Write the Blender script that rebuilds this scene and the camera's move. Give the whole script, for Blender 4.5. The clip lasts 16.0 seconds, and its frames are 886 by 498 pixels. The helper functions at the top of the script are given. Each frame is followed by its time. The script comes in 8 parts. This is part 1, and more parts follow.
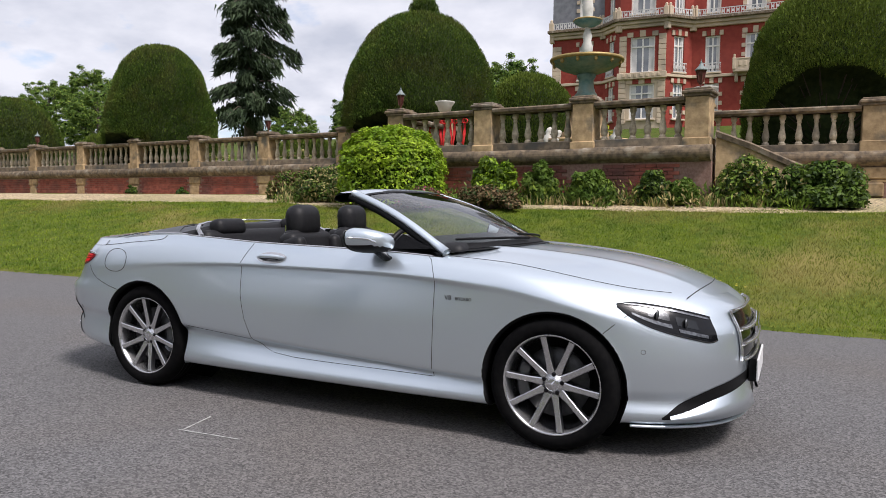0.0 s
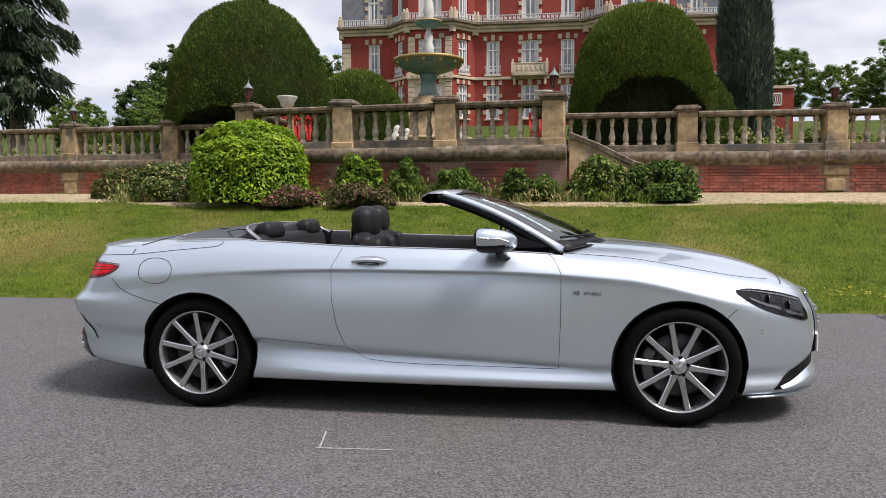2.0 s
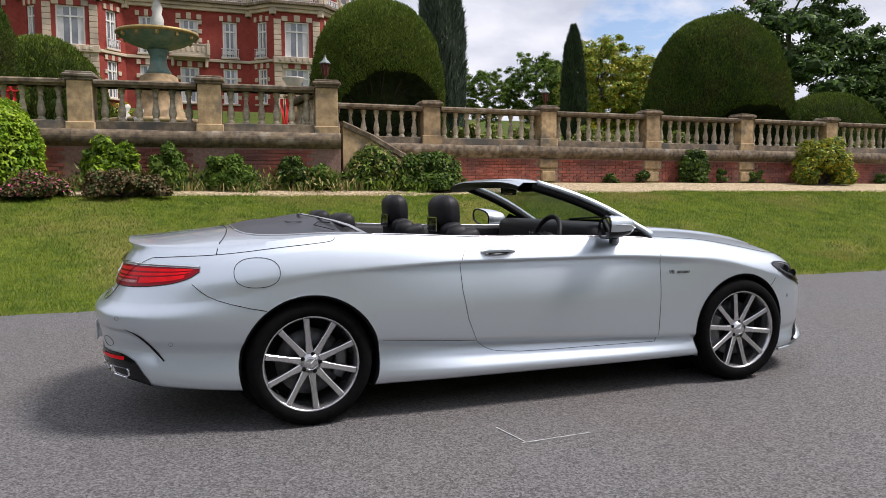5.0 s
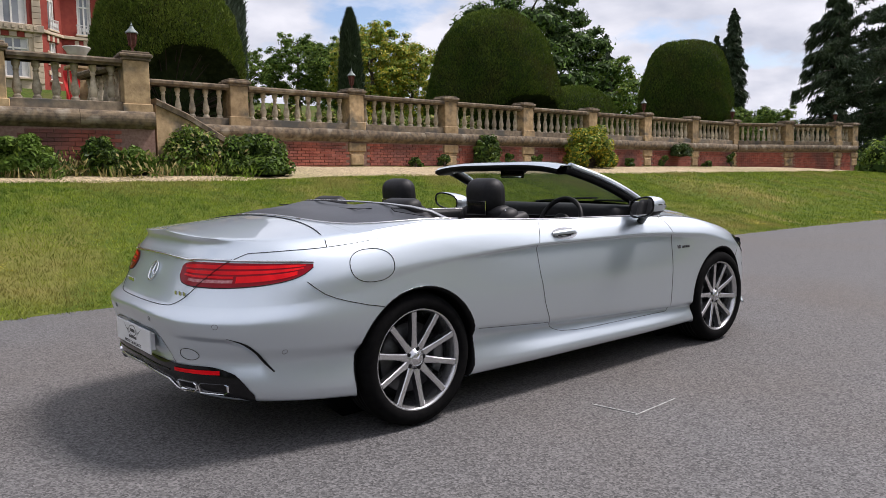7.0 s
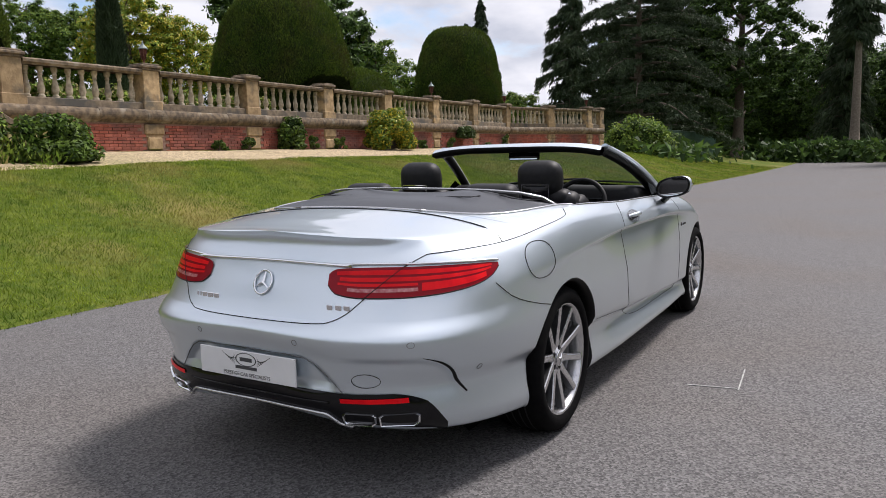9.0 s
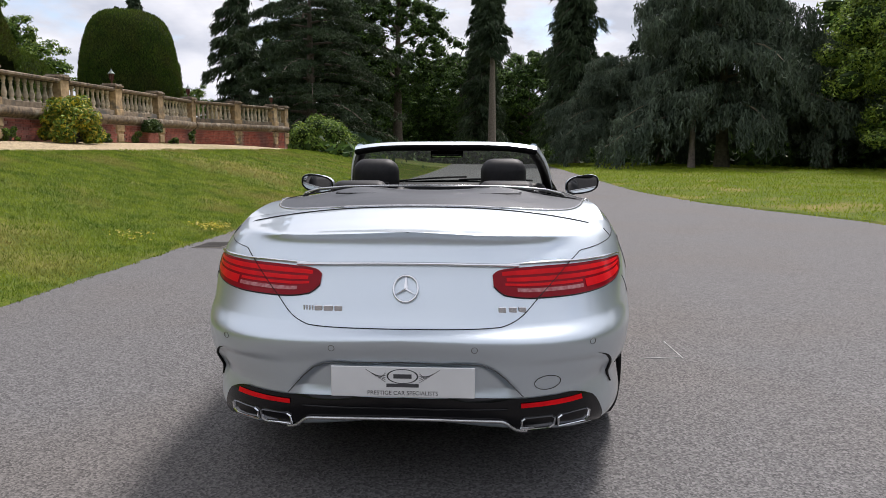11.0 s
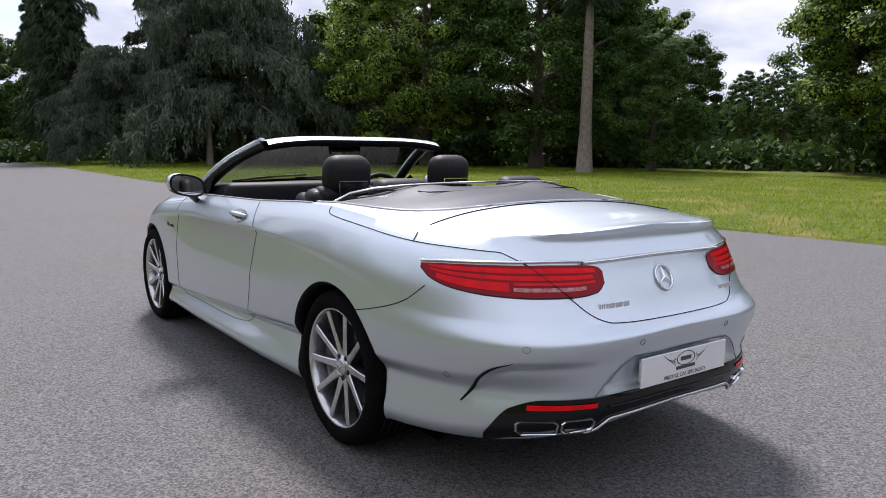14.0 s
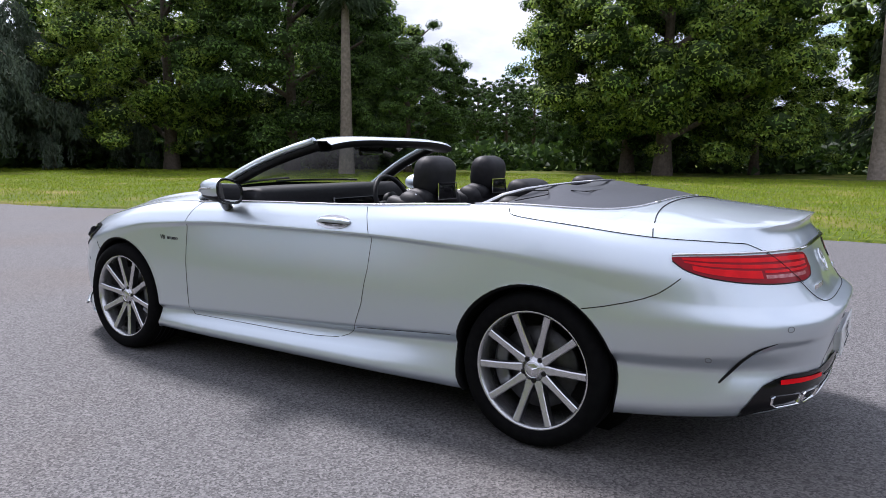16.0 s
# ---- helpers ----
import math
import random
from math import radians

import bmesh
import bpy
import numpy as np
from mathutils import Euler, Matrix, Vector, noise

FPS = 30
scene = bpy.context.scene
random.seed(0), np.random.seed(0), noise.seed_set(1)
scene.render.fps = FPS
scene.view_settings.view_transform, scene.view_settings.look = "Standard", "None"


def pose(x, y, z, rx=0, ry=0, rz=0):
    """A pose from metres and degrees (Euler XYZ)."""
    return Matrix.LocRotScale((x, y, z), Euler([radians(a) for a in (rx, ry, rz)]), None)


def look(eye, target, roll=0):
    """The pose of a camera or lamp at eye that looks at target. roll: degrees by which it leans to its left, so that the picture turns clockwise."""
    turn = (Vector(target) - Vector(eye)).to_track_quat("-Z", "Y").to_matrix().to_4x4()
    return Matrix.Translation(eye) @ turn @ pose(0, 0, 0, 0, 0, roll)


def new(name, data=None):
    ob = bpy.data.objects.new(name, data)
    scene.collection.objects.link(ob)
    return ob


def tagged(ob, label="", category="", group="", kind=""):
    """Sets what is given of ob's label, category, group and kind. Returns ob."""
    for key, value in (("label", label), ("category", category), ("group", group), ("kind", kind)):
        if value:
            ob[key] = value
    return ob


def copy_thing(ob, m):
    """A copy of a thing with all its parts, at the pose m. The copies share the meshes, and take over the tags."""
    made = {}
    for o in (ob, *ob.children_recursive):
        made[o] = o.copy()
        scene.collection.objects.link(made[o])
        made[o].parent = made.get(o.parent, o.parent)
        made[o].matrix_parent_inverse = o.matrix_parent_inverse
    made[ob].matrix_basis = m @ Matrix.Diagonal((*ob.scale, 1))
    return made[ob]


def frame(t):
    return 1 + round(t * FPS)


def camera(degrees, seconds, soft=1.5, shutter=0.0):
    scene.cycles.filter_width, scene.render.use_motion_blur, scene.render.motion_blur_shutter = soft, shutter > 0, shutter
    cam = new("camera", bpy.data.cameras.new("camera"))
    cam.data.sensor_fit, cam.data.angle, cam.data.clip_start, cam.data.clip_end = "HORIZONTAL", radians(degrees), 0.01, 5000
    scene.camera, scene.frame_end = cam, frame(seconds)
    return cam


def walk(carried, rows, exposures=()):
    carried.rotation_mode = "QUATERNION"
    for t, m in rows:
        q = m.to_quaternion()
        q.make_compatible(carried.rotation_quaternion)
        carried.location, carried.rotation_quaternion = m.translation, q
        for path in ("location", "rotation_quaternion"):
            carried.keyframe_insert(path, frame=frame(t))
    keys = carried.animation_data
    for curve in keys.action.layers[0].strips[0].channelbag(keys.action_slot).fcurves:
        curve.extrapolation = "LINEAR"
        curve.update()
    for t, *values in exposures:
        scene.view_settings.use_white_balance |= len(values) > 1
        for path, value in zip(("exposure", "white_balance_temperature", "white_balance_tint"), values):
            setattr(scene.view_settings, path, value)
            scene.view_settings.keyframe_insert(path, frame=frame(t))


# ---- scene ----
cam = camera(62.5, 16.0, soft=0.8)
PATH = [
    (0, (2.608, -4.564, 1.285), (1.735, -2.769, 1.166), 0.7),
    (0.5, (2.15, -4.802, 1.273), (1.422, -2.944, 1.147), 0.5),
    (1, (1.725, -4.993, 1.281), (1.135, -3.087, 1.144), 0.2),
    (1.5, (1.237, -5.103, 1.295), (0.793, -3.158, 1.159), 0.1),
    (2, (0.723, -5.223, 1.299), (0.434, -3.248, 1.173), -0.0),
    (2.5, (0.239, -5.249, 1.286), (0.101, -3.258, 1.16), -0.1),
    (3, (-0.272, -5.29, 1.289), (-0.251, -3.295, 1.155), -0.4),
    (3.5, (-0.748, -5.315, 1.284), (-0.567, -3.328, 1.141), -0.7),
    (3.7, (-0.915, -5.266, 1.284), (-0.673, -3.287, 1.135), -0.8),
    (5.8, (-2.848, -4.618, 1.308), (-1.905, -2.862, 1.148), 0.1),
    (6, (-3.01, -4.517, 1.301), (-2.0, -2.799, 1.136), 0.0),
    (6.5, (-3.377, -4.183, 1.3), (-2.222, -2.561, 1.119), -0.1),
    (7, (-3.749, -3.842, 1.305), (-2.474, -2.315, 1.102), -0.5),
    (7.5, (-4.03, -3.422, 1.311), (-2.643, -2.0, 1.087), -0.8),
    (8, (-4.34, -3.011, 1.307), (-2.841, -1.708, 1.067), -0.9),
    (8.2, (-4.404, -2.838, 1.319), (-2.862, -1.588, 1.075), -1.0),
    (10.3, (-5.106, -0.966, 1.344), (-3.181, -0.497, 1.072), -0.6),
    (10.5, (-5.141, -0.768, 1.347), (-3.194, -0.4, 1.076), -0.4),
    (11, (-5.158, -0.309, 1.343), (-3.18, -0.183, 1.07), -0.0),
    (11.5, (-5.111, 0.177, 1.342), (-3.133, 0.083, 1.057), 0.3),
    (12, (-5.023, 0.644, 1.35), (-3.071, 0.331, 1.048), 0.5),
    (12.5, (-4.898, 1.091, 1.339), (-3.0, 0.541, 1.029), 0.8),
    (13, (-4.772, 1.569, 1.335), (-2.956, 0.787, 1.034), 1.0),
    (13.5, (-4.559, 1.983, 1.317), (-2.84, 1.001, 1.032), 0.6),
    (14, (-4.284, 2.382, 1.32), (-2.681, 1.217, 1.047), 0.5),
    (14.5, (-4.009, 2.754, 1.325), (-2.534, 1.429, 1.062), 0.4),
    (15, (-3.621, 3.058, 1.325), (-2.272, 1.603, 1.073), 0.3),
    (15.5, (-3.247, 3.426, 1.312), (-2.025, 1.862, 1.063), 0.4),
    (16, (-2.825, 3.735, 1.297), (-1.752, 2.067, 1.035), 0.4),
]
EXPOSURES = [(0, 0.38, 6350, 17), (3.5, 0.42, 6350, 17), (7, 0.38, 6400, 18), (9.2, 0.42, 6450, 17), (11, 0.45, 6450, 16), (13, 0.57, 6300, 18), (14.5, 0.63, 6100, 20), (16, 0.77, 5950, 20)]
walk(cam, [(t, look(eye, target, roll)) for t, eye, target, roll in PATH], EXPOSURES)

# ---- sky, sun and exposure ----
SUN_ELEVATION, SUN_TURN = radians(55.5), radians(114)
world = bpy.data.worlds.new("sky")
scene.world = world
world.use_nodes = True
wt = world.node_tree
wt.nodes.clear()


def wnode(kind, **settings):
    n = wt.nodes.new(kind)
    for k, v in settings.items():
        n.inputs[k].default_value = v
    return n


w_out = wnode("ShaderNodeOutputWorld")
w_sky = wt.nodes.new("ShaderNodeTexSky")
w_sky.sky_type, w_sky.sun_disc = "NISHITA", False
w_sky.sun_elevation, w_sky.sun_rotation = SUN_ELEVATION, SUN_TURN
w_blue = wnode("ShaderNodeBackground", Strength=0.12)
w_cloud = wnode("ShaderNodeBackground", Strength=0.74)
w_mix = wt.nodes.new("ShaderNodeMixShader")
w_co = wt.nodes.new("ShaderNodeTexCoord")
w_sep = wt.nodes.new("ShaderNodeSeparateXYZ")
w_up = wt.nodes.new("ShaderNodeMath")
w_up.operation, w_up.inputs[1].default_value = "ADD", 0.28
w_dx, w_dy = wt.nodes.new("ShaderNodeMath"), wt.nodes.new("ShaderNodeMath")
w_dx.operation = w_dy.operation = "DIVIDE"
w_com = wt.nodes.new("ShaderNodeCombineXYZ")
w_n1 = wnode("ShaderNodeTexNoise", Scale=2.1, Detail=7.0, Roughness=0.55)
w_n2 = wnode("ShaderNodeTexNoise", Scale=3.4, Detail=6.0, Roughness=0.5)
w_r1, w_r2 = wt.nodes.new("ShaderNodeValToRGB"), wt.nodes.new("ShaderNodeValToRGB")
w_r1.color_ramp.elements[0].position, w_r1.color_ramp.elements[1].position = 0.33, 0.44
w_r2.color_ramp.elements[0].position, w_r2.color_ramp.elements[1].position = 0.34, 0.62
w_r2.color_ramp.elements[0].color = (0.60, 0.65, 0.73, 1)
w_r2.color_ramp.elements[1].color = (0.93, 0.96, 1.0, 1)
L = wt.links.new
L(w_co.outputs["Generated"], w_sep.inputs[0])
L(w_sep.outputs["Z"], w_up.inputs[0])
L(w_sep.outputs["X"], w_dx.inputs[0]), L(w_up.outputs[0], w_dx.inputs[1])
L(w_sep.outputs["Y"], w_dy.inputs[0]), L(w_up.outputs[0], w_dy.inputs[1])
L(w_dx.outputs[0], w_com.inputs[0]), L(w_dy.outputs[0], w_com.inputs[1])
L(w_com.outputs[0], w_n1.inputs["Vector"]), L(w_com.outputs[0], w_n2.inputs["Vector"])
L(w_n1.outputs["Fac"], w_r1.inputs[0]), L(w_n2.outputs["Fac"], w_r2.inputs[0])
L(w_sky.outputs[0], w_blue.inputs["Color"]), L(w_r2.outputs[0], w_cloud.inputs["Color"])
L(w_r1.outputs[0], w_mix.inputs[0]), L(w_blue.outputs[0], w_mix.inputs[1]), L(w_cloud.outputs[0], w_mix.inputs[2])
L(w_mix.outputs[0], w_out.inputs[0])

sun = new("sun", bpy.data.lights.new("sun", "SUN"))
sun.data.energy, sun.data.angle, sun.data.color = 3.2, radians(13), (1.0, 0.96, 0.9)
sun.matrix_world = look(Vector((math.sin(SUN_TURN) * math.cos(SUN_ELEVATION), math.cos(SUN_TURN) * math.cos(SUN_ELEVATION), math.sin(SUN_ELEVATION))) * 50, (0, 0, 0))

# ---- materials ----
def surface(name, c1, c2=None, scale=6.0, rough=0.6, metal=0.0, bump=0.0, bump_scale=60.0, coat=0.0, c3=None, scale3=0.7, vary=0.0, island=0.0,
            rough_vary=0.0, through_light=0.0, stain=(0.48, 0.72), spec=0.5, detail=6.0):
    """A node material: two colours mixed by fine noise, a third by broad stains, with relief."""
    m = bpy.data.materials.new(name)
    m.use_nodes = True
    nt = m.node_tree
    link, b = nt.links.new, nt.nodes["Principled BSDF"]
    b.inputs["Roughness"].default_value, b.inputs["Metallic"].default_value = rough, metal
    b.inputs["Coat Weight"].default_value, b.inputs["Coat Roughness"].default_value = coat, 0.04
    b.inputs["Specular IOR Level"].default_value = spec
    geo = nt.nodes.new("ShaderNodeNewGeometry")

    def noise_at(s, d=6.0):
        n = nt.nodes.new("ShaderNodeTexNoise")
        n.inputs["Scale"].default_value, n.inputs["Detail"].default_value = s, d
        link(geo.outputs["Position"], n.inputs["Vector"])
        return n

    def mixed(fac, a, c):
        n = nt.nodes.new("ShaderNodeMix")
        n.data_type = "RGBA"
        for sock, val in ((n.inputs[0], fac), (n.inputs[6], a), (n.inputs[7], c)):
            if hasattr(val, "links"):
                link(val, sock)
            else:
                sock.default_value = val
        return n.outputs[2]

    def ramp(src, lo, hi):
        n = nt.nodes.new("ShaderNodeMapRange")
        n.inputs["From Min"].default_value, n.inputs["From Max"].default_value = lo, hi
        link(src, n.inputs["Value"])
        return n.outputs[0]

    col = (*c1, 1)
    if c2:
        col = mixed(ramp(noise_at(scale, detail).outputs["Fac"], 0.35, 0.65), (*c1, 1), (*c2, 1))
    if c3:
        col = mixed(ramp(noise_at(scale3, 4).outputs["Fac"], *stain), col, (*c3, 1))
    for amount, node, out in ((vary, "ShaderNodeObjectInfo", "Random"), (island, "ShaderNodeNewGeometry", "Random Per Island")):
        if amount:
            src = nt.nodes.new(node)
            h = nt.nodes.new("ShaderNodeHueSaturation")
            r1 = nt.nodes.new("ShaderNodeMapRange")
            r1.inputs["To Min"].default_value, r1.inputs["To Max"].default_value = 1 - amount, 1 + amount
            link(src.outputs[out], r1.inputs["Value"]), link(r1.outputs[0], h.inputs["Value"])
            if hasattr(col, "links"):
                link(col, h.inputs["Color"])
            else:
                h.inputs["Color"].default_value = col
            col = h.outputs[0]
    if hasattr(col, "links"):
        link(col, b.inputs["Base Color"])
    else:
        b.inputs["Base Color"].default_value = col
    if rough_vary:
        r2 = nt.nodes.new("ShaderNodeMapRange")
        r2.inputs["To Min"].default_value, r2.inputs["To Max"].default_value = rough - rough_vary, rough + rough_vary
        link(noise_at(scale * 0.6).outputs["Fac"], r2.inputs["Value"]), link(r2.outputs[0], b.inputs["Roughness"])
    if bump:
        bn = nt.nodes.new("ShaderNodeBump")
        bn.inputs["Strength"].default_value, bn.inputs["Distance"].default_value = min(1.0, bump * 20), bump
        link(noise_at(bump_scale, 5).outputs["Fac"], bn.inputs["Height"]), link(bn.outputs[0], b.inputs["Normal"])
    if through_light:
        tr = nt.nodes.new("ShaderNodeBsdfTranslucent")
        mx = nt.nodes.new("ShaderNodeMixShader")
        mx.inputs[0].default_value = through_light
        if hasattr(col, "links"):
            link(col, tr.inputs["Color"])
        else:
            tr.inputs["Color"].default_value = col
        link(b.outputs[0], mx.inputs[1]), link(tr.outputs[0], mx.inputs[2])
        link(mx.outputs[0], nt.nodes["Material Output"].inputs[0])
    return m


def glass_mat(name, tint, rough=0.0, clear=0.75):
    m = bpy.data.materials.new(name)
    m.use_nodes = True
    nt = m.node_tree
    nt.nodes.remove(nt.nodes["Principled BSDF"])
    t, g, mx, f = (nt.nodes.new(k) for k in ("ShaderNodeBsdfTransparent", "ShaderNodeBsdfGlossy", "ShaderNodeMixShader", "ShaderNodeLayerWeight"))
    t.inputs["Color"].default_value, g.inputs["Roughness"].default_value = (*tint, 1), rough
    power, scale_ = nt.nodes.new("ShaderNodeMath"), nt.nodes.new("ShaderNodeMath")
    power.operation, power.inputs[1].default_value = "POWER", 3.3
    scale_.operation, scale_.inputs[1].default_value, scale_.inputs[2].default_value = "MULTIPLY_ADD", 0.85, 0.05
    nt.links.new(f.outputs["Facing"], power.inputs[0]), nt.links.new(power.outputs[0], scale_.inputs[0])
    nt.links.new(scale_.outputs[0], mx.inputs[0]), nt.links.new(t.outputs[0], mx.inputs[1]), nt.links.new(g.outputs[0], mx.inputs[2])
    nt.links.new(mx.outputs[0], nt.nodes["Material Output"].inputs[0])
    return m


def speckled(name, low, high, patch, grain, rough, relief):
    """Stones bound in tar: a cell pattern of grains over broad wear."""
    m = surface(name, low, high, grain * 0.4, rough, 0, 0, c3=patch, scale3=0.35)
    nt = m.node_tree
    link, b = nt.links.new, nt.nodes["Principled BSDF"]
    geo, v = nt.nodes.new("ShaderNodeNewGeometry"), nt.nodes.new("ShaderNodeTexVoronoi")
    v.inputs["Scale"].default_value = grain
    link(geo.outputs["Position"], v.inputs["Vector"])
    col = b.inputs["Base Color"].links[0].from_socket
    sep, mr, mul = nt.nodes.new("ShaderNodeSeparateColor"), nt.nodes.new("ShaderNodeMapRange"), nt.nodes.new("ShaderNodeVectorMath")
    mr.inputs["To Min"].default_value, mr.inputs["To Max"].default_value = 0.45, 1.75
    mul.operation = "MULTIPLY"
    link(v.outputs["Color"], sep.inputs[0]), link(sep.outputs[0], mr.inputs["Value"])
    link(col, mul.inputs[0]), link(mr.outputs[0], mul.inputs[1]), link(mul.outputs[0], b.inputs["Base Color"])
    bn = nt.nodes.new("ShaderNodeBump")
    bn.inputs["Strength"].default_value, bn.inputs["Distance"].default_value = 0.7, relief
    link(v.outputs["Distance"], bn.inputs["Height"]), link(bn.outputs[0], b.inputs["Normal"])
    return m


ASPHALT = speckled("asphalt", (0.083, 0.081, 0.082), (0.118, 0.114, 0.113), (0.10, 0.09, 0.083), 110.0, 0.85, 0.004)
GRAVEL = speckled("gravel", (0.30, 0.235, 0.145), (0.44, 0.345, 0.21), (0.24, 0.21, 0.10), 30.0, 0.95, 0.02)
TURF = surface("turf", (0.062, 0.098, 0.014), (0.125, 0.155, 0.022), 9, 0.9, bump=0.03, bump_scale=50, c3=(0.22, 0.185, 0.06), scale3=0.5, stain=(0.50, 0.70), spec=0.1)
BLADES = surface("grass_blades", (0.085, 0.150, 0.015), (0.235, 0.300, 0.030), 2.4, 0.6, island=0.45, c3=(0.30, 0.25, 0.08), scale3=0.55, stain=(0.50, 0.70), through_light=0.42, spec=0.15, detail=8.0)
PARK_BLADES = surface("park_grass_blades", (0.21, 0.30, 0.018), (0.29, 0.36, 0.028), 1.2, 0.6, island=0.25, through_light=0.3, spec=0.15)
SOIL = surface("soil", (0.10, 0.075, 0.05), (0.17, 0.13, 0.09), 12, 0.95, bump=0.02, bump_scale=30)
PAINT = surface("silver_paint", (0.66, 0.735, 0.795), (0.715, 0.785, 0.84), 900, 0.42, 0.93, coat=1.0)
CHROME = surface("chrome", (0.85, 0.86, 0.88), rough=0.08, metal=1.0)
SATIN = surface("satin_alloy", (0.58, 0.58, 0.59), (0.66, 0.66, 0.67), 60, 0.26, 0.9)
GREY_ALLOY = surface("grey_alloy", (0.16, 0.165, 0.17), rough=0.35, metal=0.9)
RUBBER = surface("tyre_rubber", (0.004, 0.004, 0.0045), (0.007, 0.007, 0.007), 30, 0.85, bump=0.001, bump_scale=200, spec=0.06)
BLACK_PLASTIC = surface("black_plastic", (0.004, 0.004, 0.0045), (0.007, 0.007, 0.0075), 40, 0.5, spec=0.2)
GLOSS_BLACK = surface("gloss_black", (0.004, 0.004, 0.005), rough=0.16, coat=0.15, spec=0.3)
SEAM = surface("seam_shadow_gap", (0.01, 0.01, 0.011), rough=0.9)
LEATHER = surface("black_leather", (0.008, 0.008, 0.0095), (0.013, 0.013, 0.0145), 45, 0.55, bump=0.0015, bump_scale=260, spec=0.3)
FABRIC = surface("dark_fabric", (0.024, 0.025, 0.028), (0.034, 0.035, 0.038), 120, 0.75, bump=0.001, bump_scale=600)
COVER_SKIN = surface("roof_cover_skin", (0.028, 0.031, 0.038), (0.040, 0.044, 0.052), 90, 0.40, bump=0.0008, bump_scale=500, spec=0.55)
RED_LENS = surface("red_lens", (0.92, 0.008, 0.012), (0.72, 0.004, 0.010), 14, 0.3, coat=0.12, spec=0.1)
DEEP_RED = surface("dark_red_lens", (0.28, 0.002, 0.010), rough=0.25, coat=0.12, spec=0.15)
PINK_LENS = surface("clear_red_lens", (0.58, 0.24, 0.25), (0.42, 0.08, 0.09), 60, 0.2, coat=0.2)
WHITE_PLATE = surface("white_plate", (0.80, 0.80, 0.80), (0.76, 0.76, 0.76), 8, 0.35)
INK = surface("dark_print", (0.06, 0.06, 0.065), rough=0.5)
GLASS = glass_mat("windscreen_glass", (0.62, 0.68, 0.66))
PALE_GLASS = glass_mat("lamp_glass", (0.8, 0.82, 0.84))
MIRROR = surface("mirror", (0.8, 0.82, 0.83), rough=0.02, metal=1.0)
DISC = surface("brake_disc", (0.055, 0.055, 0.055), (0.09, 0.09, 0.09), 30, 0.45, 0.8)
STONE = surface("weathered_sandstone", (0.29, 0.20, 0.105), (0.48, 0.345, 0.19), 7, 0.9, bump=0.016, bump_scale=22, c3=(0.125, 0.108, 0.08), scale3=2.2, vary=0.26, stain=(0.51, 0.67))
DARK_STONE = surface("blackened_sandstone", (0.085, 0.066, 0.048), (0.22, 0.165, 0.105), 9, 0.92, bump=0.018, bump_scale=20, c3=(0.30, 0.26, 0.20), scale3=3.2, vary=0.16, stain=(0.56, 0.70))
PALE_STONE = surface("pale_limestone", (0.50, 0.40, 0.28), (0.60, 0.49, 0.36), 2, 0.85, bump=0.01, bump_scale=8, c3=(0.30, 0.25, 0.19), scale3=0.5)
BALUSTER_STONE = surface("baluster_stone", (0.34, 0.285, 0.20), (0.58, 0.50, 0.375), 11, 0.9, bump=0.006, bump_scale=40, c3=(0.17, 0.155, 0.125), scale3=3, vary=0.25, stain=(0.54, 0.74))
PLINTH_STONE = surface("lichened_plinth_stone", (0.13, 0.102, 0.072), (0.26, 0.205, 0.14), 8, 0.92, bump=0.016, bump_scale=20, c3=(0.085, 0.08, 0.07), scale3=1.6, vary=0.3, stain=(0.48, 0.62))
BRICK = surface("red_brick", (0.27, 0.072, 0.048), (0.40, 0.125, 0.085), 5, 0.9, bump=0.006, bump_scale=70, c3=(0.17, 0.07, 0.058), scale3=1.1, vary=0.22, island=0.22, stain=(0.46, 0.66))
MORTAR = surface("mortar", (0.22, 0.125, 0.095), (0.30, 0.19, 0.15), 20, 0.95, bump=0.004, bump_scale=60)
HOUSE_BRICK = surface("house_red_brick", (0.235, 0.030, 0.018), (0.29, 0.046, 0.028), 3, 0.85, bump=0.01, bump_scale=10, c3=(0.19, 0.03, 0.02), scale3=0.25)
SLATE = surface("slate", (0.13, 0.135, 0.15), (0.19, 0.195, 0.21), 2.5, 0.6, bump=0.02, bump_scale=4)
WHITE_PAINT = surface("white_window_paint", (0.72, 0.70, 0.64), (0.78, 0.76, 0.71), 3, 0.5)
DARK_GLASS = surface("window_glass", (0.10, 0.115, 0.13), (0.22, 0.235, 0.25), 0.6, 0.08, coat=1.0)

# ---- shaping tools ----
def thing(name, label="", category="", group="", kind="", at=(0, 0, 0)):
    ob = new(name)
    ob.location = at
    ob.empty_display_size = 0.2
    return tagged(ob, label, category, group, kind)


def solid(name, verts, faces, material, parent=None, label="", smooth=False, kind="", normals=None):
    """One mesh object from vertices and faces; several materials go with faces given as (face, slot)."""
    me = bpy.data.meshes.new(name)
    me.from_pydata([tuple(map(float, v)) for v in verts], [], [tuple(map(int, f)) for f in faces])
    for m in material if isinstance(material, (list, tuple)) else (material,):
        me.materials.append(m)
    me.update()
    if smooth:
        me.shade_smooth()
        if normals is not None:
            me.normals_split_custom_set_from_vertices([tuple(map(float, v)) for v in normals])
    ob = new(name, me)
    if parent is not None:
        ob.parent = parent
    return tagged(ob, label, "", "", kind)


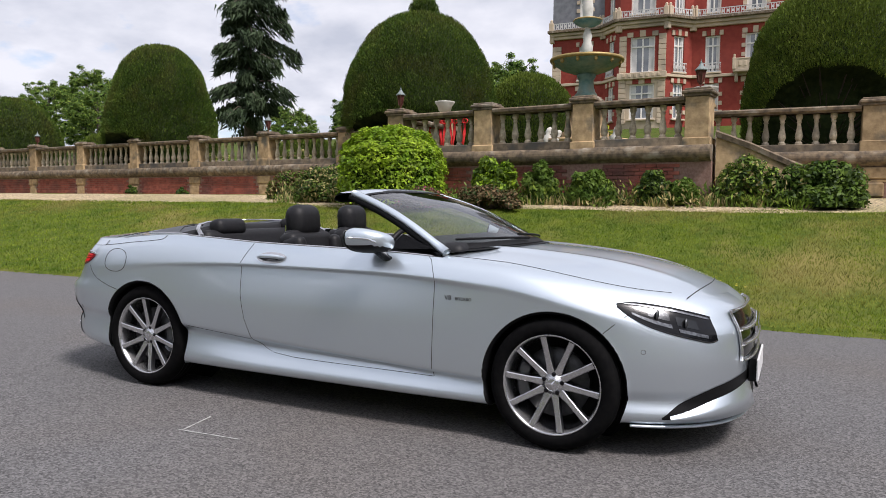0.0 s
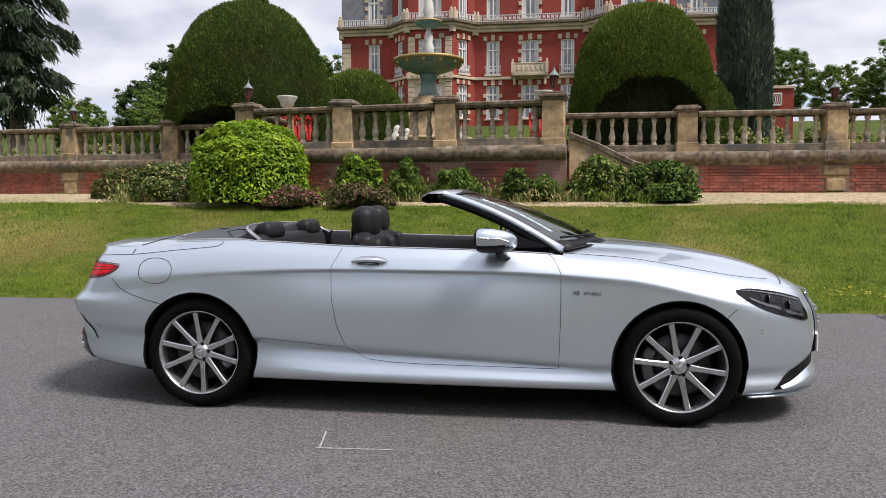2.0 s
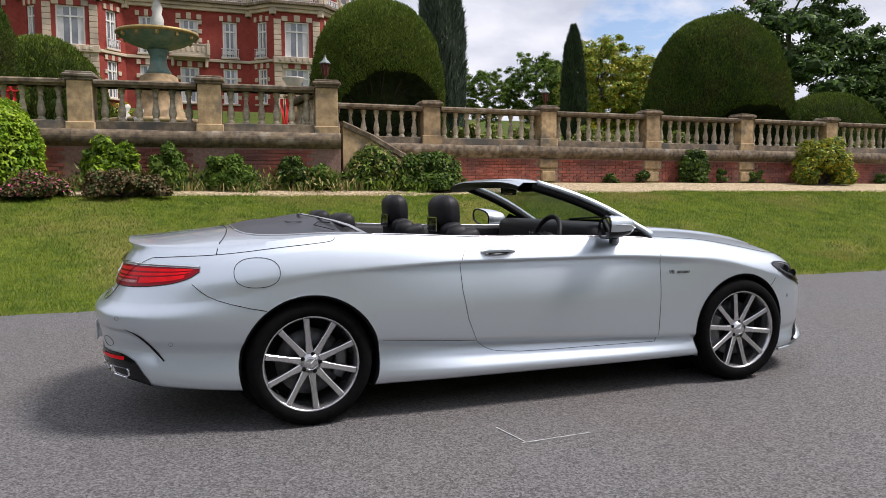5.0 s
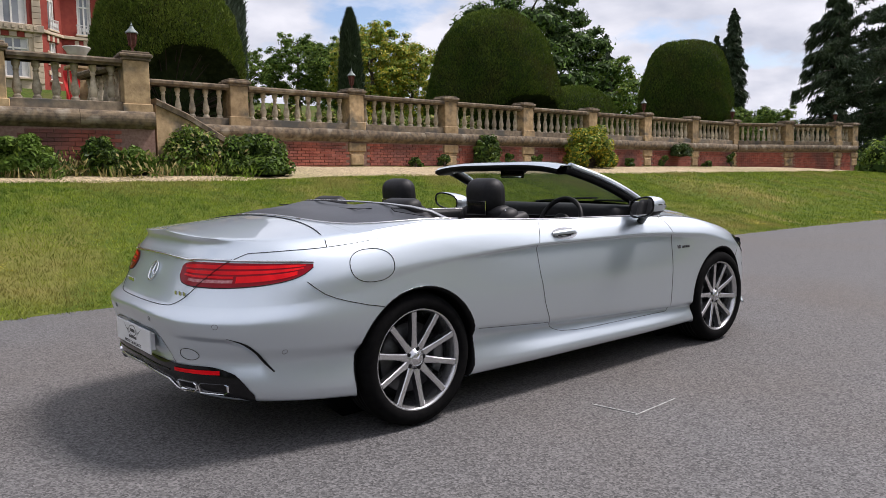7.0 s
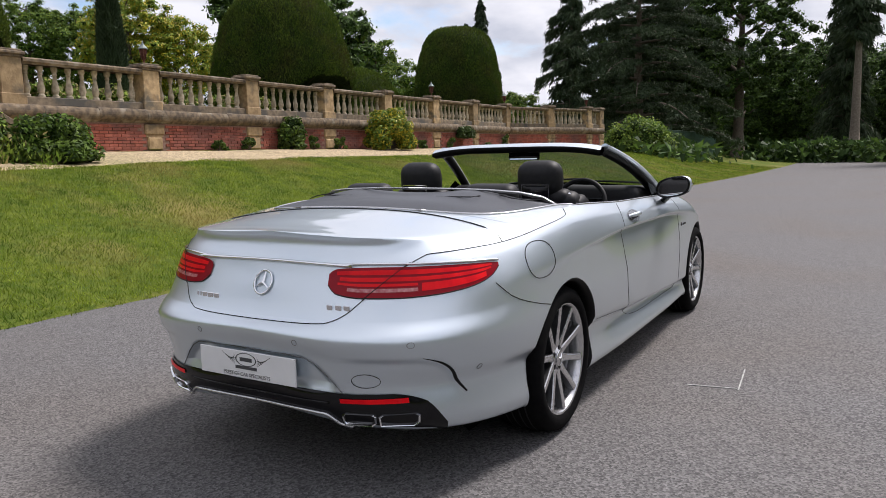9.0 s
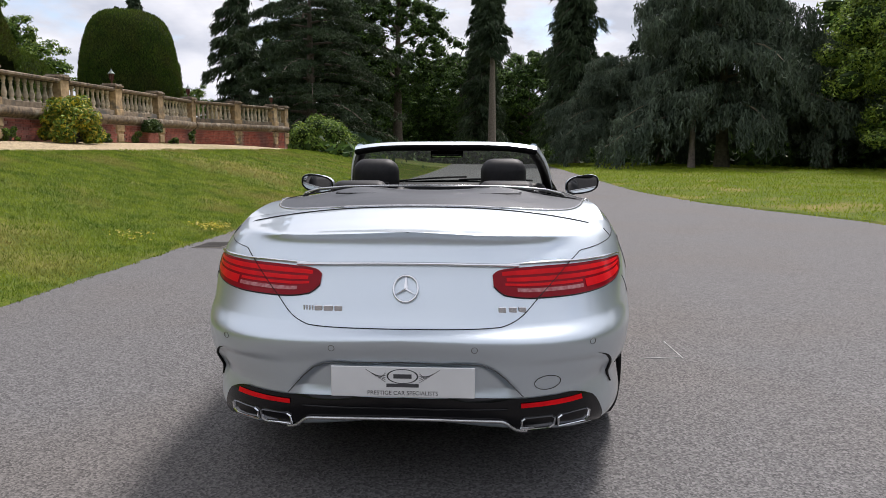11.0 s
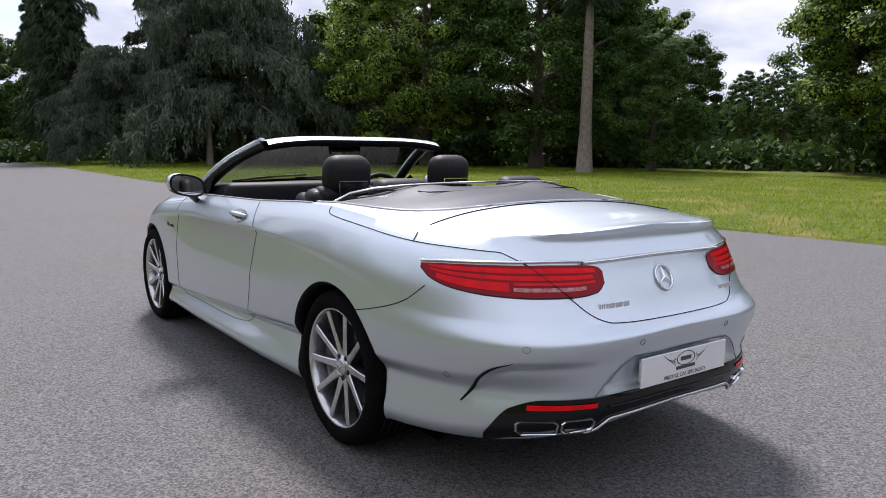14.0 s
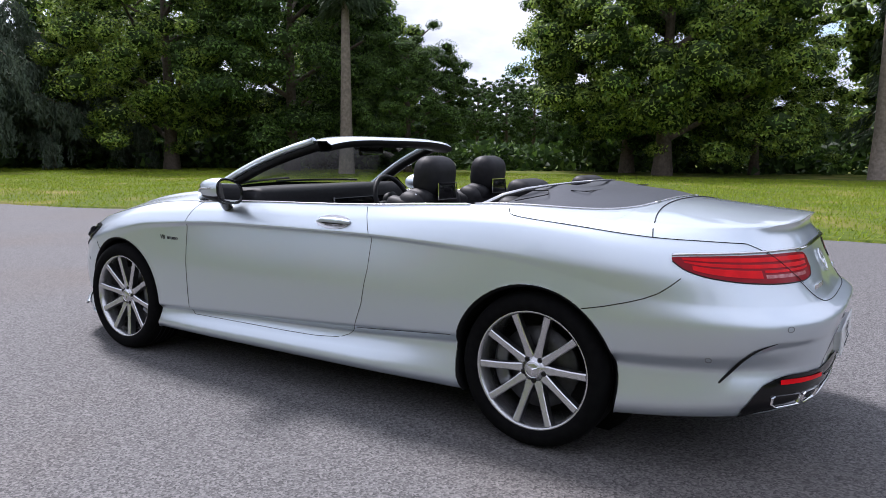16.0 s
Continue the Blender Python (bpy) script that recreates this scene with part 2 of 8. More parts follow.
def part(name, bm, material, parent, label="", smooth=False, kind=""):
    me = bpy.data.meshes.new(name)
    bm.to_mesh(me)
    bm.free()
    for m in material if isinstance(material, (list, tuple)) else (material,):
        me.materials.append(m)
    if smooth:
        me.shade_smooth()
        me.set_sharp_from_angle(angle=radians(40))
    ob = new(name, me)
    if parent is not None:
        ob.parent = parent
    return tagged(ob, label, "", "", kind)


def box(bm, c, s, bevel=0.0, rz=0.0, seg=1):
    made = bmesh.ops.create_cube(bm, size=1, matrix=Matrix.Translation(c) @ Matrix.Rotation(rz, 4, "Z") @ Matrix.Diagonal((*s, 1)))
    if bevel:
        edges = list({e for v in made["verts"] for e in v.link_edges})
        bmesh.ops.bevel(bm, geom=edges, offset=bevel, segments=seg, affect="EDGES", profile=0.5)
    return bm


def boxed(*items, bevel=0.0, seg=1):
    bm = bmesh.new()
    for c, s in items:
        box(bm, c, s, bevel, 0, seg)
    return bm


def lathe(profile, seg=16, axis="z", at=(0, 0, 0), squash=(1, 1, 1)):
    """Vertices and faces of a turned shape; profile: (radius, height) pairs."""
    vs, fs, n = [], [], len(profile)
    for k in range(seg):
        a = 2 * math.pi * k / seg
        for r, h in profile:
            p = (r * math.cos(a), r * math.sin(a), h)
            if axis == "y":
                p = (p[0], p[2], p[1])
            elif axis == "x":
                p = (p[2], p[0], p[1])
            vs.append(tuple(p[i] * squash[i] + at[i] for i in range(3)))
    for k in range(seg):
        for i in range(n - 1):
            a, b = k * n + i, ((k + 1) % seg) * n + i
            fs.append((a, b, b + 1, a + 1) if axis != "y" else (a, a + 1, b + 1, b))
    return vs, fs


def tube(points, r, seg=6, closed=False, flat=1.0):
    """A rod along points; r: one radius or one for each point."""
    pts = [Vector(p) for p in points]
    n, vs, fs = len(pts), [], []
    rs = r if isinstance(r, (list, tuple, np.ndarray)) else [r] * n
    side = None
    for i, p in enumerate(pts):
        a, b = (pts[i - 1], pts[(i + 1) % n]) if closed else (pts[max(i - 1, 0)], pts[min(i + 1, n - 1)])
        d = (b - a).normalized() if (b - a).length > 1e-9 else Vector((0, 0, 1))
        if side is None:
            side = d.cross(Vector((0, 0, 1)) if abs(d.z) < 0.9 else Vector((1, 0, 0))).normalized()
        side = (side - d * side.dot(d)).normalized()
        up = d.cross(side)
        for k in range(seg):
            w = 2 * math.pi * k / seg
            vs.append(p + (side * math.cos(w) + up * math.sin(w) * flat) * rs[i])
    for i in range(n if closed else n - 1):
        j = (i + 1) % n
        for k in range(seg):
            l = (k + 1) % seg
            fs.append((i * seg + k, j * seg + k, j * seg + l, i * seg + l))
    if not closed:
        fs += [tuple(range(seg - 1, -1, -1)), tuple(range((n - 1) * seg, n * seg))]
    return vs, fs


def joined(*pieces):
    vs, fs = [], []
    for v, f in pieces:
        k = len(vs)
        vs += list(v)
        fs += [tuple(i + k for i in face) for face in f]
    return vs, fs


def sheet(rows):
    """Vertices and faces of a grid given as rows of points."""
    n = len(rows[0])
    vs = [p for r in rows for p in r]
    fs = [(i * n + j, i * n + j + 1, (i + 1) * n + j + 1, (i + 1) * n + j) for i in range(len(rows) - 1) for j in range(n - 1)]
    return vs, fs


def curve(knots, values):
    """A smooth curve through the knots without overshoot."""
    x, y = np.asarray(knots, float), np.asarray(values, float)
    h, d = np.diff(x), np.diff(y) / np.diff(x)
    m = np.zeros(len(x))
    m[0], m[-1] = d[0], d[-1]
    for i in range(1, len(x) - 1):
        if d[i - 1] * d[i] > 0:
            w1, w2 = 2 * h[i] + h[i - 1], h[i] + 2 * h[i - 1]
            m[i] = (w1 + w2) / (w1 / d[i - 1] + w2 / d[i])

    def at(t):
        t = np.clip(np.asarray(t, float), x[0], x[-1])
        i = np.clip(np.searchsorted(x, t) - 1, 0, len(h) - 1)
        s = (t - x[i]) / h[i]
        return (2 * s**3 - 3 * s**2 + 1) * y[i] + (s**3 - 2 * s**2 + s) * h[i] * m[i] + (-2 * s**3 + 3 * s**2) * y[i + 1] + (s**3 - s**2) * h[i] * m[i + 1]

    return at


def words(text, size, material, parent, name, m, label="", depth=0.001):
    cu = bpy.data.curves.new(name, "FONT")
    cu.body, cu.size, cu.extrude, cu.align_x, cu.align_y = text, size, depth, "CENTER", "CENTER"
    tmp = bpy.data.objects.new(name, cu)
    scene.collection.objects.link(tmp)
    me = bpy.data.meshes.new_from_object(tmp.evaluated_get(bpy.context.evaluated_depsgraph_get()))
    bpy.data.objects.remove(tmp)
    me.materials.clear()
    me.materials.append(material)
    me.transform(m)
    ob = new(name, me)
    ob.parent = parent
    return tagged(ob, label)

# ---- ground and road ----
road_left = curve([-200, -20, 12, 20, 44, 80, 130, 200], [3.8, 3.8, 3.9, 3.55, 2.9, 3.6, 12, 40])
road_right = curve([-200, -60, -4, 2, 5, 9, 14, 20, 40, 80, 130, 200], [-12, -10, -8.9, -8.7, -8.2, -7.1, -5.5, -4.9, -4.9, -3.5, 5.5, 32])
bank_height = curve([-200, 30, 45, 70, 100, 200], [1.0, 1.0, 0.62, 0.3, 0.15, 0.1])


def ground_z(x, y):
    a, b = float(road_left(x)), float(road_right(x))
    if y > a:
        s = min(1.0, (y - a) / (9.9 - a)) if a < 9 else 1.0
        rise = 1.27 * (0.35 * s + 0.65 * s * s * (3 - 2 * s))
        rise += 0.26 * min(1.0, max(0.0, (y - 9.9) / 3.1))
        return 0.025 + rise * float(bank_height(x)) + 0.02 * noise.noise((x * 0.5, y * 0.5, 0))
    if y < b:
        return 0.03 + 0.10 * min(1.0, (b - y) / 2.5) + 0.05 * noise.noise((x * 0.3, y * 0.3, 3)) * min(1, (b - y) / 2)
    return -0.04


xs = np.unique(np.concatenate([np.linspace(-1500, -160, 14), np.linspace(-160, -30, 45), np.linspace(-30, 45, 240), np.linspace(45, 200, 110), np.linspace(200, 1500, 14)]))
left_steps = [-0.02, 0.03, 0.12, 0.25, 0.5, 0.8, 1.2, 1.6, 2.0, 2.5, 3, 3.5, 4, 4.5, 5, 5.5, 6, 6.5, 7, 7.6, 8.2, 9, 9.6, 11, 14, 20, 30, 50, 80, 130, 300, 1400]
right_steps = [0.02, -0.03, -0.12, -0.3, -0.6, -1, -1.6, -2.4, -3.5, -5, -8, -12, -18, -25, -35, -50, -80, -130, -300, -1400]
rows = []
for x in xs:
    a, b = float(road_left(x)), float(road_right(x))
    wob = 0.05 * noise.noise((x * 1.7, 0, 0)) + 0.04 * noise.noise((x * 6, 4, 0))
    wob2 = 0.09 * noise.noise((x * 1.3, 9, 0)) + 0.05 * noise.noise((x * 5, 7, 0))
    line = [(x, b + s + wob2 * (abs(s) < 1), ground_z(x, b + s)) for s in reversed(right_steps)] + [(x, a + s + wob * (abs(s) < 1), ground_z(x, a + s)) for s in left_steps]
    rows.append(line)
vs, fs = sheet(rows)
tagged(solid("ground", vs, [f[::-1] for f in fs], TURF, smooth=True), "mown lawn rising from the drive to a walled terrace", "lawn", kind="structure")

rows = []
for x in xs[(xs > -170) & (xs < 230)]:
    a, b = float(road_left(x)) + 0.2, float(road_right(x)) - 0.2
    rows.append([(x, b + (a - b) * k / 16, 0.0) for k in range(17)])
vs, fs = sheet(rows)
tagged(solid("road", vs, [f[::-1] for f in fs], ASPHALT, smooth=True), "worn grey asphalt drive edged by grass", "drive", kind="structure")

# the gravel border along the foot of the terrace wall
rows = []
for x in np.linspace(-45, 34.5, 320):
    e = 9.75 + 0.35 * noise.noise((x * 0.35, 2, 0)) + 0.16 * noise.noise((x * 1.6, 5, 0)) - float(np.interp(x, [-8.8, -7, 2.6, 5.2], [0, 0.5, 0.5, 0]))
    rows.append([(x, y, ground_z(x, y) + h) for y, h in ((e, -0.03), (e + 0.1, 0.012), (e + 0.7, 0.02), (e + 1.6, 0.02), (12.4, 0.025), (15.4, 0.03))])
vs, fs = sheet(rows)
tagged(solid("gravel_border", vs, [f[::-1] for f in fs], GRAVEL, smooth=True), "pale pebble border along the foot of the wall", "gravel", kind="structure")

# white corner mark on the asphalt
mk = thing("road_mark", "thin white chalk corner mark on asphalt", "road marking", kind="structure", at=(-0.48, -1.55, 0))
for n, (dx, dy, rz) in enumerate(((0.19, 0.0, 0.06), (-0.02, 0.13, 1.75))):
    bm = bmesh.new()
    box(bm, (dx, dy, 0.003), (0.42 if n == 0 else 0.27, 0.008, 0.003), 0, rz)
    part("chalk_line", bm, surface("chalk", (0.5, 0.5, 0.48), (0.25, 0.25, 0.24), 25, 0.9), mk)

# iron drain cover at the lawn's edge
dc = thing("drain_cover", "dark iron drain cover set in the asphalt", "drain cover", at=(4.75, 3.52, 0.001))
part("frame", boxed(((0, 0, 0.005), (0.62, 0.42, 0.008)), bevel=0.003), surface("iron", (0.085, 0.078, 0.07), (0.12, 0.105, 0.09), 30, 0.8, 0.2), dc)
for k in range(7):
    part("bar", boxed(((-0.24 + 0.08 * k, 0, 0.012), (0.03, 0.36, 0.01)), bevel=0.003), surface("iron_bar", (0.075, 0.07, 0.065), rough=0.8, metal=0.2) if k == 0 else bpy.data.materials["iron_bar"], dc)

# ---- the silver convertible ----
XA, XB, WHEEL_X, WHEEL_Z, ARCH = 1.15, -1.25, 1.4725, 0.352, 0.388
ZU, WU = [0, 0.5, 1, 1.33, 1.67, 2, 2.5, 3], [1, 1.33, 1.67, 2]
# each line: nose x, nose squareness, half widths along the flank, tail x, tail squareness, heights from nose to tail
LINES = [
    (2.28, 2.8, (0.80, 0.80, 0.80, 0.80), -2.48, 3.5, (0.17, 0.17, 0.185, 0.185, 0.185, 0.185, 0.25, 0.33)),
    (2.37, 2.9, (0.90, 0.918, 0.918, 0.895), -2.55, 3.5, (0.175, 0.18, 0.20, 0.20, 0.20, 0.20, 0.255, 0.345)),
    (2.40, 3.0, (0.925, 0.944, 0.946, 0.922), -2.575, 3.5, (0.22, 0.23, 0.235, 0.243, 0.247, 0.26, 0.32, 0.40)),
    (2.385, 3.0, (0.905, 0.893, 0.890, 0.905), -2.59, 3.5, (0.30, 0.302, 0.315, 0.345, 0.372, 0.415, 0.44, 0.48)),
    (2.385, 3.0, (0.930, 0.948, 0.949, 0.945), -2.60, 3.5, (0.37, 0.365, 0.36, 0.392, 0.437, 0.488, 0.525, 0.57)),
    (2.40, 3.0, (0.936, 0.957, 0.959, 0.956), -2.62, 3.5, (0.52, 0.50, 0.60, 0.625, 0.635, 0.63, 0.63, 0.655)),
    (2.385, 2.9, (0.936, 0.918, 0.920, 0.945), -2.55, 3.5, (0.64, 0.64, 0.82, 0.877, 0.88, 0.85, 0.72, 0.70)),
    (2.36, 2.8, (0.94, 0.945, 0.947, 0.948), -2.50, 3.4, (0.70, 0.69, 0.85, 0.893, 0.895, 0.868, 0.80, 0.80)),
    (2.32, 2.8, (0.90, 0.915, 0.917, 0.91), -2.455, 3.4, (0.755, 0.77, 0.92, 0.955, 0.962, 0.985, 0.915, 0.905)),
    (2.25, 2.8, (0.84, 0.868, 0.872, 0.85), -2.432, 3.2, (0.80, 0.835, 0.965, 1.012, 1.03, 1.06, 1.003, 1.028)),
]
NF, NS, NR = 84, 124, 150
U = np.concatenate([np.linspace(0, 1, NF, endpoint=False), np.linspace(1, 2, NS, endpoint=False), np.linspace(2, 3, NR + 1)])


def corner(w, length, p, n_out):
    """Quarter of a squared-off ellipse, from its end on the axis to the flank, in even steps."""
    a = np.linspace(0, math.pi / 2, 1500)
    x, y = length * np.cos(a) ** (2 / p), w * np.sin(a) ** (2 / p)
    s = np.concatenate([[0], np.cumsum(np.hypot(np.diff(x), np.diff(y)))])
    t = np.asarray(n_out) * s[-1]
    return np.interp(t, s, x), np.interp(t, s, y)


def body_net():
    net = []
    for xf, pf, w, xr, pr, z in LINES:
        fx, fy = corner(w[0], xf - XA, pf, U[:NF])
        su = U[NF:NF + NS]
        rx, ry = corner(w[3], XB - xr, pr, (3 - U[NF + NS:]))
        x = np.concatenate([XA + fx, XA + (XB - XA) * (su - 1), XB - rx])
        y = np.concatenate([fy, curve(WU, w)(su), ry])
        net.append(np.stack([x, y, curve(ZU, z)(U)], 1))
    net = np.array(net)
    steps = (2, 4, 4, 12, 12, 12, 3, 5, 12)
    v = np.concatenate([np.linspace(k, k + 1, n, endpoint=False) for k, n in enumerate(steps)] + [[9.0]])
    out = np.zeros((len(U), len(v), 3))
    for i in range(len(U)):
        for c in range(3):
            out[i, :, c] = curve(range(10), net[:, i, c])(v)
    # the tail: hollow under the spoiler lip, set-back plate recess, inset lower corners of the bumper
    for i in range(NF + NS, len(U)):
        for j in range(out.shape[1]):
            x, y, z = out[i, j]
            if x > -2.0:
                continue
            if v[j] > 8:
                k = v[j] - 8
                out[i, j, 0] += 0.026 * max(0.0, 1 - (y / 0.74) ** 4) * math.sin(math.pi * k**1.5)
            plate_half = float(np.interp(z, [0.436, 0.47, 0.51, 0.545, 0.565], [0.44, 0.41, 0.375, 0.335, 0.29]))
            inside = min(1.0, max(0.0, (plate_half - y) / 0.03)) * min(1.0, max(0.0, (0.572 - z) / 0.014)) * min(1.0, max(0.0, (z - 0.434) / 0.012))
            out[i, j, 0] += 0.022 * inside
            edge = float(np.interp(-x, [2.20, 2.235, 2.27, 2.315, 2.37, 2.43, 2.52, 2.6], [0.36, 0.405, 0.45, 0.505, 0.55, 0.572, 0.578, 0.578]))
            cut = min(1.0, max(0.0, (edge - z) / 0.022)) * float(np.interp(y, [0.44, 0.60, 0.75], [0.0, 0.7, 1.0])) * min(1.0, max(0.0, (-2.235 - x) / 0.05))
            low = min(1.0, max(0.0, (z - 0.385) / 0.05))
            out[i, j, 0] += 0.009 * cut * low
            out[i, j, 1] -= 0.012 * cut * low
    return out


SIDE = body_net()
hood_z = curve([0.6, 1.0, 1.5, 1.9, 2.12, 2.25], [1.055, 1.045, 1.012, 0.945, 0.872, 0.80])
deck_z = curve([-2.43, -2.38, -2.3, -2.1, -1.85, -1.6, -1.25], [1.030, 1.030, 1.035, 1.056, 1.080, 1.090, 1.095])
COWL, TONNEAU = 0.80, -1.70


def crown(x, y, yb, zb):
    """Height of bonnet or boot over the belt line."""
    q = 1 - y / max(yb, 1e-6)
    top = float(hood_z(x)) if x > 0 else float(deck_z(x))
    z = zb + (top - zb) * (1 - (1 - q) ** 2.3)
    if x > 0:
        z += 0.013 * math.exp(-(((y - 0.40 - 0.06 * (1.6 - x)) / 0.055) ** 2)) * min(1, max(0, (2.15 - x) * 3)) * min(1, yb * 2)
    return z


NQ = 26
TOP = np.zeros((len(U), NQ + 1, 3))
for i in range(len(U)):
    bx, by, bz = SIDE[i, -1]
    for k in range(NQ + 1):
        q = 1 - (1 - k / NQ) ** 1.0
        y = by * (1 - q)
        TOP[i, k] = (bx, y, crown(bx, y, by, bz))
HAS_TOP = (SIDE[:, -1, 0] > COWL) | (SIDE[:, -1, 0] < TONNEAU)


def at_z(col, z):
    """The point of a flank column at the height z."""
    c = SIDE[col]
    return np.array([np.interp(z, c[:, 2], c[:, k]) for k in range(3)])


def flank(u, z, off=0.0):
    """The point of the flank at wrap u and height z, off metres proud."""
    i = min(max(float(np.interp(u, U, np.arange(len(U)))), 0), len(U) - 1.001)
    a = int(i)

    def p(t, zz):
        k = min(int(t), len(U) - 2)
        f = t - k
        return at_z(k, zz) * (1 - f) + at_z(k + 1, zz) * f

    c = p(i, z)
    if off:
        du, dz = p(min(i + 1, len(U) - 1.001), z) - p(max(i - 1, 0), z), p(i, z + 0.012) - p(i, z - 0.012)
        n = np.cross(dz, du)
        n = n / max(np.linalg.norm(n), 1e-9)
        if n[1] < 0 and c[1] > 0.4:
            n = -n
        if c[1] <= 0.4 and n[0] * c[0] < 0:
            n = -n
        c = c + n * off
    return c


def flank_x(x, z, off=0.0):
    """The point of the flank at a given x and z."""
    lo, hi = 0.02, 2.98
    for _ in range(34):
        mid = (lo + hi) / 2
        if flank(mid, z)[0] > x:
            lo = mid
        else:
            hi = mid
    return flank(lo, z, off)


def flank_y(y, z, off=0.0, rear=True):
    lo, hi = (2.2, 3.0) if rear else (0.0, 0.8)
    for _ in range(34):
        mid = (lo + hi) / 2
        if (flank(mid, z)[1] > y) == rear:
            lo = mid
        else:
            hi = mid
    return flank(lo, z, off)


def upper(x, y, off=0.0):
    """The point of bonnet or boot at x and y."""
    b = SIDE[:, -1]
    yb, zb = float(np.interp(-x, -b[:, 0], b[:, 1])), float(np.interp(-x, -b[:, 0], b[:, 2]))
    return np.array([x, y, crown(x, abs(y), yb, zb) + off])


car = thing("car", "silver two-door convertible with black interior, roof folded, parked on asphalt", "car")
nv = SIDE.shape[1]
PV = np.concatenate([SIDE.reshape(-1, 3), TOP.reshape(-1, 3)])
base_top = len(U) * nv
arch_of = lambda p: min((math.hypot(p[0] - s * WHEEL_X, p[2] - WHEEL_Z) for s in (1, -1)))  # noqa: E731
in_arch = np.array([arch_of(p) < ARCH and p[1] > 0.6 for p in PV])


def door_back(z):
    return float(np.interp(z, [0.31, 0.33, 0.36, 0.42, 0.55, 0.72, 0.89, 1.1], [-0.10, -0.33, -0.42, -0.50, -0.555, -0.59, -0.60, -0.50]))


def door_front(z):
    return float(np.interp(z, [0.3, 0.62, 0.89, 0.97, 1.05], [0.78, 0.79, 0.79, 0.75, 0.66]))


def flank_class(p):
    x, y, z = p
    if z < 0.325 and -1.2 < x < 1.2:
        return "side_skirt"
    if door_back(z) < x < door_front(z):
        return "door"
    if x > 1.2 and z < 0.80 - 0.12 * (x - 1.5) and x > 1.55:
        return "front_bumper"
    if x > 0:
        return "front_wing"
    if x < -1.75 and z < 0.62 + 0.25 * max(0, min(1, (-x - 1.8) / 0.4)) and not (x < -2.3 and y < 0.50 and z > 0.69):
        return "rear_bumper"
    if x < -2.3 and y < 0.50 - 0.25 * (0.95 - z):
        return "boot_lid"
    return "rear_wing"


def top_class(p):
    x, y, z = p
    if x > 0:
        return "bonnet" if x < 2.10 + 0.06 * (1 - (y / 0.6) ** 2) and y < 0.93 * float(np.interp(-x, -SIDE[:, -1, 0], SIDE[:, -1, 1])) else "front_wing" if x < 2 else "front_bumper"
    return "boot_lid" if y < 0.745 - 0.25 * max(0, -x - 1.9) ** 1.2 and x < -1.78 else "rear_wing"


groups = {}
for i in range(len(U) - 1):
    for j in range(nv - 1):
        f = (i * nv + j, i * nv + j + 1, (i + 1) * nv + j + 1, (i + 1) * nv + j)
        if all(in_arch[k] for k in f):
            continue
        groups.setdefault(flank_class(PV[list(f)].mean(0)), []).append(f)
    if HAS_TOP[i] and HAS_TOP[i + 1]:
        for k in range(NQ):
            a, b = base_top + i * (NQ + 1) + k, base_top + (i + 1) * (NQ + 1) + k
            groups.setdefault(top_class(PV[[a, a + 1, b + 1, b]].mean(0)), []).append((a, a + 1, b + 1, b))
# verts inside a wheel arch move out to its rim
for k in np.nonzero(in_arch)[0]:
    s = 1 if PV[k][0] > 0 else -1
    d = np.array([PV[k][0] - s * WHEEL_X, PV[k][2] - WHEEL_Z])
    d = d / max(np.linalg.norm(d), 1e-6) * ARCH
    PV[k][0], PV[k][2] = s * WHEEL_X + d[0], WHEEL_Z + d[1]
# smooth normals over the whole shell
weld = np.arange(len(PV))
for i in range(len(U)):
    if HAS_TOP[i] and (U[i] < 2.5 or SIDE[i, -1, 1] > 0.5):
        weld[base_top + i * (NQ + 1)] = i * nv + nv - 1
PN = np.zeros_like(PV)
allf = np.array([f for g in groups.values() for f in g])
fn = np.cross(PV[allf[:, 2]] - PV[allf[:, 0]], PV[allf[:, 3]] - PV[allf[:, 1]])
for c in range(4):
    np.add.at(PN, weld[allf[:, c]], fn)
PN = PN[weld]
mid = PV[:, 1] < 0.004
PN[mid, 1] = 0
PN /= np.maximum(np.linalg.norm(PN, axis=1, keepdims=True), 1e-12)
# the shoulders over the belt line are rounded, not creased
PN0 = PN.copy()
for i in range(len(U)):
    soft_edge = min(1.0, max(0.0, (SIDE[i, -1, 1] - 0.5) / 0.2)) if U[i] > 2.5 else 1.0
    if HAS_TOP[i] and soft_edge > 0:
        col = np.concatenate([np.arange(i * nv + nv - 14, i * nv + nv), np.arange(base_top + i * (NQ + 1) + 1, base_top + i * (NQ + 1) + 8)])
        run_ = np.concatenate([[0], np.cumsum(np.linalg.norm(np.diff(PV[col], axis=0), axis=1))])
        w = np.exp(-(((run_[:, None] - run_[None, :]) / 0.05) ** 2)) * np.gradient(run_)[None, :]
        mean = (w @ PN0[col]) / w.sum(1, keepdims=True)
        fade = soft_edge * np.minimum(1, np.minimum(run_, run_[-1] - run_) / 0.05)[:, None]
        mean = PN0[col] * (1 - fade) + mean * fade
        PN[col] = mean / np.linalg.norm(mean, axis=1, keepdims=True)
        PN[base_top + i * (NQ + 1)] = PN[i * nv + nv - 1]
if PN[(len(U) // 2) * nv + nv // 2][1] < 0:
    PN, flip = -PN, True
else:
    flip = False


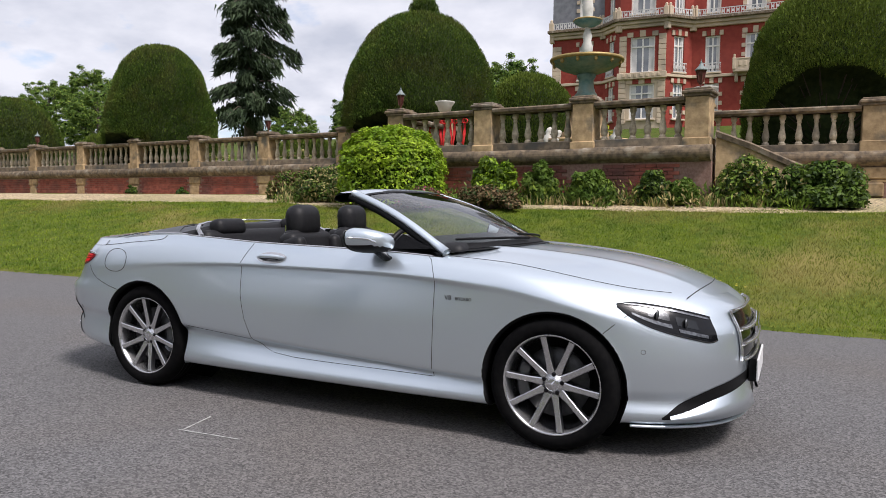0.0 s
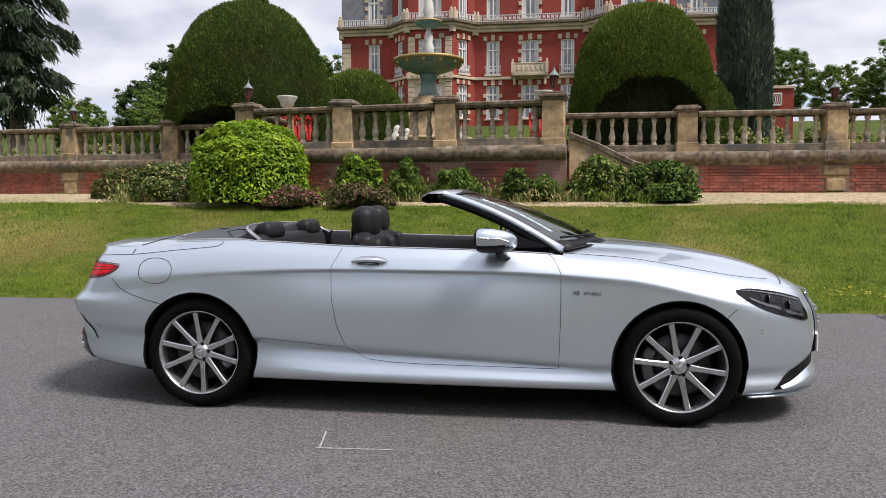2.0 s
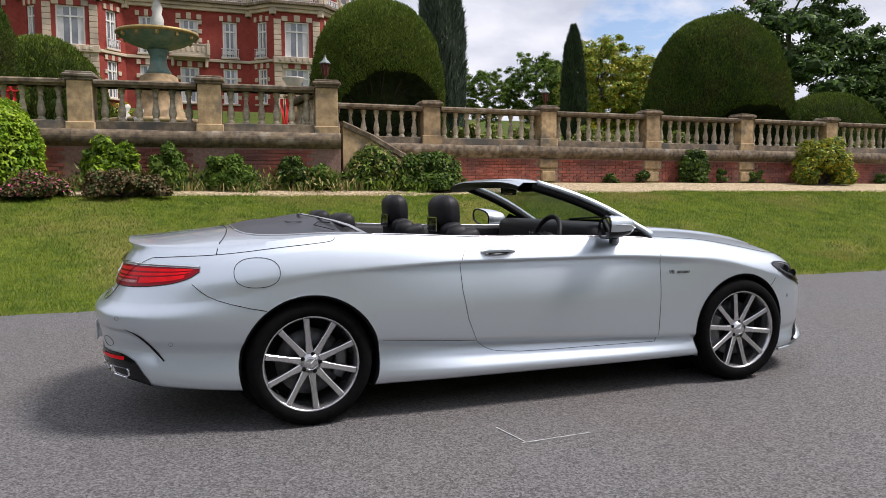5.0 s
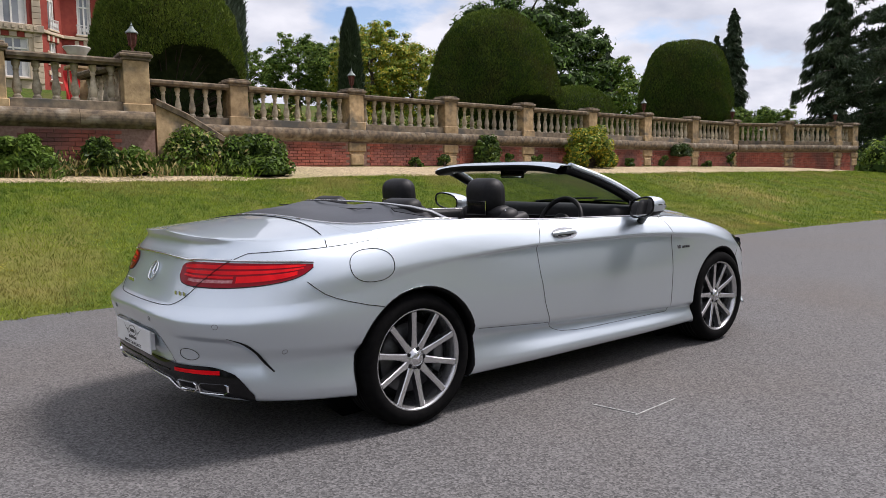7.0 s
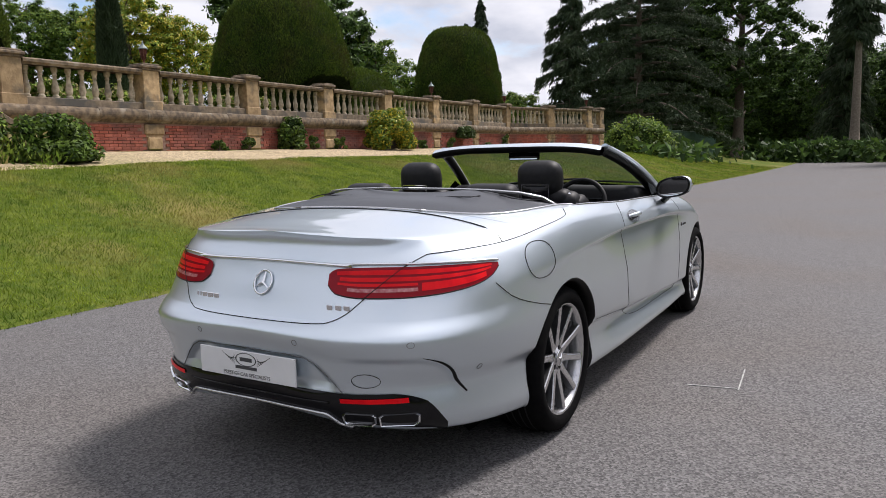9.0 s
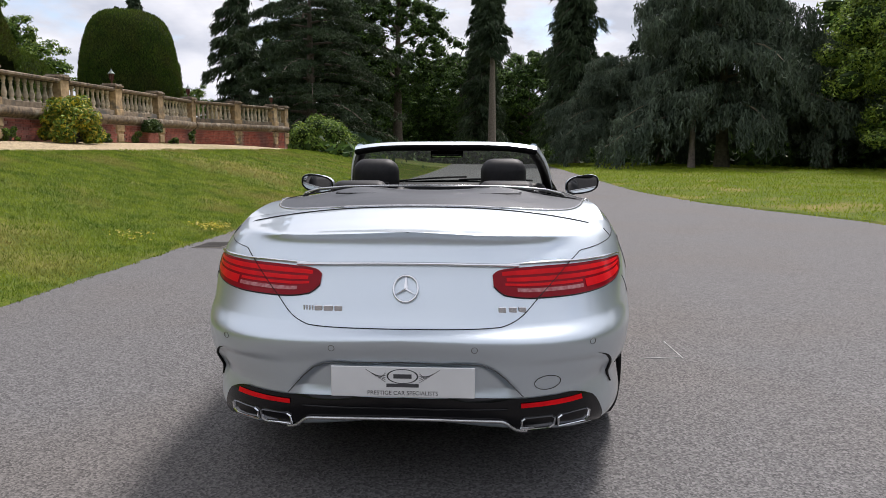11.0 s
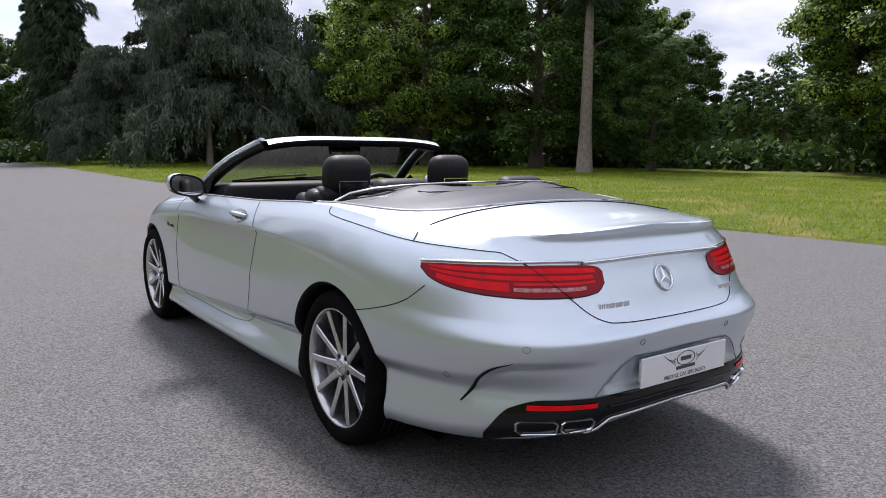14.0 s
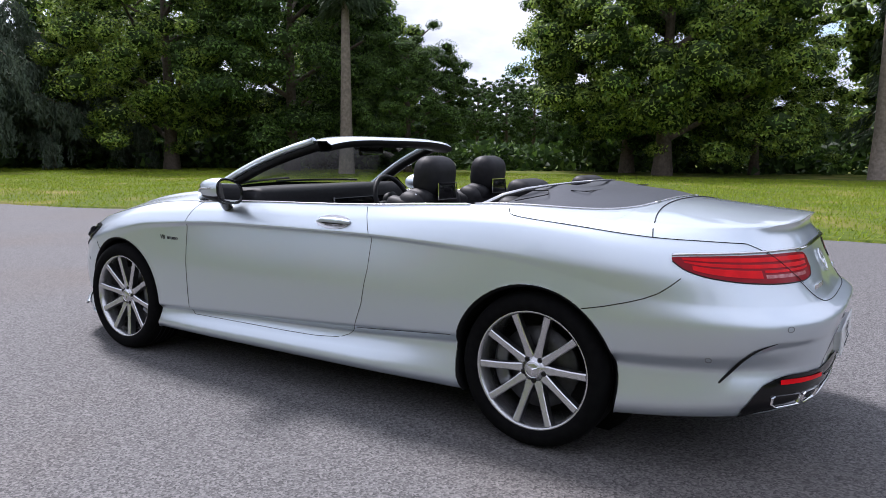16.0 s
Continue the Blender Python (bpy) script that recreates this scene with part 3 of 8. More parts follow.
def shell(name, fl, mirror):
    fl = np.array(fl)
    used, inv = np.unique(fl, return_inverse=True)
    v, n, f = PV[used].copy(), PN[used].copy(), inv.reshape(fl.shape)
    f = f[:, ::-1] if flip else f
    if mirror:
        v[:, 1] *= -1
        n[:, 1] *= -1
        f = f[:, ::-1]
    return v, n, f


BODY = {}
for name, fl in groups.items():
    if name in ("door", "front_wing", "rear_wing", "side_skirt"):
        for mirror in (False, True):
            v, n, f = shell(name, fl, mirror)
            BODY[name, mirror] = solid(name, v, f, PAINT, car, "silver metallic " + name.replace("_", " "), True, normals=n)
    else:
        v1, n1, f1 = shell(name, fl, False)
        v2, n2, f2 = shell(name, fl, True)
        BODY[name, False] = solid(name, np.concatenate([v1, v2]), np.concatenate([f1, f2 + len(v1)]), PAINT, car, "silver metallic " + name.replace("_", " "), True,
                                  normals=np.concatenate([n1, n2]))


def both(name, make, material, parent=None, label="", smooth=True):
    """The same part on the left and, mirrored, on the right; make gives vertices and faces for the left."""
    v, f = make
    v = [tuple(p) for p in v]
    out = []
    for s in (1, -1):
        par = parent
        if isinstance(parent, str):
            par = BODY[parent, s < 0]
        out.append(solid(name, [(p[0], p[1] * s, p[2]) for p in v], [g if s > 0 else g[::-1] for g in f], material, par or car, label, smooth))
    return out


# shut lines: narrow dark gaps
def seam(points, owner, r=0.0016):
    both("shut_line", tube(points, r, 5), SEAM, owner)


seam([flank_x(door_back(z), z, 0.0005) for z in np.linspace(0.345, 1.025, 40)] , "rear_wing")
seam([flank_x(x, float(np.interp(x, [-0.36, -0.2, 0.0, 0.78], [0.34, 0.326, 0.322, 0.318])), 0.0005) for x in np.linspace(-0.36, 0.78, 30)], "door")
seam([flank_x(door_front(z), z, 0.0005) for z in np.linspace(0.32, 1.0, 30)], "front_wing")
seam([flank_x(x, float(np.interp(x, [-1.07, -0.5], [0.462, 0.418])), 0.0005) for x in np.linspace(-1.07, -0.505, 24)], "rear_wing", 0.0015)
seam([flank_x(x, z, 0.0005) for x, z in ((-1.71, 0.664), (-1.80, 0.683), (-1.90, 0.71), (-1.96, 0.73), (-2.01, 0.753), (-2.05, 0.783), (-2.085, 0.815))], "rear_wing", 0.0022)
seam([flank_x(x, z, 0.0005) for x, z in ((1.73, 0.64), (1.78, 0.685), (1.84, 0.735), (1.9, 0.77))], "front_wing", 0.0022)
seam([upper(x, 0.93 * float(np.interp(-x, -SIDE[:, -1, 0], SIDE[:, -1, 1])), 0.0005) for x in np.linspace(0.83, 2.02, 30)], "front_wing")
solid("shut_line", *tube([upper(2.10 + 0.06 * (1 - (y / 0.6) ** 2), y, 0.0005) for y in np.linspace(-0.60, 0.60, 40)], 0.0028, 5), SEAM, BODY["bonnet", False], "", True)
belt_z = lambda x: float(np.interp(-x, -SIDE[:, -1, 0], SIDE[:, -1, 2]))  # noqa: E731
bx_, bd_ = zip(*((-1.32, 0.004), (-1.327, 0.018), (-1.35, 0.03), (-1.42, 0.036), (-1.5, 0.038), (-1.65, 0.038), (-1.8, 0.04), (-1.95, 0.042), (-2.08, 0.044), (-2.16, 0.048), (-2.22, 0.053), (-2.27, 0.058)))
boot_edge = [flank_x(x, belt_z(x) - float(curve([-q for q in bx_], bd_)(-x)), 0.001) for x in np.concatenate([np.linspace(-1.32, -1.42, 14), np.linspace(-1.45, -2.27, 44)])]
by_, bz_ = zip(*((0.665, 0.945), (0.625, 0.915), (0.58, 0.875), (0.53, 0.825), (0.48, 0.775), (0.44, 0.735), (0.40, 0.71), (0.35, 0.695), (0.2, 0.689), (0.0, 0.687)))
boot_edge += [flank_y(y, float(curve([-q for q in by_], bz_)(-y)), 0.001) for y in np.linspace(0.665, 0.0, 44)]
seam(boot_edge, "rear_wing", 0.0018)
cross = [upper(-1.87 - 0.07 * abs(y / 0.75) ** 3, y, 0.0022) for y in np.linspace(-0.74, 0.74, 40)]
solid("shut_line", *tube(cross, 0.0026, 5), SEAM, BODY["boot_lid", False], "", True)
both("shut_line", tube([upper(-1.935, 0.74, 0.0005), flank_x(-1.95, belt_z(-1.95) - 0.012, 0.0005), flank_x(-1.958, belt_z(-1.958) - 0.042, 0.0005)], 0.0026, 5), SEAM, "rear_wing")
cap = [(-1.755 + 0.119 * math.copysign(abs(math.cos(a)) ** 0.85, math.cos(a)), 0.87 + 0.079 * math.copysign(abs(math.sin(a)) ** 0.85, math.sin(a))) for a in np.linspace(0, 2 * math.pi, 40, endpoint=False)]
solid("fuel_flap", *tube([flank_x(x, z, 0.0005) * (1, -1, 1) for x, z in cap], 0.0022, 5, True), SEAM, BODY["rear_wing", True], "round fuel flap outline", True)


# ---- wheels ----
def make_wheel(x, side, rolled):
    """One wheel with its tyre, rim, ten spokes, disc and caliper; side +1 left, -1 right."""
    hub = new("wheel")
    hub.parent = car
    hub.location = (x, 0.80 * side, WHEEL_Z)
    hub.rotation_euler = (0, 0, 0 if side > 0 else math.pi)
    prof = [(0.262, -0.12), (0.275, -0.135), (0.31, -0.14), (0.338, -0.125), (0.3495, -0.09), (0.352, -0.03), (0.352, 0.03), (0.3495, 0.085), (0.338, 0.118), (0.315, 0.133), (0.285, 0.134), (0.270, 0.124), (0.262, 0.112)]
    solid("tyre", *lathe(prof, 72, "y"), RUBBER, hub, "black low-profile tyre", True)
    grooves = [lathe([(0.3525, w - 0.004), (0.3532, w), (0.3525, w + 0.004)], 72, "y") for w in (-0.055, -0.02, 0.02, 0.055)]
    solid("tread_groove", *joined(*grooves), SEAM, hub, "", True)
    rim = [(0.262, 0.112), (0.268, 0.118), (0.266, 0.122), (0.258, 0.116), (0.250, 0.09), (0.244, 0.04), (0.236, -0.10), (0.262, -0.12)]
    solid("rim", *lathe(rim, 72, "y"), SATIN, hub, "bright machined alloy rim", True)
    solid("rim_barrel", *lathe([(0.235, -0.1), (0.03, -0.1)], 48, "y"), BLACK_PLASTIC, hub, "", True)
    for k in range(10):
        a = 2 * math.pi * k / 10 + rolled
        sec = []
        for r, w, d, top in ((0.055, 0.021, 0.030, 0.088), (0.11, 0.0165, 0.030, 0.094), (0.18, 0.0150, 0.028, 0.104), (0.254, 0.0165, 0.024, 0.114)):
            sec.append([(-w, top - d - 0.012), (-w * 1.02, top - 0.004), (-w * 0.72, top), (w * 0.72, top), (w * 1.02, top - 0.004), (w, top - d - 0.012)] + [r])
        v, f = [], []
        for s in sec:
            r = s[-1]
            for t, h in s[:-1]:
                v.append((r * math.cos(a) - t * math.sin(a), h, r * math.sin(a) + t * math.cos(a)))
        for i in range(3):
            for c in range(5):
                f.append((i * 6 + c, i * 6 + c + 1, (i + 1) * 6 + c + 1, (i + 1) * 6 + c))
        me = solid("spoke", v, f, [SATIN, GREY_ALLOY], hub, "machined alloy spoke" if k == 0 else "")
        for p in me.data.polygons:
            p.material_index = 1 if p.index % 5 in (0, 4) else 0
    solid("hub_cap", *joined(lathe([(0.0, 0.100), (0.026, 0.0995), (0.034, 0.097), (0.036, 0.09), (0.062, 0.086), (0.066, 0.05)], 32, "y")), SATIN, hub, "round satin hub cap", True)
    solid("hub_ring", *lathe([(0.0345, 0.0975), (0.037, 0.1005), (0.039, 0.0965)], 32, "y"), CHROME, hub, "", True)
    for k in range(5):
        a = 2 * math.pi * k / 5 + rolled + math.pi / 10
        solid("wheel_bolt", *lathe([(0.0, 0.0915), (0.008, 0.0915), (0.0125, 0.0885), (0.0125, 0.07)], 10, "y", (0.052 * math.cos(a), 0, 0.052 * math.sin(a))), GLOSS_BLACK, hub, "", True)
    for k in range(3):
        a = 2 * math.pi * k / 3 + rolled
        solid("hub_emblem", *tube([(0, 0.1005, 0), (0.03 * math.cos(a), 0.0995, 0.03 * math.sin(a))], [0.006, 0.0012], 5), CHROME, hub)
    solid("brake_disc", *lathe([(0.05, 0.03), (0.075, 0.035), (0.185, 0.035), (0.187, 0.02), (0.185, 0.005), (0.05, 0.005)], 48, "y"), DISC, hub, "vented steel brake disc", True)
    s = -side if x > 0 else side
    v = []
    for a in np.linspace(-0.55, 0.55, 7):
        for rr, h in ((0.80, 0.02), (0.80, 0.055), (0.88, 0.068), (1.12, 0.068), (1.22, 0.05), (1.22, 0.02)):
            v.append((s * 0.175 * math.cos(a) * rr, h, 0.175 * math.sin(a) * rr))
    f = [(i * 6 + c, i * 6 + c + 1, (i + 1) * 6 + c + 1, (i + 1) * 6 + c) for i in range(6) for c in range(5)] + [(0, 1, 2, 3, 4, 5), (41, 40, 39, 38, 37, 36)]
    solid("brake_caliper", v, f, GREY_ALLOY, hub, "grey brake caliper", True)
    return hub


for x in (WHEEL_X, -WHEEL_X):
    for side in (1, -1):
        make_wheel(x, side, radians({(1, 1): 10, (1, -1): 6.5, (-1, 1): 34, (-1, -1): 12.5}[1 if x > 0 else -1, side]))
for x, par in ((WHEEL_X, "front_wing"), (-WHEEL_X, "rear_wing")):
    rows = []
    for a in np.linspace(-0.42, math.pi + 0.42, 48):
        px, pz = x + (ARCH + 0.002) * math.cos(a), WHEEL_Z + (ARCH + 0.002) * math.sin(a)
        y = flank_x(px, max(pz, 0.2))[1]
        rows.append([(px, y + 0.001, pz), (px + (-0.016) * math.cos(a), y - 0.012, pz - 0.016 * math.sin(a)), (px - 0.012 * math.cos(a), y - 0.05, pz - 0.012 * math.sin(a)), (px, 0.50, pz)])
    both("arch_liner", sheet(rows), BLACK_PLASTIC, par, "black wheel arch liner")
    both("arch_inner", lathe([(0.0, 0.0), (ARCH + 0.03, 0.0)], 32, "y", (x, 0.52, WHEEL_Z)), BLACK_PLASTIC, par)

# underside
solid("underbody", [(2.15, -0.64, 0.21), (2.15, 0.64, 0.21), (-2.36, 0.56, 0.27), (-2.36, -0.56, 0.27)], [(0, 1, 2, 3)], BLACK_PLASTIC, car, "black underbody tray")
solid("underbody", [(1.0, -0.86, 0.19), (1.0, 0.86, 0.19), (-1.0, 0.86, 0.19), (-1.0, -0.86, 0.19)], [(0, 1, 2, 3)], BLACK_PLASTIC, car)

# ---- lamps, trim and glass of the car ----
def u_of(x=None, y=None, z=0.85, rear=True):
    """The wrap at which the flank stands at x, or (round the ends) at y."""
    lo, hi = (1.5, 3.0) if rear else (0.0, 1.5)
    for _ in range(30):
        m = (lo + hi) / 2
        p = flank(m, z)
        if x is not None:
            lo, hi = (m, hi) if p[0] > x else (lo, m)
        else:
            lo, hi = (m, hi) if (p[1] > y) == rear else (lo, m)
    return (lo + hi) / 2


def patch(u0, u1, lo, hi, off, nu=26, nz=7, s0=0.0, s1=1.0, r0=0.0, r1=1.0):
    """A panel lying on the flank between wrap u0 and u1; lo and hi give its edges along s."""
    rows = []
    for s in np.linspace(s0, s1, nu):
        a, b = float(lo(s)), float(hi(s))
        rows.append([flank(u0 + (u1 - u0) * s, a + (b - a) * r, off) for r in np.linspace(r0, r1, nz)])
    return sheet(rows)


def edge_rod(u0, u1, line, r, off=0.002, n=30, s0=0.0, s1=1.0, flat=1.0):
    return tube([flank(u0 + (u1 - u0) * s, float(line(s)), off) for s in np.linspace(s0, s1, n)], r, 6, flat=flat)


def both_flip(name, make, material, parent=None, label="", smooth=True):
    v, f = make
    return both(name, (v, [g[::-1] for g in f]), material, parent, label, smooth)


def pad(bm, c, s, bevel, ry=0.0, rz=0.0, seg=4):
    m = bmesh.ops.create_cube(bm, size=1, matrix=Matrix.Translation(c) @ Matrix.Rotation(rz, 4, "Z") @ Matrix.Rotation(ry, 4, "Y") @ Matrix.Diagonal((*s, 1)))
    bmesh.ops.bevel(bm, geom=list({e for v in m["verts"] for e in v.link_edges}), offset=bevel, segments=seg, affect="EDGES", profile=0.5)
    return bm


def cushion(name, c, s, bevel, parent, material=None, label="", ry=0.0, rz=0.0):
    return part(name, pad(bmesh.new(), c, s, bevel, ry, rz), material or LEATHER, parent, label, True)


# tail lamps wrap round the rear corners
t0, t1 = u_of(x=-2.045, z=0.885), u_of(y=0.325, z=0.85)
tail_hi = curve([0, 0.12, 0.45, 0.62, 0.9, 0.97, 1], [0.894, 0.899, 0.903, 0.903, 0.896, 0.888, 0.872])
tail_lo = curve([0, 0.06, 0.2, 0.4, 0.6, 0.8, 0.95, 1], [0.882, 0.850, 0.819, 0.801, 0.793, 0.791, 0.803, 0.834])
lamps = both("tail_lamp", patch(t0, t1, tail_lo, tail_hi, 0.004, 48, 9), DEEP_RED, None, "deep red wrap-round tail lamp")
for side, lamp in zip((1, -1), lamps):
    for mat_, s0, s1, r0, r1, nm in ((RED_LENS, 0.05, 0.95, 0.74, 0.90, "red_band"), (RED_LENS, 0.06, 0.93, 0.52, 0.66, "red_band"), (RED_LENS, 0.10, 0.48, 0.16, 0.44, "red_band"),
                                     (PINK_LENS, 0.50, 0.88, 0.17, 0.29, "clear_band"), (RED_LENS, 0.50, 0.94, 0.36, 0.45, "red_band")):
        v, f = patch(t0, t1, tail_lo, tail_hi, 0.006, 18, 4, s0, s1, r0, r1)
        solid(nm, [(p[0], p[1] * side, p[2]) for p in v], [g if side > 0 else g[::-1] for g in f], mat_, lamp, "", True)
    v, f = edge_rod(t0, t1, lambda s: float(tail_hi(s)) + 0.009 + 0.006 * s * s, 0.0085, 0.004, 60, 0.0, 0.94, 0.6)
    solid("chrome_strip", [(p[0], p[1] * side, p[2]) for p in v], [g if side > 0 else g[::-1] for g in f], CHROME, lamp, "bright chrome strip", True)
    v, f = edge_rod(t0, t1, lambda s: float(tail_lo(s)) - 0.002, 0.0025, 0.003, 40)
    solid("lamp_edge", [(p[0], p[1] * side, p[2]) for p in v], [g if side > 0 else g[::-1] for g in f], SEAM, lamp, "", True)
    cutp = [flank_y(y, z, 0.0072) for y, z in ((0.625, 0.918), (0.58, 0.875), (0.53, 0.825), (0.485, 0.782))]
    v, f = tube(cutp, 0.0015, 5)
    solid("lamp_joint", [(p[0], p[1] * side, p[2]) for p in v], f, SEAM, lamp, "", True)
strip = [flank_y(y, 0.912 - 0.007 * (abs(y) / 0.42) ** 2, 0.004) * (1, 1, 1) for y in np.linspace(0.42, 0.0, 14)]
strip = strip + [p * (1, -1, 1) for p in strip[-2::-1]]
solid("chrome_strip", *tube(strip, 0.013, 8, flat=0.55), CHROME, BODY["boot_lid", False], "chrome strip across the boot lid", True)
solid("strip_shadow", *tube([p - np.array([-0.004, 0, 0.017]) for p in strip], 0.005, 5), SEAM, BODY["boot_lid", False], "", True)

# headlamps
LAMP_DARK = surface("lamp_reflector", (0.05, 0.052, 0.055), rough=0.2, metal=0.9)
LED_TRIM = surface("led_light_guide", (0.24, 0.25, 0.27), (0.10, 0.105, 0.115), 70, 0.22, 0.7)
h0, h1 = u_of(x=1.79, z=0.78, rear=False), u_of(y=0.60, z=0.68, rear=False)
head_hi = curve([0, 0.15, 0.5, 0.85, 1], [0.793, 0.800, 0.782, 0.745, 0.725])
head_lo = curve([0, 0.12, 0.35, 0.7, 0.92, 1], [0.782, 0.735, 0.675, 0.625, 0.604, 0.612])
hl = both_flip("headlamp", patch(h0, h1, head_lo, head_hi, 0.003, 36, 9), GLOSS_BLACK, None, "dark headlamp with bright inner strips")
for side, lamp in zip((1, -1), hl):
    def put(nm, vf, mat_):
        v, f = vf
        solid(nm, [(p[0], p[1] * side, p[2]) for p in v], [g if side < 0 else g[::-1] for g in f], mat_, lamp, "", True)
    put("led_strip", patch(h0, h1, head_lo, head_hi, 0.006, 24, 3, 0.08, 0.97, 0.86, 0.93), LED_TRIM)
    put("led_strip", patch(h0, h1, head_lo, head_hi, 0.0065, 14, 3, 0.14, 0.52, 0.22, 0.36), LED_TRIM)
    put("led_strip", patch(h0, h1, head_lo, head_hi, 0.0065, 12, 3, 0.58, 0.88, 0.14, 0.26), LED_TRIM)
    put("lamp_box", patch(h0, h1, head_lo, head_hi, 0.005, 12, 4, 0.30, 0.52, 0.48, 0.76), LAMP_DARK)
    put("lamp_box", patch(h0, h1, head_lo, head_hi, 0.005, 12, 4, 0.58, 0.80, 0.38, 0.70), LAMP_DARK)
    for s, r in ((0.40, 0.62), (0.68, 0.53)):
        c = flank(h0 + (h1 - h0) * s, float(head_lo(s)) + (float(head_hi(s)) - float(head_lo(s))) * r, 0.004)
        v, f = lathe([(0.026, 0.0), (0.026, 0.004), (0.018, 0.006), (0.0, 0.010)], 16, "x", (c[0], c[1] * side, c[2]))
        solid("lamp_lens", v, f, GREY_ALLOY, lamp, "", True)
    put("lamp_rim", edge_rod(h0, h1, lambda s: float(head_hi(s)), 0.003, 0.003, 36), SEAM)
    put("lamp_rim", edge_rod(h0, h1, lambda s: float(head_lo(s)), 0.003, 0.003, 36), SEAM)

# grille, front plate and intakes
g_hi = curve([0, 1], [0.735, 0.725])
g_lo = curve([0, 1], [0.485, 0.50])
gu = u_of(y=0.44, z=0.6, rear=False)
gr = part("grille", boxed(((2.36, 0, 0.30), (0.01, 0.01, 0.01))), GLOSS_BLACK, car, "black front grille with bright bars")
v, f = patch(0.0, gu, g_lo, g_hi, 0.004, 22, 9)
vv, ff = joined((v, [g[::-1] for g in f]), ([p * np.array([1, -1, 1]) for p in v], f))
solid("grille_mesh", vv, ff, GLOSS_BLACK, gr, "", True)
for z, r in ((0.735, 0.011), (0.49, 0.009), (0.575, 0.016), (0.645, 0.016)):
    pts = [flank(gu * s, z, 0.02) for s in np.linspace(1, 0.0, 12)]
    solid("grille_bar", *tube(pts + [p * (1, -1, 1) for p in pts[-2::-1]], r, 8, flat=0.6), SATIN, gr, "satin silver grille bar", True)
for s in (1, -1):
    solid("grille_bar", *tube([flank(gu, z, 0.012) * (1, s, 1) for z in np.linspace(0.49, 0.735, 8)], 0.009, 8), SATIN, gr, "", True)
solid("emblem_ring", *lathe([(0.072, 0.0), (0.085, 0.012), (0.098, 0.0)], 32, "x", (2.41, 0, 0.612)), CHROME, gr, "round chrome emblem", True)
solid("emblem_disc", *lathe([(0.0, 0.004), (0.074, 0.0)], 24, "x", (2.41, 0, 0.612)), GREY_ALLOY, gr, "", True)
fp = part("front_plate", boxed(((2.436, 0, 0.405), (0.012, 0.53, 0.12)), bevel=0.003), WHITE_PLATE, BODY["front_bumper", False], "white number plate")
part("plate_holder", boxed(((2.408, 0, 0.405), (0.040, 0.50, 0.13)), bevel=0.004), BLACK_PLASTIC, BODY["front_bumper", False])
i0, i1 = u_of(x=2.02, z=0.25, rear=False), 0.0
in_hi = curve([0, 0.12, 0.35, 0.7, 1], [0.225, 0.30, 0.375, 0.41, 0.41])
in_lo = curve([0, 0.2, 1], [0.215, 0.215, 0.215])
both_flip("lower_intake", patch(i0, i1, in_lo, in_hi, 0.003, 40, 7), BLACK_PLASTIC, None, "black lower air intake")
fin_lo, fin_hi = curve([0, 1], [0.222, 0.215]), curve([0, 0.12, 0.35, 0.7, 1], [0.226, 0.250, 0.308, 0.348, 0.36])
rows = []
for s in np.linspace(0.04, 0.80, 30):
    u = i0 + (i1 - i0) * s
    a, b = float(fin_lo(s)), float(fin_hi(s))
    rows.append([flank(u, a, 0.012), flank(u, a, 0.03), flank(u, (a + b) / 2, 0.022), flank(u, b, 0.006)])
v, f = sheet(rows)
both_flip("front_fin", (v, f), PAINT, None, "silver bumper fin")
lip = [flank(u, 0.185, 0.012) for u in np.linspace(u_of(x=1.88, z=0.2, rear=False), 0, 40)]
solid("front_lip", *tube(lip + [p * (1, -1, 1) for p in lip[-2::-1]], 0.014, 6, flat=0.6), PAINT, BODY["front_bumper", False], "silver front splitter lip", True)

# rear diffuser, tail pipes, plate
d0 = u_of(y=0.765, z=0.36)
df_hi = curve([0, 0.1, 0.25, 1], [0.30, 0.40, 0.432, 0.432])
df_lo = curve([0, 0.15, 0.38, 0.5, 0.58, 1], [0.262, 0.27, 0.29, 0.31, 0.345, 0.352])
both("diffuser", patch(d0, 3.0, df_lo, df_hi, 0.005, 44, 7), GLOSS_BLACK, None, "gloss black rear diffuser")
both("diffuser_trim", edge_rod(d0, 3.0, df_lo, 0.007, 0.010, 50, 0.36, 1.0), SATIN, None, "satin diffuser trim line")
both("diffuser_crease", edge_rod(d0, 3.0, lambda s: 0.392, 0.004, 0.006, 40, 0.55, 1.0), GLOSS_BLACK, None)
r0_, r1_ = u_of(y=0.66, z=0.415), u_of(y=0.43, z=0.415)
both("rear_reflector", patch(r0_, r1_, lambda s: 0.396, lambda s: 0.414, 0.009, 16, 4), RED_LENS, None, "narrow red bumper reflector")
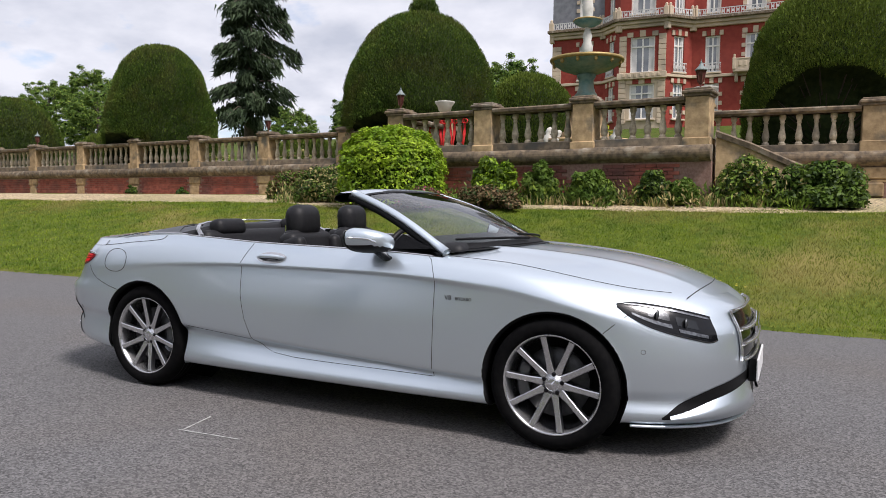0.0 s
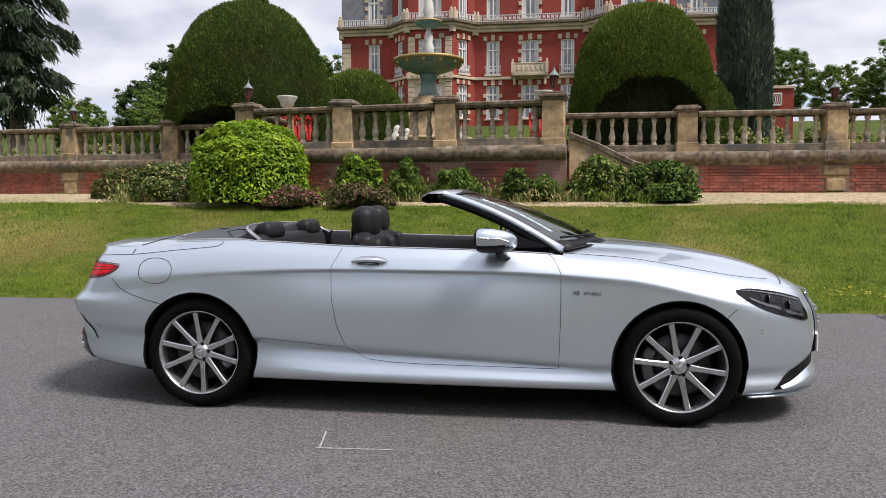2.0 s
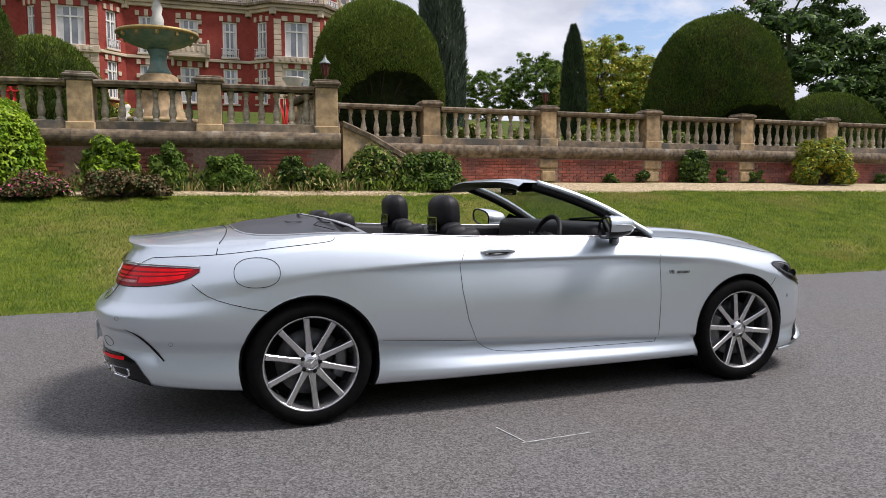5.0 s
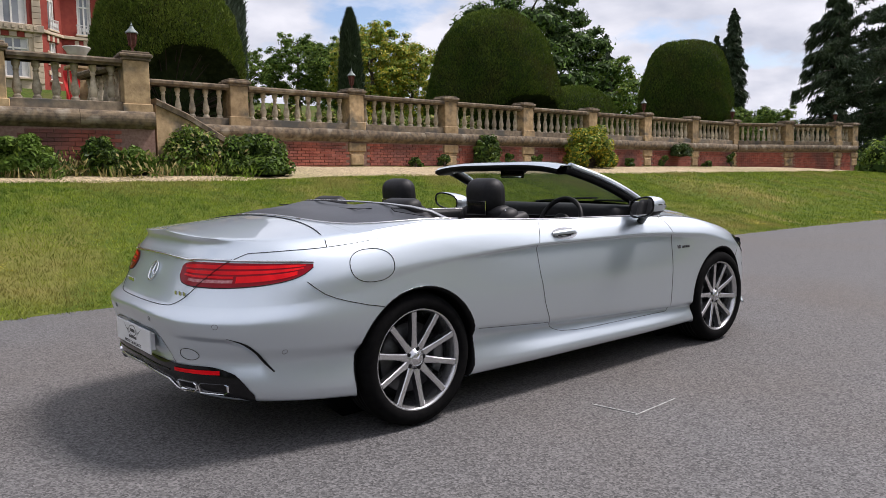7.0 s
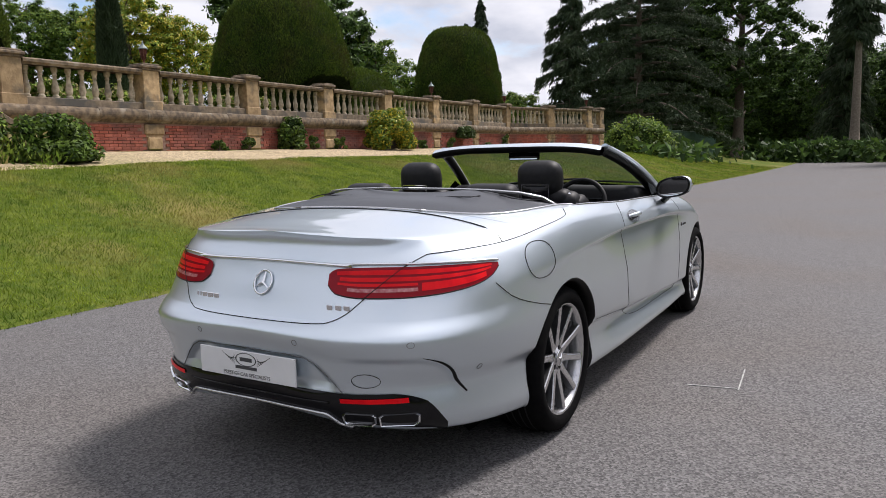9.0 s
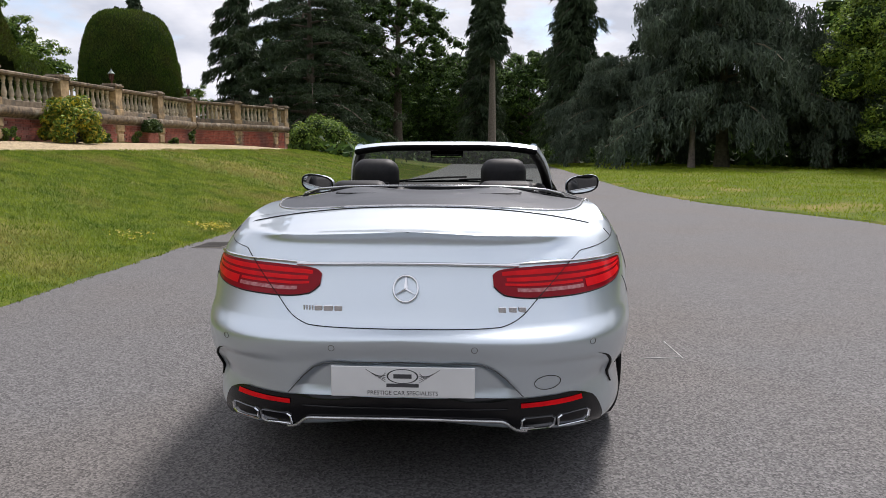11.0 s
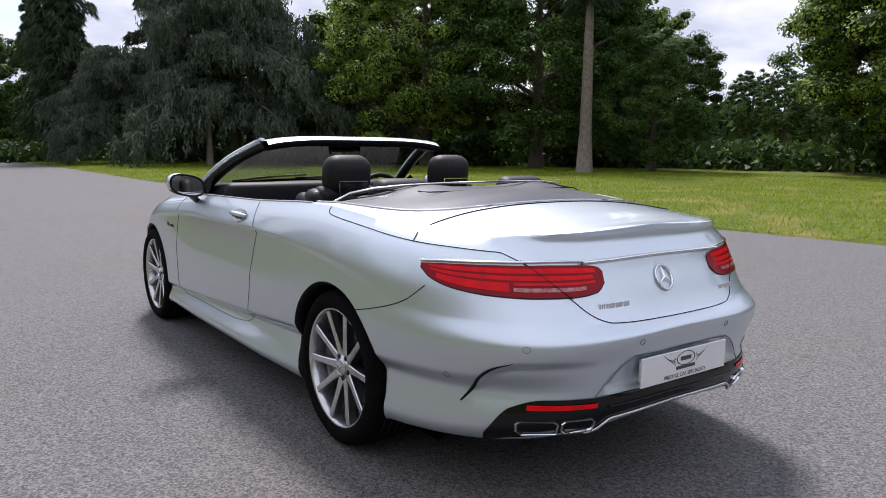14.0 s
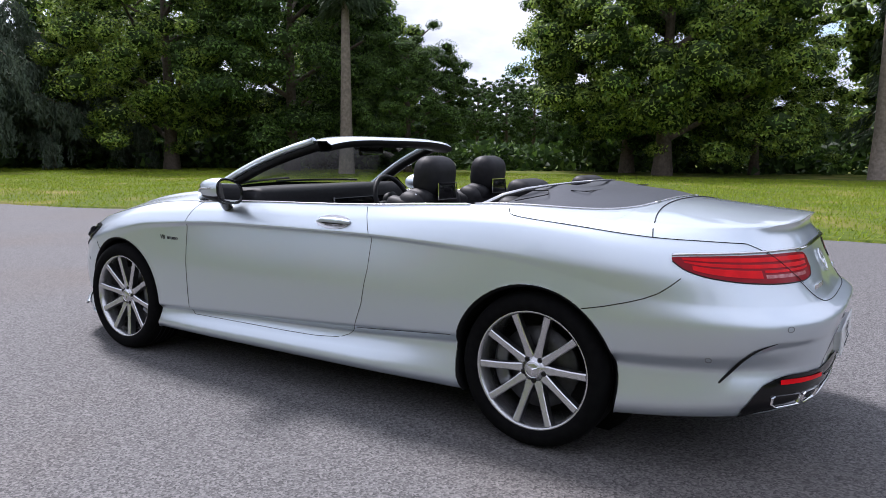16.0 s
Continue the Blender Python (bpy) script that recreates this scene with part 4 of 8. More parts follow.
for y in (0.495, 0.632):
    for side in (1, -1):
        pr = [(-0.064, -0.022), (0.045, -0.024), (0.062, -0.012), (0.064, 0.014), (0.054, 0.022), (-0.05, 0.022), (-0.064, 0.012)]
        c = flank_y(y, 0.33)
        rows = []
        for off, k in ((0.0, 1.03), (0.010, 1.02), (0.015, 0.98), (0.012, 0.91), (0.004, 0.89)):
            rows.append([tuple(flank_y(max(c[1] + a * k, 0.02), 0.333 + b * k, off) * (1, side, 1)) for a, b in pr + pr[:1]])
        v, f = sheet(rows)
        pipe = solid("tail_pipe", v, f if side < 0 else [g[::-1] for g in f], CHROME, car, "chrome four-sided tail pipe", False)
        solid("pipe_inner", rows[-1][:-1], [tuple(range(7)) if side > 0 else tuple(range(6, -1, -1))], SEAM, pipe)
plate = part("rear_plate", boxed(((-2.612, 0, 0.503), (0.008, 0.525, 0.113)), bevel=0.002), WHITE_PLATE, car, "white dealer plate with winged emblem")
part("plate_backing", boxed(((-2.596, 0, 0.503), (0.028, 0.48, 0.085)), bevel=0.003), WHITE_PLATE, plate)
REAR_TEXT = lambda y, z, x=-2.6168: Matrix(((0, 0, -1, x), (-1, 0, 0, y), (0, 1, 0, z), (0, 0, 0, 1)))  # noqa: E731
words("PRESTIGE CAR SPECIALISTS", 0.0215, INK, plate, "lettering", REAR_TEXT(0, 0.462), "grey capital lettering", 0.0004)
for s in (1, -1):
    for k in range(6):
        y0, y1, z0, z1 = 0.062, 0.135 - 0.012 * k, 0.502 + 0.008 * k, 0.545 - 0.0085 * k + 0.004
        q = [(-2.6168, s * y0, z0), (-2.6168, s * y1, z1), (-2.6168, s * y1, z1 + 0.0022), (-2.6168, s * y0, z0 + 0.0022)]
        solid("wing_line", q, [(0, 1, 2, 3)], INK, plate)
v, f = lathe([(0.052, 0), (0.055, 0.0008), (0.058, 0)], 32, "x", (-2.6168, 0, 0.525), (1, 1, 0.48))
solid("emblem_oval", v, f, INK, plate)
part("emblem_bar", boxed(((-2.6168, 0, 0.525), (0.001, 0.066, 0.016))), INK, plate, "dark emblem bar")
part("emblem_bar", boxed(((-2.6168, 0, 0.491), (0.001, 0.118, 0.013))), INK, plate)
rec = [flank_y(y, z, 0.001) for y, z in ((0.44, 0.436), (0.41, 0.47), (0.375, 0.51), (0.335, 0.545), (0.29, 0.565), (0.2, 0.57), (0.0, 0.571))]
both("recess_edge", tube(rec, 0.0022, 5), GREY_ALLOY, None)
# badges on the boot lid as plain shapes
ring = [(0.046 * math.cos(a), 0.822 + 0.046 * math.sin(a)) for a in np.linspace(0, 2 * math.pi, 40, endpoint=False)]
badge = solid("boot_emblem", *tube([flank_y(abs(y), z, 0.006) * (1, 1 if y > 0 else -1, 1) for y, z in ring], 0.0048, 6, True), CHROME, BODY["boot_lid", False], "round chrome emblem", True)
for k in range(3):
    a = math.pi / 2 + k * 2 * math.pi / 3
    e = flank_y(abs(0.043 * math.cos(a)), 0.822 + 0.043 * math.sin(a), 0.006) * (1, 1 if math.cos(a) > 0 else -1, 1)
    solid("emblem_spoke", *tube([flank_y(0.0, 0.822, 0.008), e], [0.008, 0.002], 5, flat=0.6), CHROME, badge)
for y0, widths in ((0.385, (0.006, 0.006, 0.006, 0.006, 0.03, 0.036, 0.03)), (-0.345, (0.028, 0.0, 0.03, 0.03))):
    y = y0
    for w in widths:
        if w:
            c = flank_y(abs(y - w / 2), 0.752, 0.003)
            part("badge_bar", boxed(((c[0], y - w / 2, 0.752), (0.006, w, 0.022)), bevel=0.002), CHROME, BODY["boot_lid", False])
        y -= w + 0.005
# sensors and slits of the bumpers
for y, z in ((0.26, 0.625), (0.70, 0.63)):
    both("parking_sensor", tube([flank_y(y + 0.011 * math.cos(a), z + 0.011 * math.sin(a), 0.001) for a in np.linspace(0, 2 * math.pi, 18, endpoint=False)], 0.0011, 4, True), GREY_ALLOY, None)
for x, z in ((-2.20, 0.50), (1.93, 0.56)):
    both("parking_sensor", tube([flank_x(x + 0.011 * math.cos(a), z + 0.011 * math.sin(a), 0.001) for a in np.linspace(0, 2 * math.pi, 18, endpoint=False)], 0.0011, 4, True), GREY_ALLOY, None)
slit_z = curve([2.235, 2.27, 2.315, 2.37, 2.43], [0.405, 0.45, 0.505, 0.55, 0.575])
slit = [flank_x(-x, float(slit_z(x)), 0.001) for x in np.linspace(2.235, 2.43, 22)]
# black rod: dark slit at its foot, thinner above as the crease's painted shade
both("bumper_slit", tube(slit, list(np.interp(np.linspace(0, 1, 22), [0, 0.25, 0.6, 0.85, 1], [0.004, 0.0075, 0.0055, 0.002, 0.0006])), 6), BLACK_PLASTIC, None, "black slit in the rear bumper, thinning into painted crease shade")
tow = [flank_y(0.53 + 0.05 * math.cos(a), 0.485 + 0.028 * math.sin(a), 0.0005) * (1, -1, 1) for a in np.linspace(0, 6.283, 20, endpoint=False)]
solid("tow_cover", *tube(tow, 0.0016, 4, True), SEAM, BODY["rear_bumper", False], "", True)
# door handles and wing badges
for s in (1, -1):
    own = BODY["door", s < 0]
    c = flank_x(-0.355, 0.945)
    v, f = lathe([(0.0, -0.016), (0.6, -0.012), (0.9, -0.003), (1.0, 0.002)], 32, "y")
    v = [(c[0] + p[0] * 0.115, (flank_x(c[0] + p[0] * 0.115, 0.945 + p[2] * 0.034)[1] + 0.0035 + p[1] * 0.1) * s, 0.945 + p[2] * 0.034) for p in v]
    cup = solid("door_handle", v, f if s > 0 else [g[::-1] for g in f], SATIN, own, "bright door handle in an oval cup", True)
    pts = [(c[0] + dx, (flank_x(c[0] + dx, 0.95)[1] + o) * s, 0.951 + dz) for dx, o, dz in ((-0.108, 0.006, -0.004), (-0.07, 0.026, 0.002), (0.0, 0.034, 0.005), (0.06, 0.026, 0.003), (0.104, 0.006, -0.006))]
    solid("grip", *tube(pts, [0.008, 0.013, 0.014, 0.013, 0.008], 8, flat=1.0), PAINT, cup, "", True)
    solid("grip_gap", *tube([(p[0], p[1] - 0.006 * s, p[2] - 0.014) for p in pts[1:-1]], 0.006, 5), SEAM, cup, "", True)
    m = Matrix(((s * -1, 0, 0, 0.945), (0, 0, s, s * (flank_x(0.945, 0.775)[1] + 0.002)), (0, 1, 0, 0.775), (0, 0, 0, 1)))
    words("V8", 0.038, INK, BODY["front_wing", s < 0], "wing_badge", Matrix.Translation((-0.068 * s * -1 if s < 0 else 0.068, 0, 0)) @ m, "small dark wing lettering", 0.0012)
    words("BITURBO", 0.024, INK, BODY["front_wing", s < 0], "wing_badge", Matrix.Translation((0.025 * (1 if s < 0 else -1), 0, -0.003)) @ m, "", 0.0012)

# ---- windscreen, header and mirrors ----
def lerp(a, b, t):
    return tuple(a[i] + (b[i] - a[i]) * t for i in range(3))


def ws(t, k):
    """Windscreen: t from -1 to 1 across, k from the cowl 0 to the header 1."""
    b = (1.05 - 0.27 * t * t, 0.755 * t, 1.055 - 0.03 * t * t)
    h = (0.175 - 0.085 * t * t, 0.605 * t, 1.378 - 0.032 * t**4)
    p = lerp(b, h, k)
    bow = 0.035 * math.sin(math.pi * k)
    return (p[0] + bow * 0.45, p[1], p[2] + bow * 0.9)


rows = [[ws(t, k) for k in np.linspace(0, 1, 12)] for t in np.linspace(-1, 1, 24)]
v, f = sheet(rows)
screen = solid("windscreen", v, f, GLASS, car, "raked clear windscreen", True)
screen.visible_shadow = False
solid("screen_band", *sheet([[tuple(np.array(ws(t, k)) + (0.002, 0, 0.003)) for k in (-0.01, 0.05)] for t in np.linspace(-1, 1, 24)]), BLACK_PLASTIC, screen, "", True)
solid("screen_band", *sheet([[tuple(np.array(ws(t, k)) + (0.002, 0, 0.003)) for k in (0.955, 1.01)] for t in np.linspace(-1, 1, 24)]), BLACK_PLASTIC, screen, "", True)
# header rail: painted above, black below
top_r, low_r = [], []
for t in np.linspace(-1, 1, 28):
    z = 1.378 - 0.034 * t**4
    xl, xt = 0.185 - 0.085 * t * t, -0.085 - 0.01 * (1 - t * t)
    top_r.append([(xl, 0.62 * t, z), (xl - 0.05, 0.625 * t, z + 0.014), (xl - 0.15, 0.628 * t, z + 0.014), (xt + 0.02, 0.63 * t, z + 0.002), (xt, 0.63 * t, z - 0.010)])
    low_r.append([(xt, 0.63 * t, z - 0.010), (xt - 0.004, 0.63 * t, z - 0.032), (xt + 0.03, 0.62 * t, z - 0.048), (xl - 0.06, 0.61 * t, z - 0.045), (xl, 0.61 * t, z - 0.012)])
v, f = sheet(top_r)
header = solid("screen_header", v, [g[::-1] for g in f], PAINT, car, "silver windscreen header rail", True)
v, f = sheet(low_r)
solid("header_lining", v, [g[::-1] for g in f], BLACK_PLASTIC, header, "black header lining", True)
for s in (1, -1):
    cushion("sun_visor", (0.05, 0.30 * s, 1.335), (0.17, 0.40, 0.018), 0.008, header, FABRIC, "dark folded sun visor")
    a, b = np.array((0.07, 0.618 * s, 1.352)), np.array((0.80, 0.800 * s, 1.015))
    pil = [tuple(a + (b - a) * t + np.array((0.0, 0.012 * s * math.sin(math.pi * t), 0.035 * math.sin(math.pi * t)))) for t in np.linspace(-0.02, 1, 16)]
    pl = solid("screen_pillar", *tube(pil, [0.030] * 14 + [0.034, 0.036], 10, flat=0.72), PAINT, car, "silver windscreen pillar", True)
    inn = [(p[0] - 0.03, p[1] - 0.020 * s, p[2] - 0.024) for p in pil]
    solid("pillar_lining", *tube(inn, 0.034, 8, flat=0.8), BLACK_PLASTIC, pl, "black pillar lining", True)
    # corner of the door behind the pillar
    tri = [(0.76, 0.80 * s, 1.012), (0.44, 0.825 * s, 1.025), (0.50, 0.775 * s, 1.115), (0.72, 0.81 * s, 1.035)]
    solid("door_corner", tri, [(0, 1, 2, 3), (3, 2, 1, 0)], GLOSS_BLACK, BODY["door", s < 0], "black mirror corner")
    # mirror
    rows = []
    for i in range(25):
        a_ = 2 * math.pi * i / 24
        row = []
        for j in range(11):
            q = j / 10
            if q <= 0.0:
                ex, rr = -0.075, 0.90
            else:
                ex = -0.075 + 0.20 * math.sin(q * math.pi / 2) ** 1.0
                rr = math.cos(q * math.pi / 2) ** 0.62 if q < 1 else 0.0
            cy, cz = math.cos(a_), math.sin(a_)
            py = math.copysign(abs(cy) ** 0.75, cy) * 0.122 * rr
            pz = math.copysign(abs(cz) ** 0.75, cz) * 0.070 * rr
            row.append((0.405 + ex - 0.25 * py, s * (0.995 + py), 1.078 + pz + 0.02 * (py / 0.12)))
        rows.append(row)
    v, f = sheet(rows)
    mir = solid("door_mirror", v, f if s < 0 else [g[::-1] for g in f], [PAINT, BLACK_PLASTIC], BODY["door", s < 0], "silver door mirror on a black stalk", True)
    for p in mir.data.polygons:
        p.material_index = 1 if sum(mir.data.vertices[i].co.z for i in p.vertices) / 4 < 1.045 + 0.02 * (abs(p.center.y) - 0.995) / 0.12 else 0
    rim_pts = [rows[i][0] for i in range(24)]
    solid("mirror_rim", *tube(rim_pts, 0.007, 6, True), GLOSS_BLACK, mir, "", True)
    cen = np.mean(rim_pts, 0)
    solid("mirror_glass", [tuple(cen + (np.array(p) - cen) * 0.95 + (0.002, 0, 0)) for p in rim_pts], [tuple(range(24)) if s < 0 else tuple(range(23, -1, -1))], MIRROR, mir, "mirror glass")
    solid("mirror_stalk", *tube([(0.47, 0.845 * s, 0.955), (0.46, 0.90 * s, 0.975), (0.43, 0.95 * s, 1.02)], [0.042, 0.034, 0.036], 10, flat=0.6), GLOSS_BLACK, mir, "black mirror stalk", True)
    solid("indicator_strip", *tube([tuple(np.array(rows[k][j]) + (0.003, 0.002 * s, 0)) for k, j in ((24, 1), (24, 3), (24, 5), (23, 7))] if s > 0 else [tuple(np.array(rows[k][j]) + (0.003, 0.002 * s, 0)) for k, j in ((0, 1), (0, 3), (0, 5), (23, 7))], 0.006, 5), CHROME, mir, "", True)
# scuttle between bonnet and glass, wipers
solid("scuttle", *sheet([[(1.10 - 0.27 * t * t, 0.79 * t, 1.046 - 0.03 * t * t), (1.03 - 0.27 * t * t, 0.77 * t, 1.05 - 0.03 * t * t), (0.80, 0.76 * t, 1.02)] for t in np.linspace(-1, 1, 20)]), BLACK_PLASTIC, car, "black scuttle panel", True)
for y0 in (0.5, -0.05):
    wb = [tuple(np.array(ws((y0 - 0.62 * k) / 0.76, 0.03 + 0.06 * k)) + (0.012, 0, 0.016)) for k in np.linspace(0, 1, 8)]
    solid("wiper", *tube(wb, 0.008, 5), BLACK_PLASTIC, car, "black wiper arm", True)

# ---- cockpit ----
belt = SIDE[:, -1]
bx = [i for i in range(len(U)) if -1.12 < belt[i, 0] < 0.82]
rows = []
for i in bx:
    x, y, z = belt[i]
    rows.append([(x, y, z), (x, y - 0.012, z + 0.003), (x, y - 0.05, z - 0.002), (x, y - 0.075, z - 0.03), (x, y - 0.09, z - 0.20), (x, y - 0.10, 0.42)])
v, f = sheet(rows)
both("door_card", (v, [g[::-1] for g in f]), LEATHER, None, "black leather inner door lining")
both("belt_strip", tube([(belt[i][0], belt[i][1] - 0.004, belt[i][2] + 0.003) for i in bx if belt[i][0] < 0.76 and belt[i][0] > -1.25], 0.006, 6), SATIN, None, "bright belt line strip")
part("cabin_floor", boxed(((-0.3, 0, 0.40), (2.5, 1.56, 0.06))), FABRIC, car, "dark carpet")
# silver deck shoulders beside the folded roof cover
ton_edge = curve([-1.83, -1.81, -1.77, -1.70, -1.6, -1.4, -1.25, -1.12], [0.36, 0.48, 0.58, 0.665, 0.722, 0.775, 0.80, 0.832])
rows = []
for x in np.linspace(-1.80, -1.10, 24):
    yb, zb = float(np.interp(-x, -belt[:, 0], belt[:, 1])), belt_z(x)
    yt = min(float(ton_edge(x)), yb - 0.005)
    rows.append([(x, yb, zb)] + [tuple(upper(x, yb + (yt - yb) * k, 0.001)) for k in (0.25, 0.5, 0.75, 1.0)])
v, f = sheet(rows)
both_flip("deck_shoulder", (v, [g[::-1] for g in f]), PAINT, "rear_wing", "silver deck shoulder")
rows = []
for x in np.concatenate([np.linspace(-1.83, -1.70, 12), np.linspace(-1.68, -1.27, 14)]):
    yt = float(ton_edge(x)) - 0.002
    rows.append([tuple(upper(x, yt * t, 0.004 + (0.026 * (1 - abs(t) ** 2.5) + 0.030 * math.exp(-(((abs(t) * yt - 0.37) / 0.17) ** 2) - ((x + 1.36) / 0.16) ** 2)) * math.sin(min(1, (x + 1.83) / 0.17) * math.pi / 2))) for t in np.linspace(-1, 1, 25)])
v, f = sheet(rows)
ton = solid("roof_cover", v, f, COVER_SKIN, car, "dark grey folded roof cover", True)
solid("cover_front", *sheet([[(p[0], p[1], p[2]), (p[0] + 0.05, p[1], p[2] - 0.02), (p[0] + 0.07, p[1], p[2] - 0.30)] for p in rows[-1]]), LEATHER, ton, "", True)
both("cover_strip", tube([upper(x, float(ton_edge(x)), 0.003) for x in np.concatenate([np.linspace(-1.13, -1.70, 16), np.linspace(-1.72, -1.83, 12)])], 0.0065, 6), SATIN, None, "bright strip round the roof cover")
tr = [upper(-1.83 - 0.008 * (1 - (y / 0.36) ** 2), y, 0.003) for y in np.linspace(-0.36, 0.36, 16)]
solid("cover_strip", *tube(tr, 0.0065, 6), SATIN, ton, "", True)
for y in (-0.36, 0.36):
    cv = [(-1.50 + dx, y + dy, belt_z(-1.5) + 0.012 + 0.060) for dx, dy in ((0.05, -0.11), (-0.03, -0.10), (-0.03, 0.10), (0.05, 0.11))]
    solid("cover_seam", *tube(cv, 0.003, 4, True), SEAM, ton)
both("cover_seam", tube([(-1.29, 0.55, 1.118), (-1.36, 0.53, 1.122), (-1.40, 0.62, 1.108), (-1.30, 0.76, 1.082)], 0.003, 4), SEAM, ton)
# rear bench, head rests, hoops
bench = part("rear_bench", pad(pad(bmesh.new(), (-0.93, 0, 0.62), (0.52, 1.30, 0.22), 0.06), (-1.17, 0, 0.86), (0.16, 1.34, 0.46), 0.06, -0.22), LEATHER, car, "black leather rear bench", True)
for y in (0.40, -0.40):
    rh = cushion("rear_head_rest", (-1.19, y, 1.105), (0.13, 0.30, 0.125), 0.05, car, None, "low black leather rear head rest", -0.2)
    cushion("bolster", (-0.98, y, 0.78), (0.22, 0.46, 0.30), 0.07, bench)
for s in (1, -1):
    arcp = [(-1.12, 0.735 * s, 1.055), (-1.20, 0.69 * s, 1.100), (-1.27, 0.60 * s, 1.127), (-1.33, 0.45 * s, 1.143), (-1.36, 0.25 * s, 1.150), (-1.37, 0.0, 1.152)]
    solid("cover_hoop", *tube(arcp, [0.018, 0.017, 0.013, 0.010, 0.009, 0.009], 8, flat=0.6), SATIN, ton, "bright curved hoop", True)
    # front seats
    y = 0.395 * s
    seat = new("front_seat")
    seat.parent = car
    seat.location = (-0.055 * s, 0, 0.006)
    tagged(seat, "black leather front seat with tall head rest")
    cushion("seat_cushion", (-0.18, y, 0.60), (0.54, 0.50, 0.18), 0.06, seat)
    cushion("backrest", (-0.50, y, 0.84), (0.15, 0.48, 0.50), 0.06, seat, None, "", -0.20)
    for d in (-1, 1):
        cushion("side_bolster", (-0.45, y + d * 0.205, 0.84), (0.17, 0.10, 0.44), 0.045, seat, None, "", -0.20)
    cushion("shoulder_pad", (-0.555, y, 1.045), (0.13, 0.38, 0.11), 0.045, seat, None, "", -0.15)
    hr = cushion("head_rest", (-0.565, y, 1.158), (0.165, 0.285, 0.232), 0.08, seat, None, "rounded black head rest", -0.08)
    cushion("rear_screen", (-0.640, y, 1.085), (0.012, 0.175, 0.085), 0.005, seat, GLOSS_BLACK, "small black seat-back screen", 0.05)
    rim = [(-0.648, y + a, 1.085 + b) for a, b in ((-0.088, -0.043), (0.088, -0.043), (0.088, 0.043), (-0.088, 0.043))]
    solid("screen_frame", *tube(rim, 0.0035, 5, True), CHROME, seat)
    loop = [(-0.575, y + d, 1.005 + h) for d, h in ((0.21 * s, -0.03), (0.215 * s, 0.05), (0.19 * s, 0.07), (0.165 * s, 0.05), (0.16 * s, -0.03))]
    solid("seat_trim", *tube(loop, 0.007, 6), CHROME, seat, "bright seat trim loop", True)
    solid("head_rest_seam", *tube([(-0.565 + 0.077 * math.cos(a), y, 1.165 + 0.105 * math.sin(a)) for a in np.linspace(0.1, 3.0, 14)], 0.0018, 4), GREY_ALLOY, seat)
# dashboard, screens, wheel, console
dash = part("dashboard", pad(pad(bmesh.new(), (0.62, 0, 0.975), (0.50, 1.48, 0.20), 0.06, 0.04), (0.50, 0, 0.80), (0.30, 1.48, 0.18), 0.05), LEATHER, car, "black leather dashboard", True)
solid("dash_top", *sheet([[(1.03 - 0.27 * t * t, 0.745 * t, 1.057 - 0.03 * t * t), (0.80 - 0.1 * t * t, 0.74 * t, 1.072 - 0.03 * t * t), (0.45, 0.72 * t, 1.072)] for t in np.linspace(-1, 1, 20)]), LEATHER, dash, "", True)
part("instrument_screen", boxed(((0.372, -0.20, 0.945), (0.012, 0.62, 0.10)), bevel=0.004), GLOSS_BLACK, dash, "wide black instrument screen")
part("dash_trim", boxed(((0.37, 0.36, 0.93), (0.012, 0.42, 0.018)), ((0.362, 0.10, 0.945), (0.01, 0.012, 0.11)), bevel=0.003), SATIN, dash, "satin dash trim")
for y in (0.62, 0.10, -0.62):
    v, f = lathe([(0.0, 0.006), (0.02, 0.006), (0.034, 0.0), (0.04, 0.004), (0.044, 0.0)], 20, "x", (0.355, y, 0.86))
    solid("air_vent", v, f, SATIN, dash, "round satin air vent", True)
st = new("steering_wheel")
st.parent = car
tagged(st, "black leather steering wheel")
cw = Vector((0.235, -0.375, 0.955))
ax1, ax2 = Vector((0, 1, 0)), Vector((0.38, 0, 0.925)).normalized()
ring = [cw + (ax1 * math.cos(a) + ax2 * math.sin(a)) * 0.185 for a in np.linspace(0, 2 * math.pi, 36, endpoint=False)]
solid("rim", *tube(ring, 0.017, 8, True), LEATHER, st, "", True)
for a in (0.0, math.pi, -math.pi / 2):
    solid("spoke", *tube([cw + Vector((0.03, 0, 0)), cw + (ax1 * math.cos(a) + ax2 * math.sin(a)) * 0.175], [0.028, 0.016], 6, flat=0.4), GREY_ALLOY, st, "", True)
solid("boss", *lathe([(0.0, -0.012), (0.055, -0.008), (0.07, 0.01), (0.06, 0.05)], 20, "x", tuple(cw)), LEATHER, st, "", True)
solid("column", *tube([cw, (0.45, -0.375, 0.87)], 0.04, 8), BLACK_PLASTIC, st, "", True)
part("centre_console", pad(bmesh.new(), (-0.1, 0, 0.66), (1.1, 0.24, 0.26), 0.05), LEATHER, car, "black centre console", True)
cushion("rear_view_mirror", (0.135, 0.0, 1.305), (0.03, 0.235, 0.062), 0.013, car, GLOSS_BLACK, "black rear-view mirror", 0.12)
solid("mirror_pane", [(0.117, -0.105, 1.280), (0.117, 0.105, 1.280), (0.123, 0.105, 1.330), (0.123, -0.105, 1.330)], [(0, 1, 2, 3)], MIRROR, bpy.data.objects["rear_view_mirror"], "mirror glass")
cushion("sensor_pod", (0.17, 0, 1.335), (0.12, 0.14, 0.05), 0.02, car, BLACK_PLASTIC, "black sensor pod")
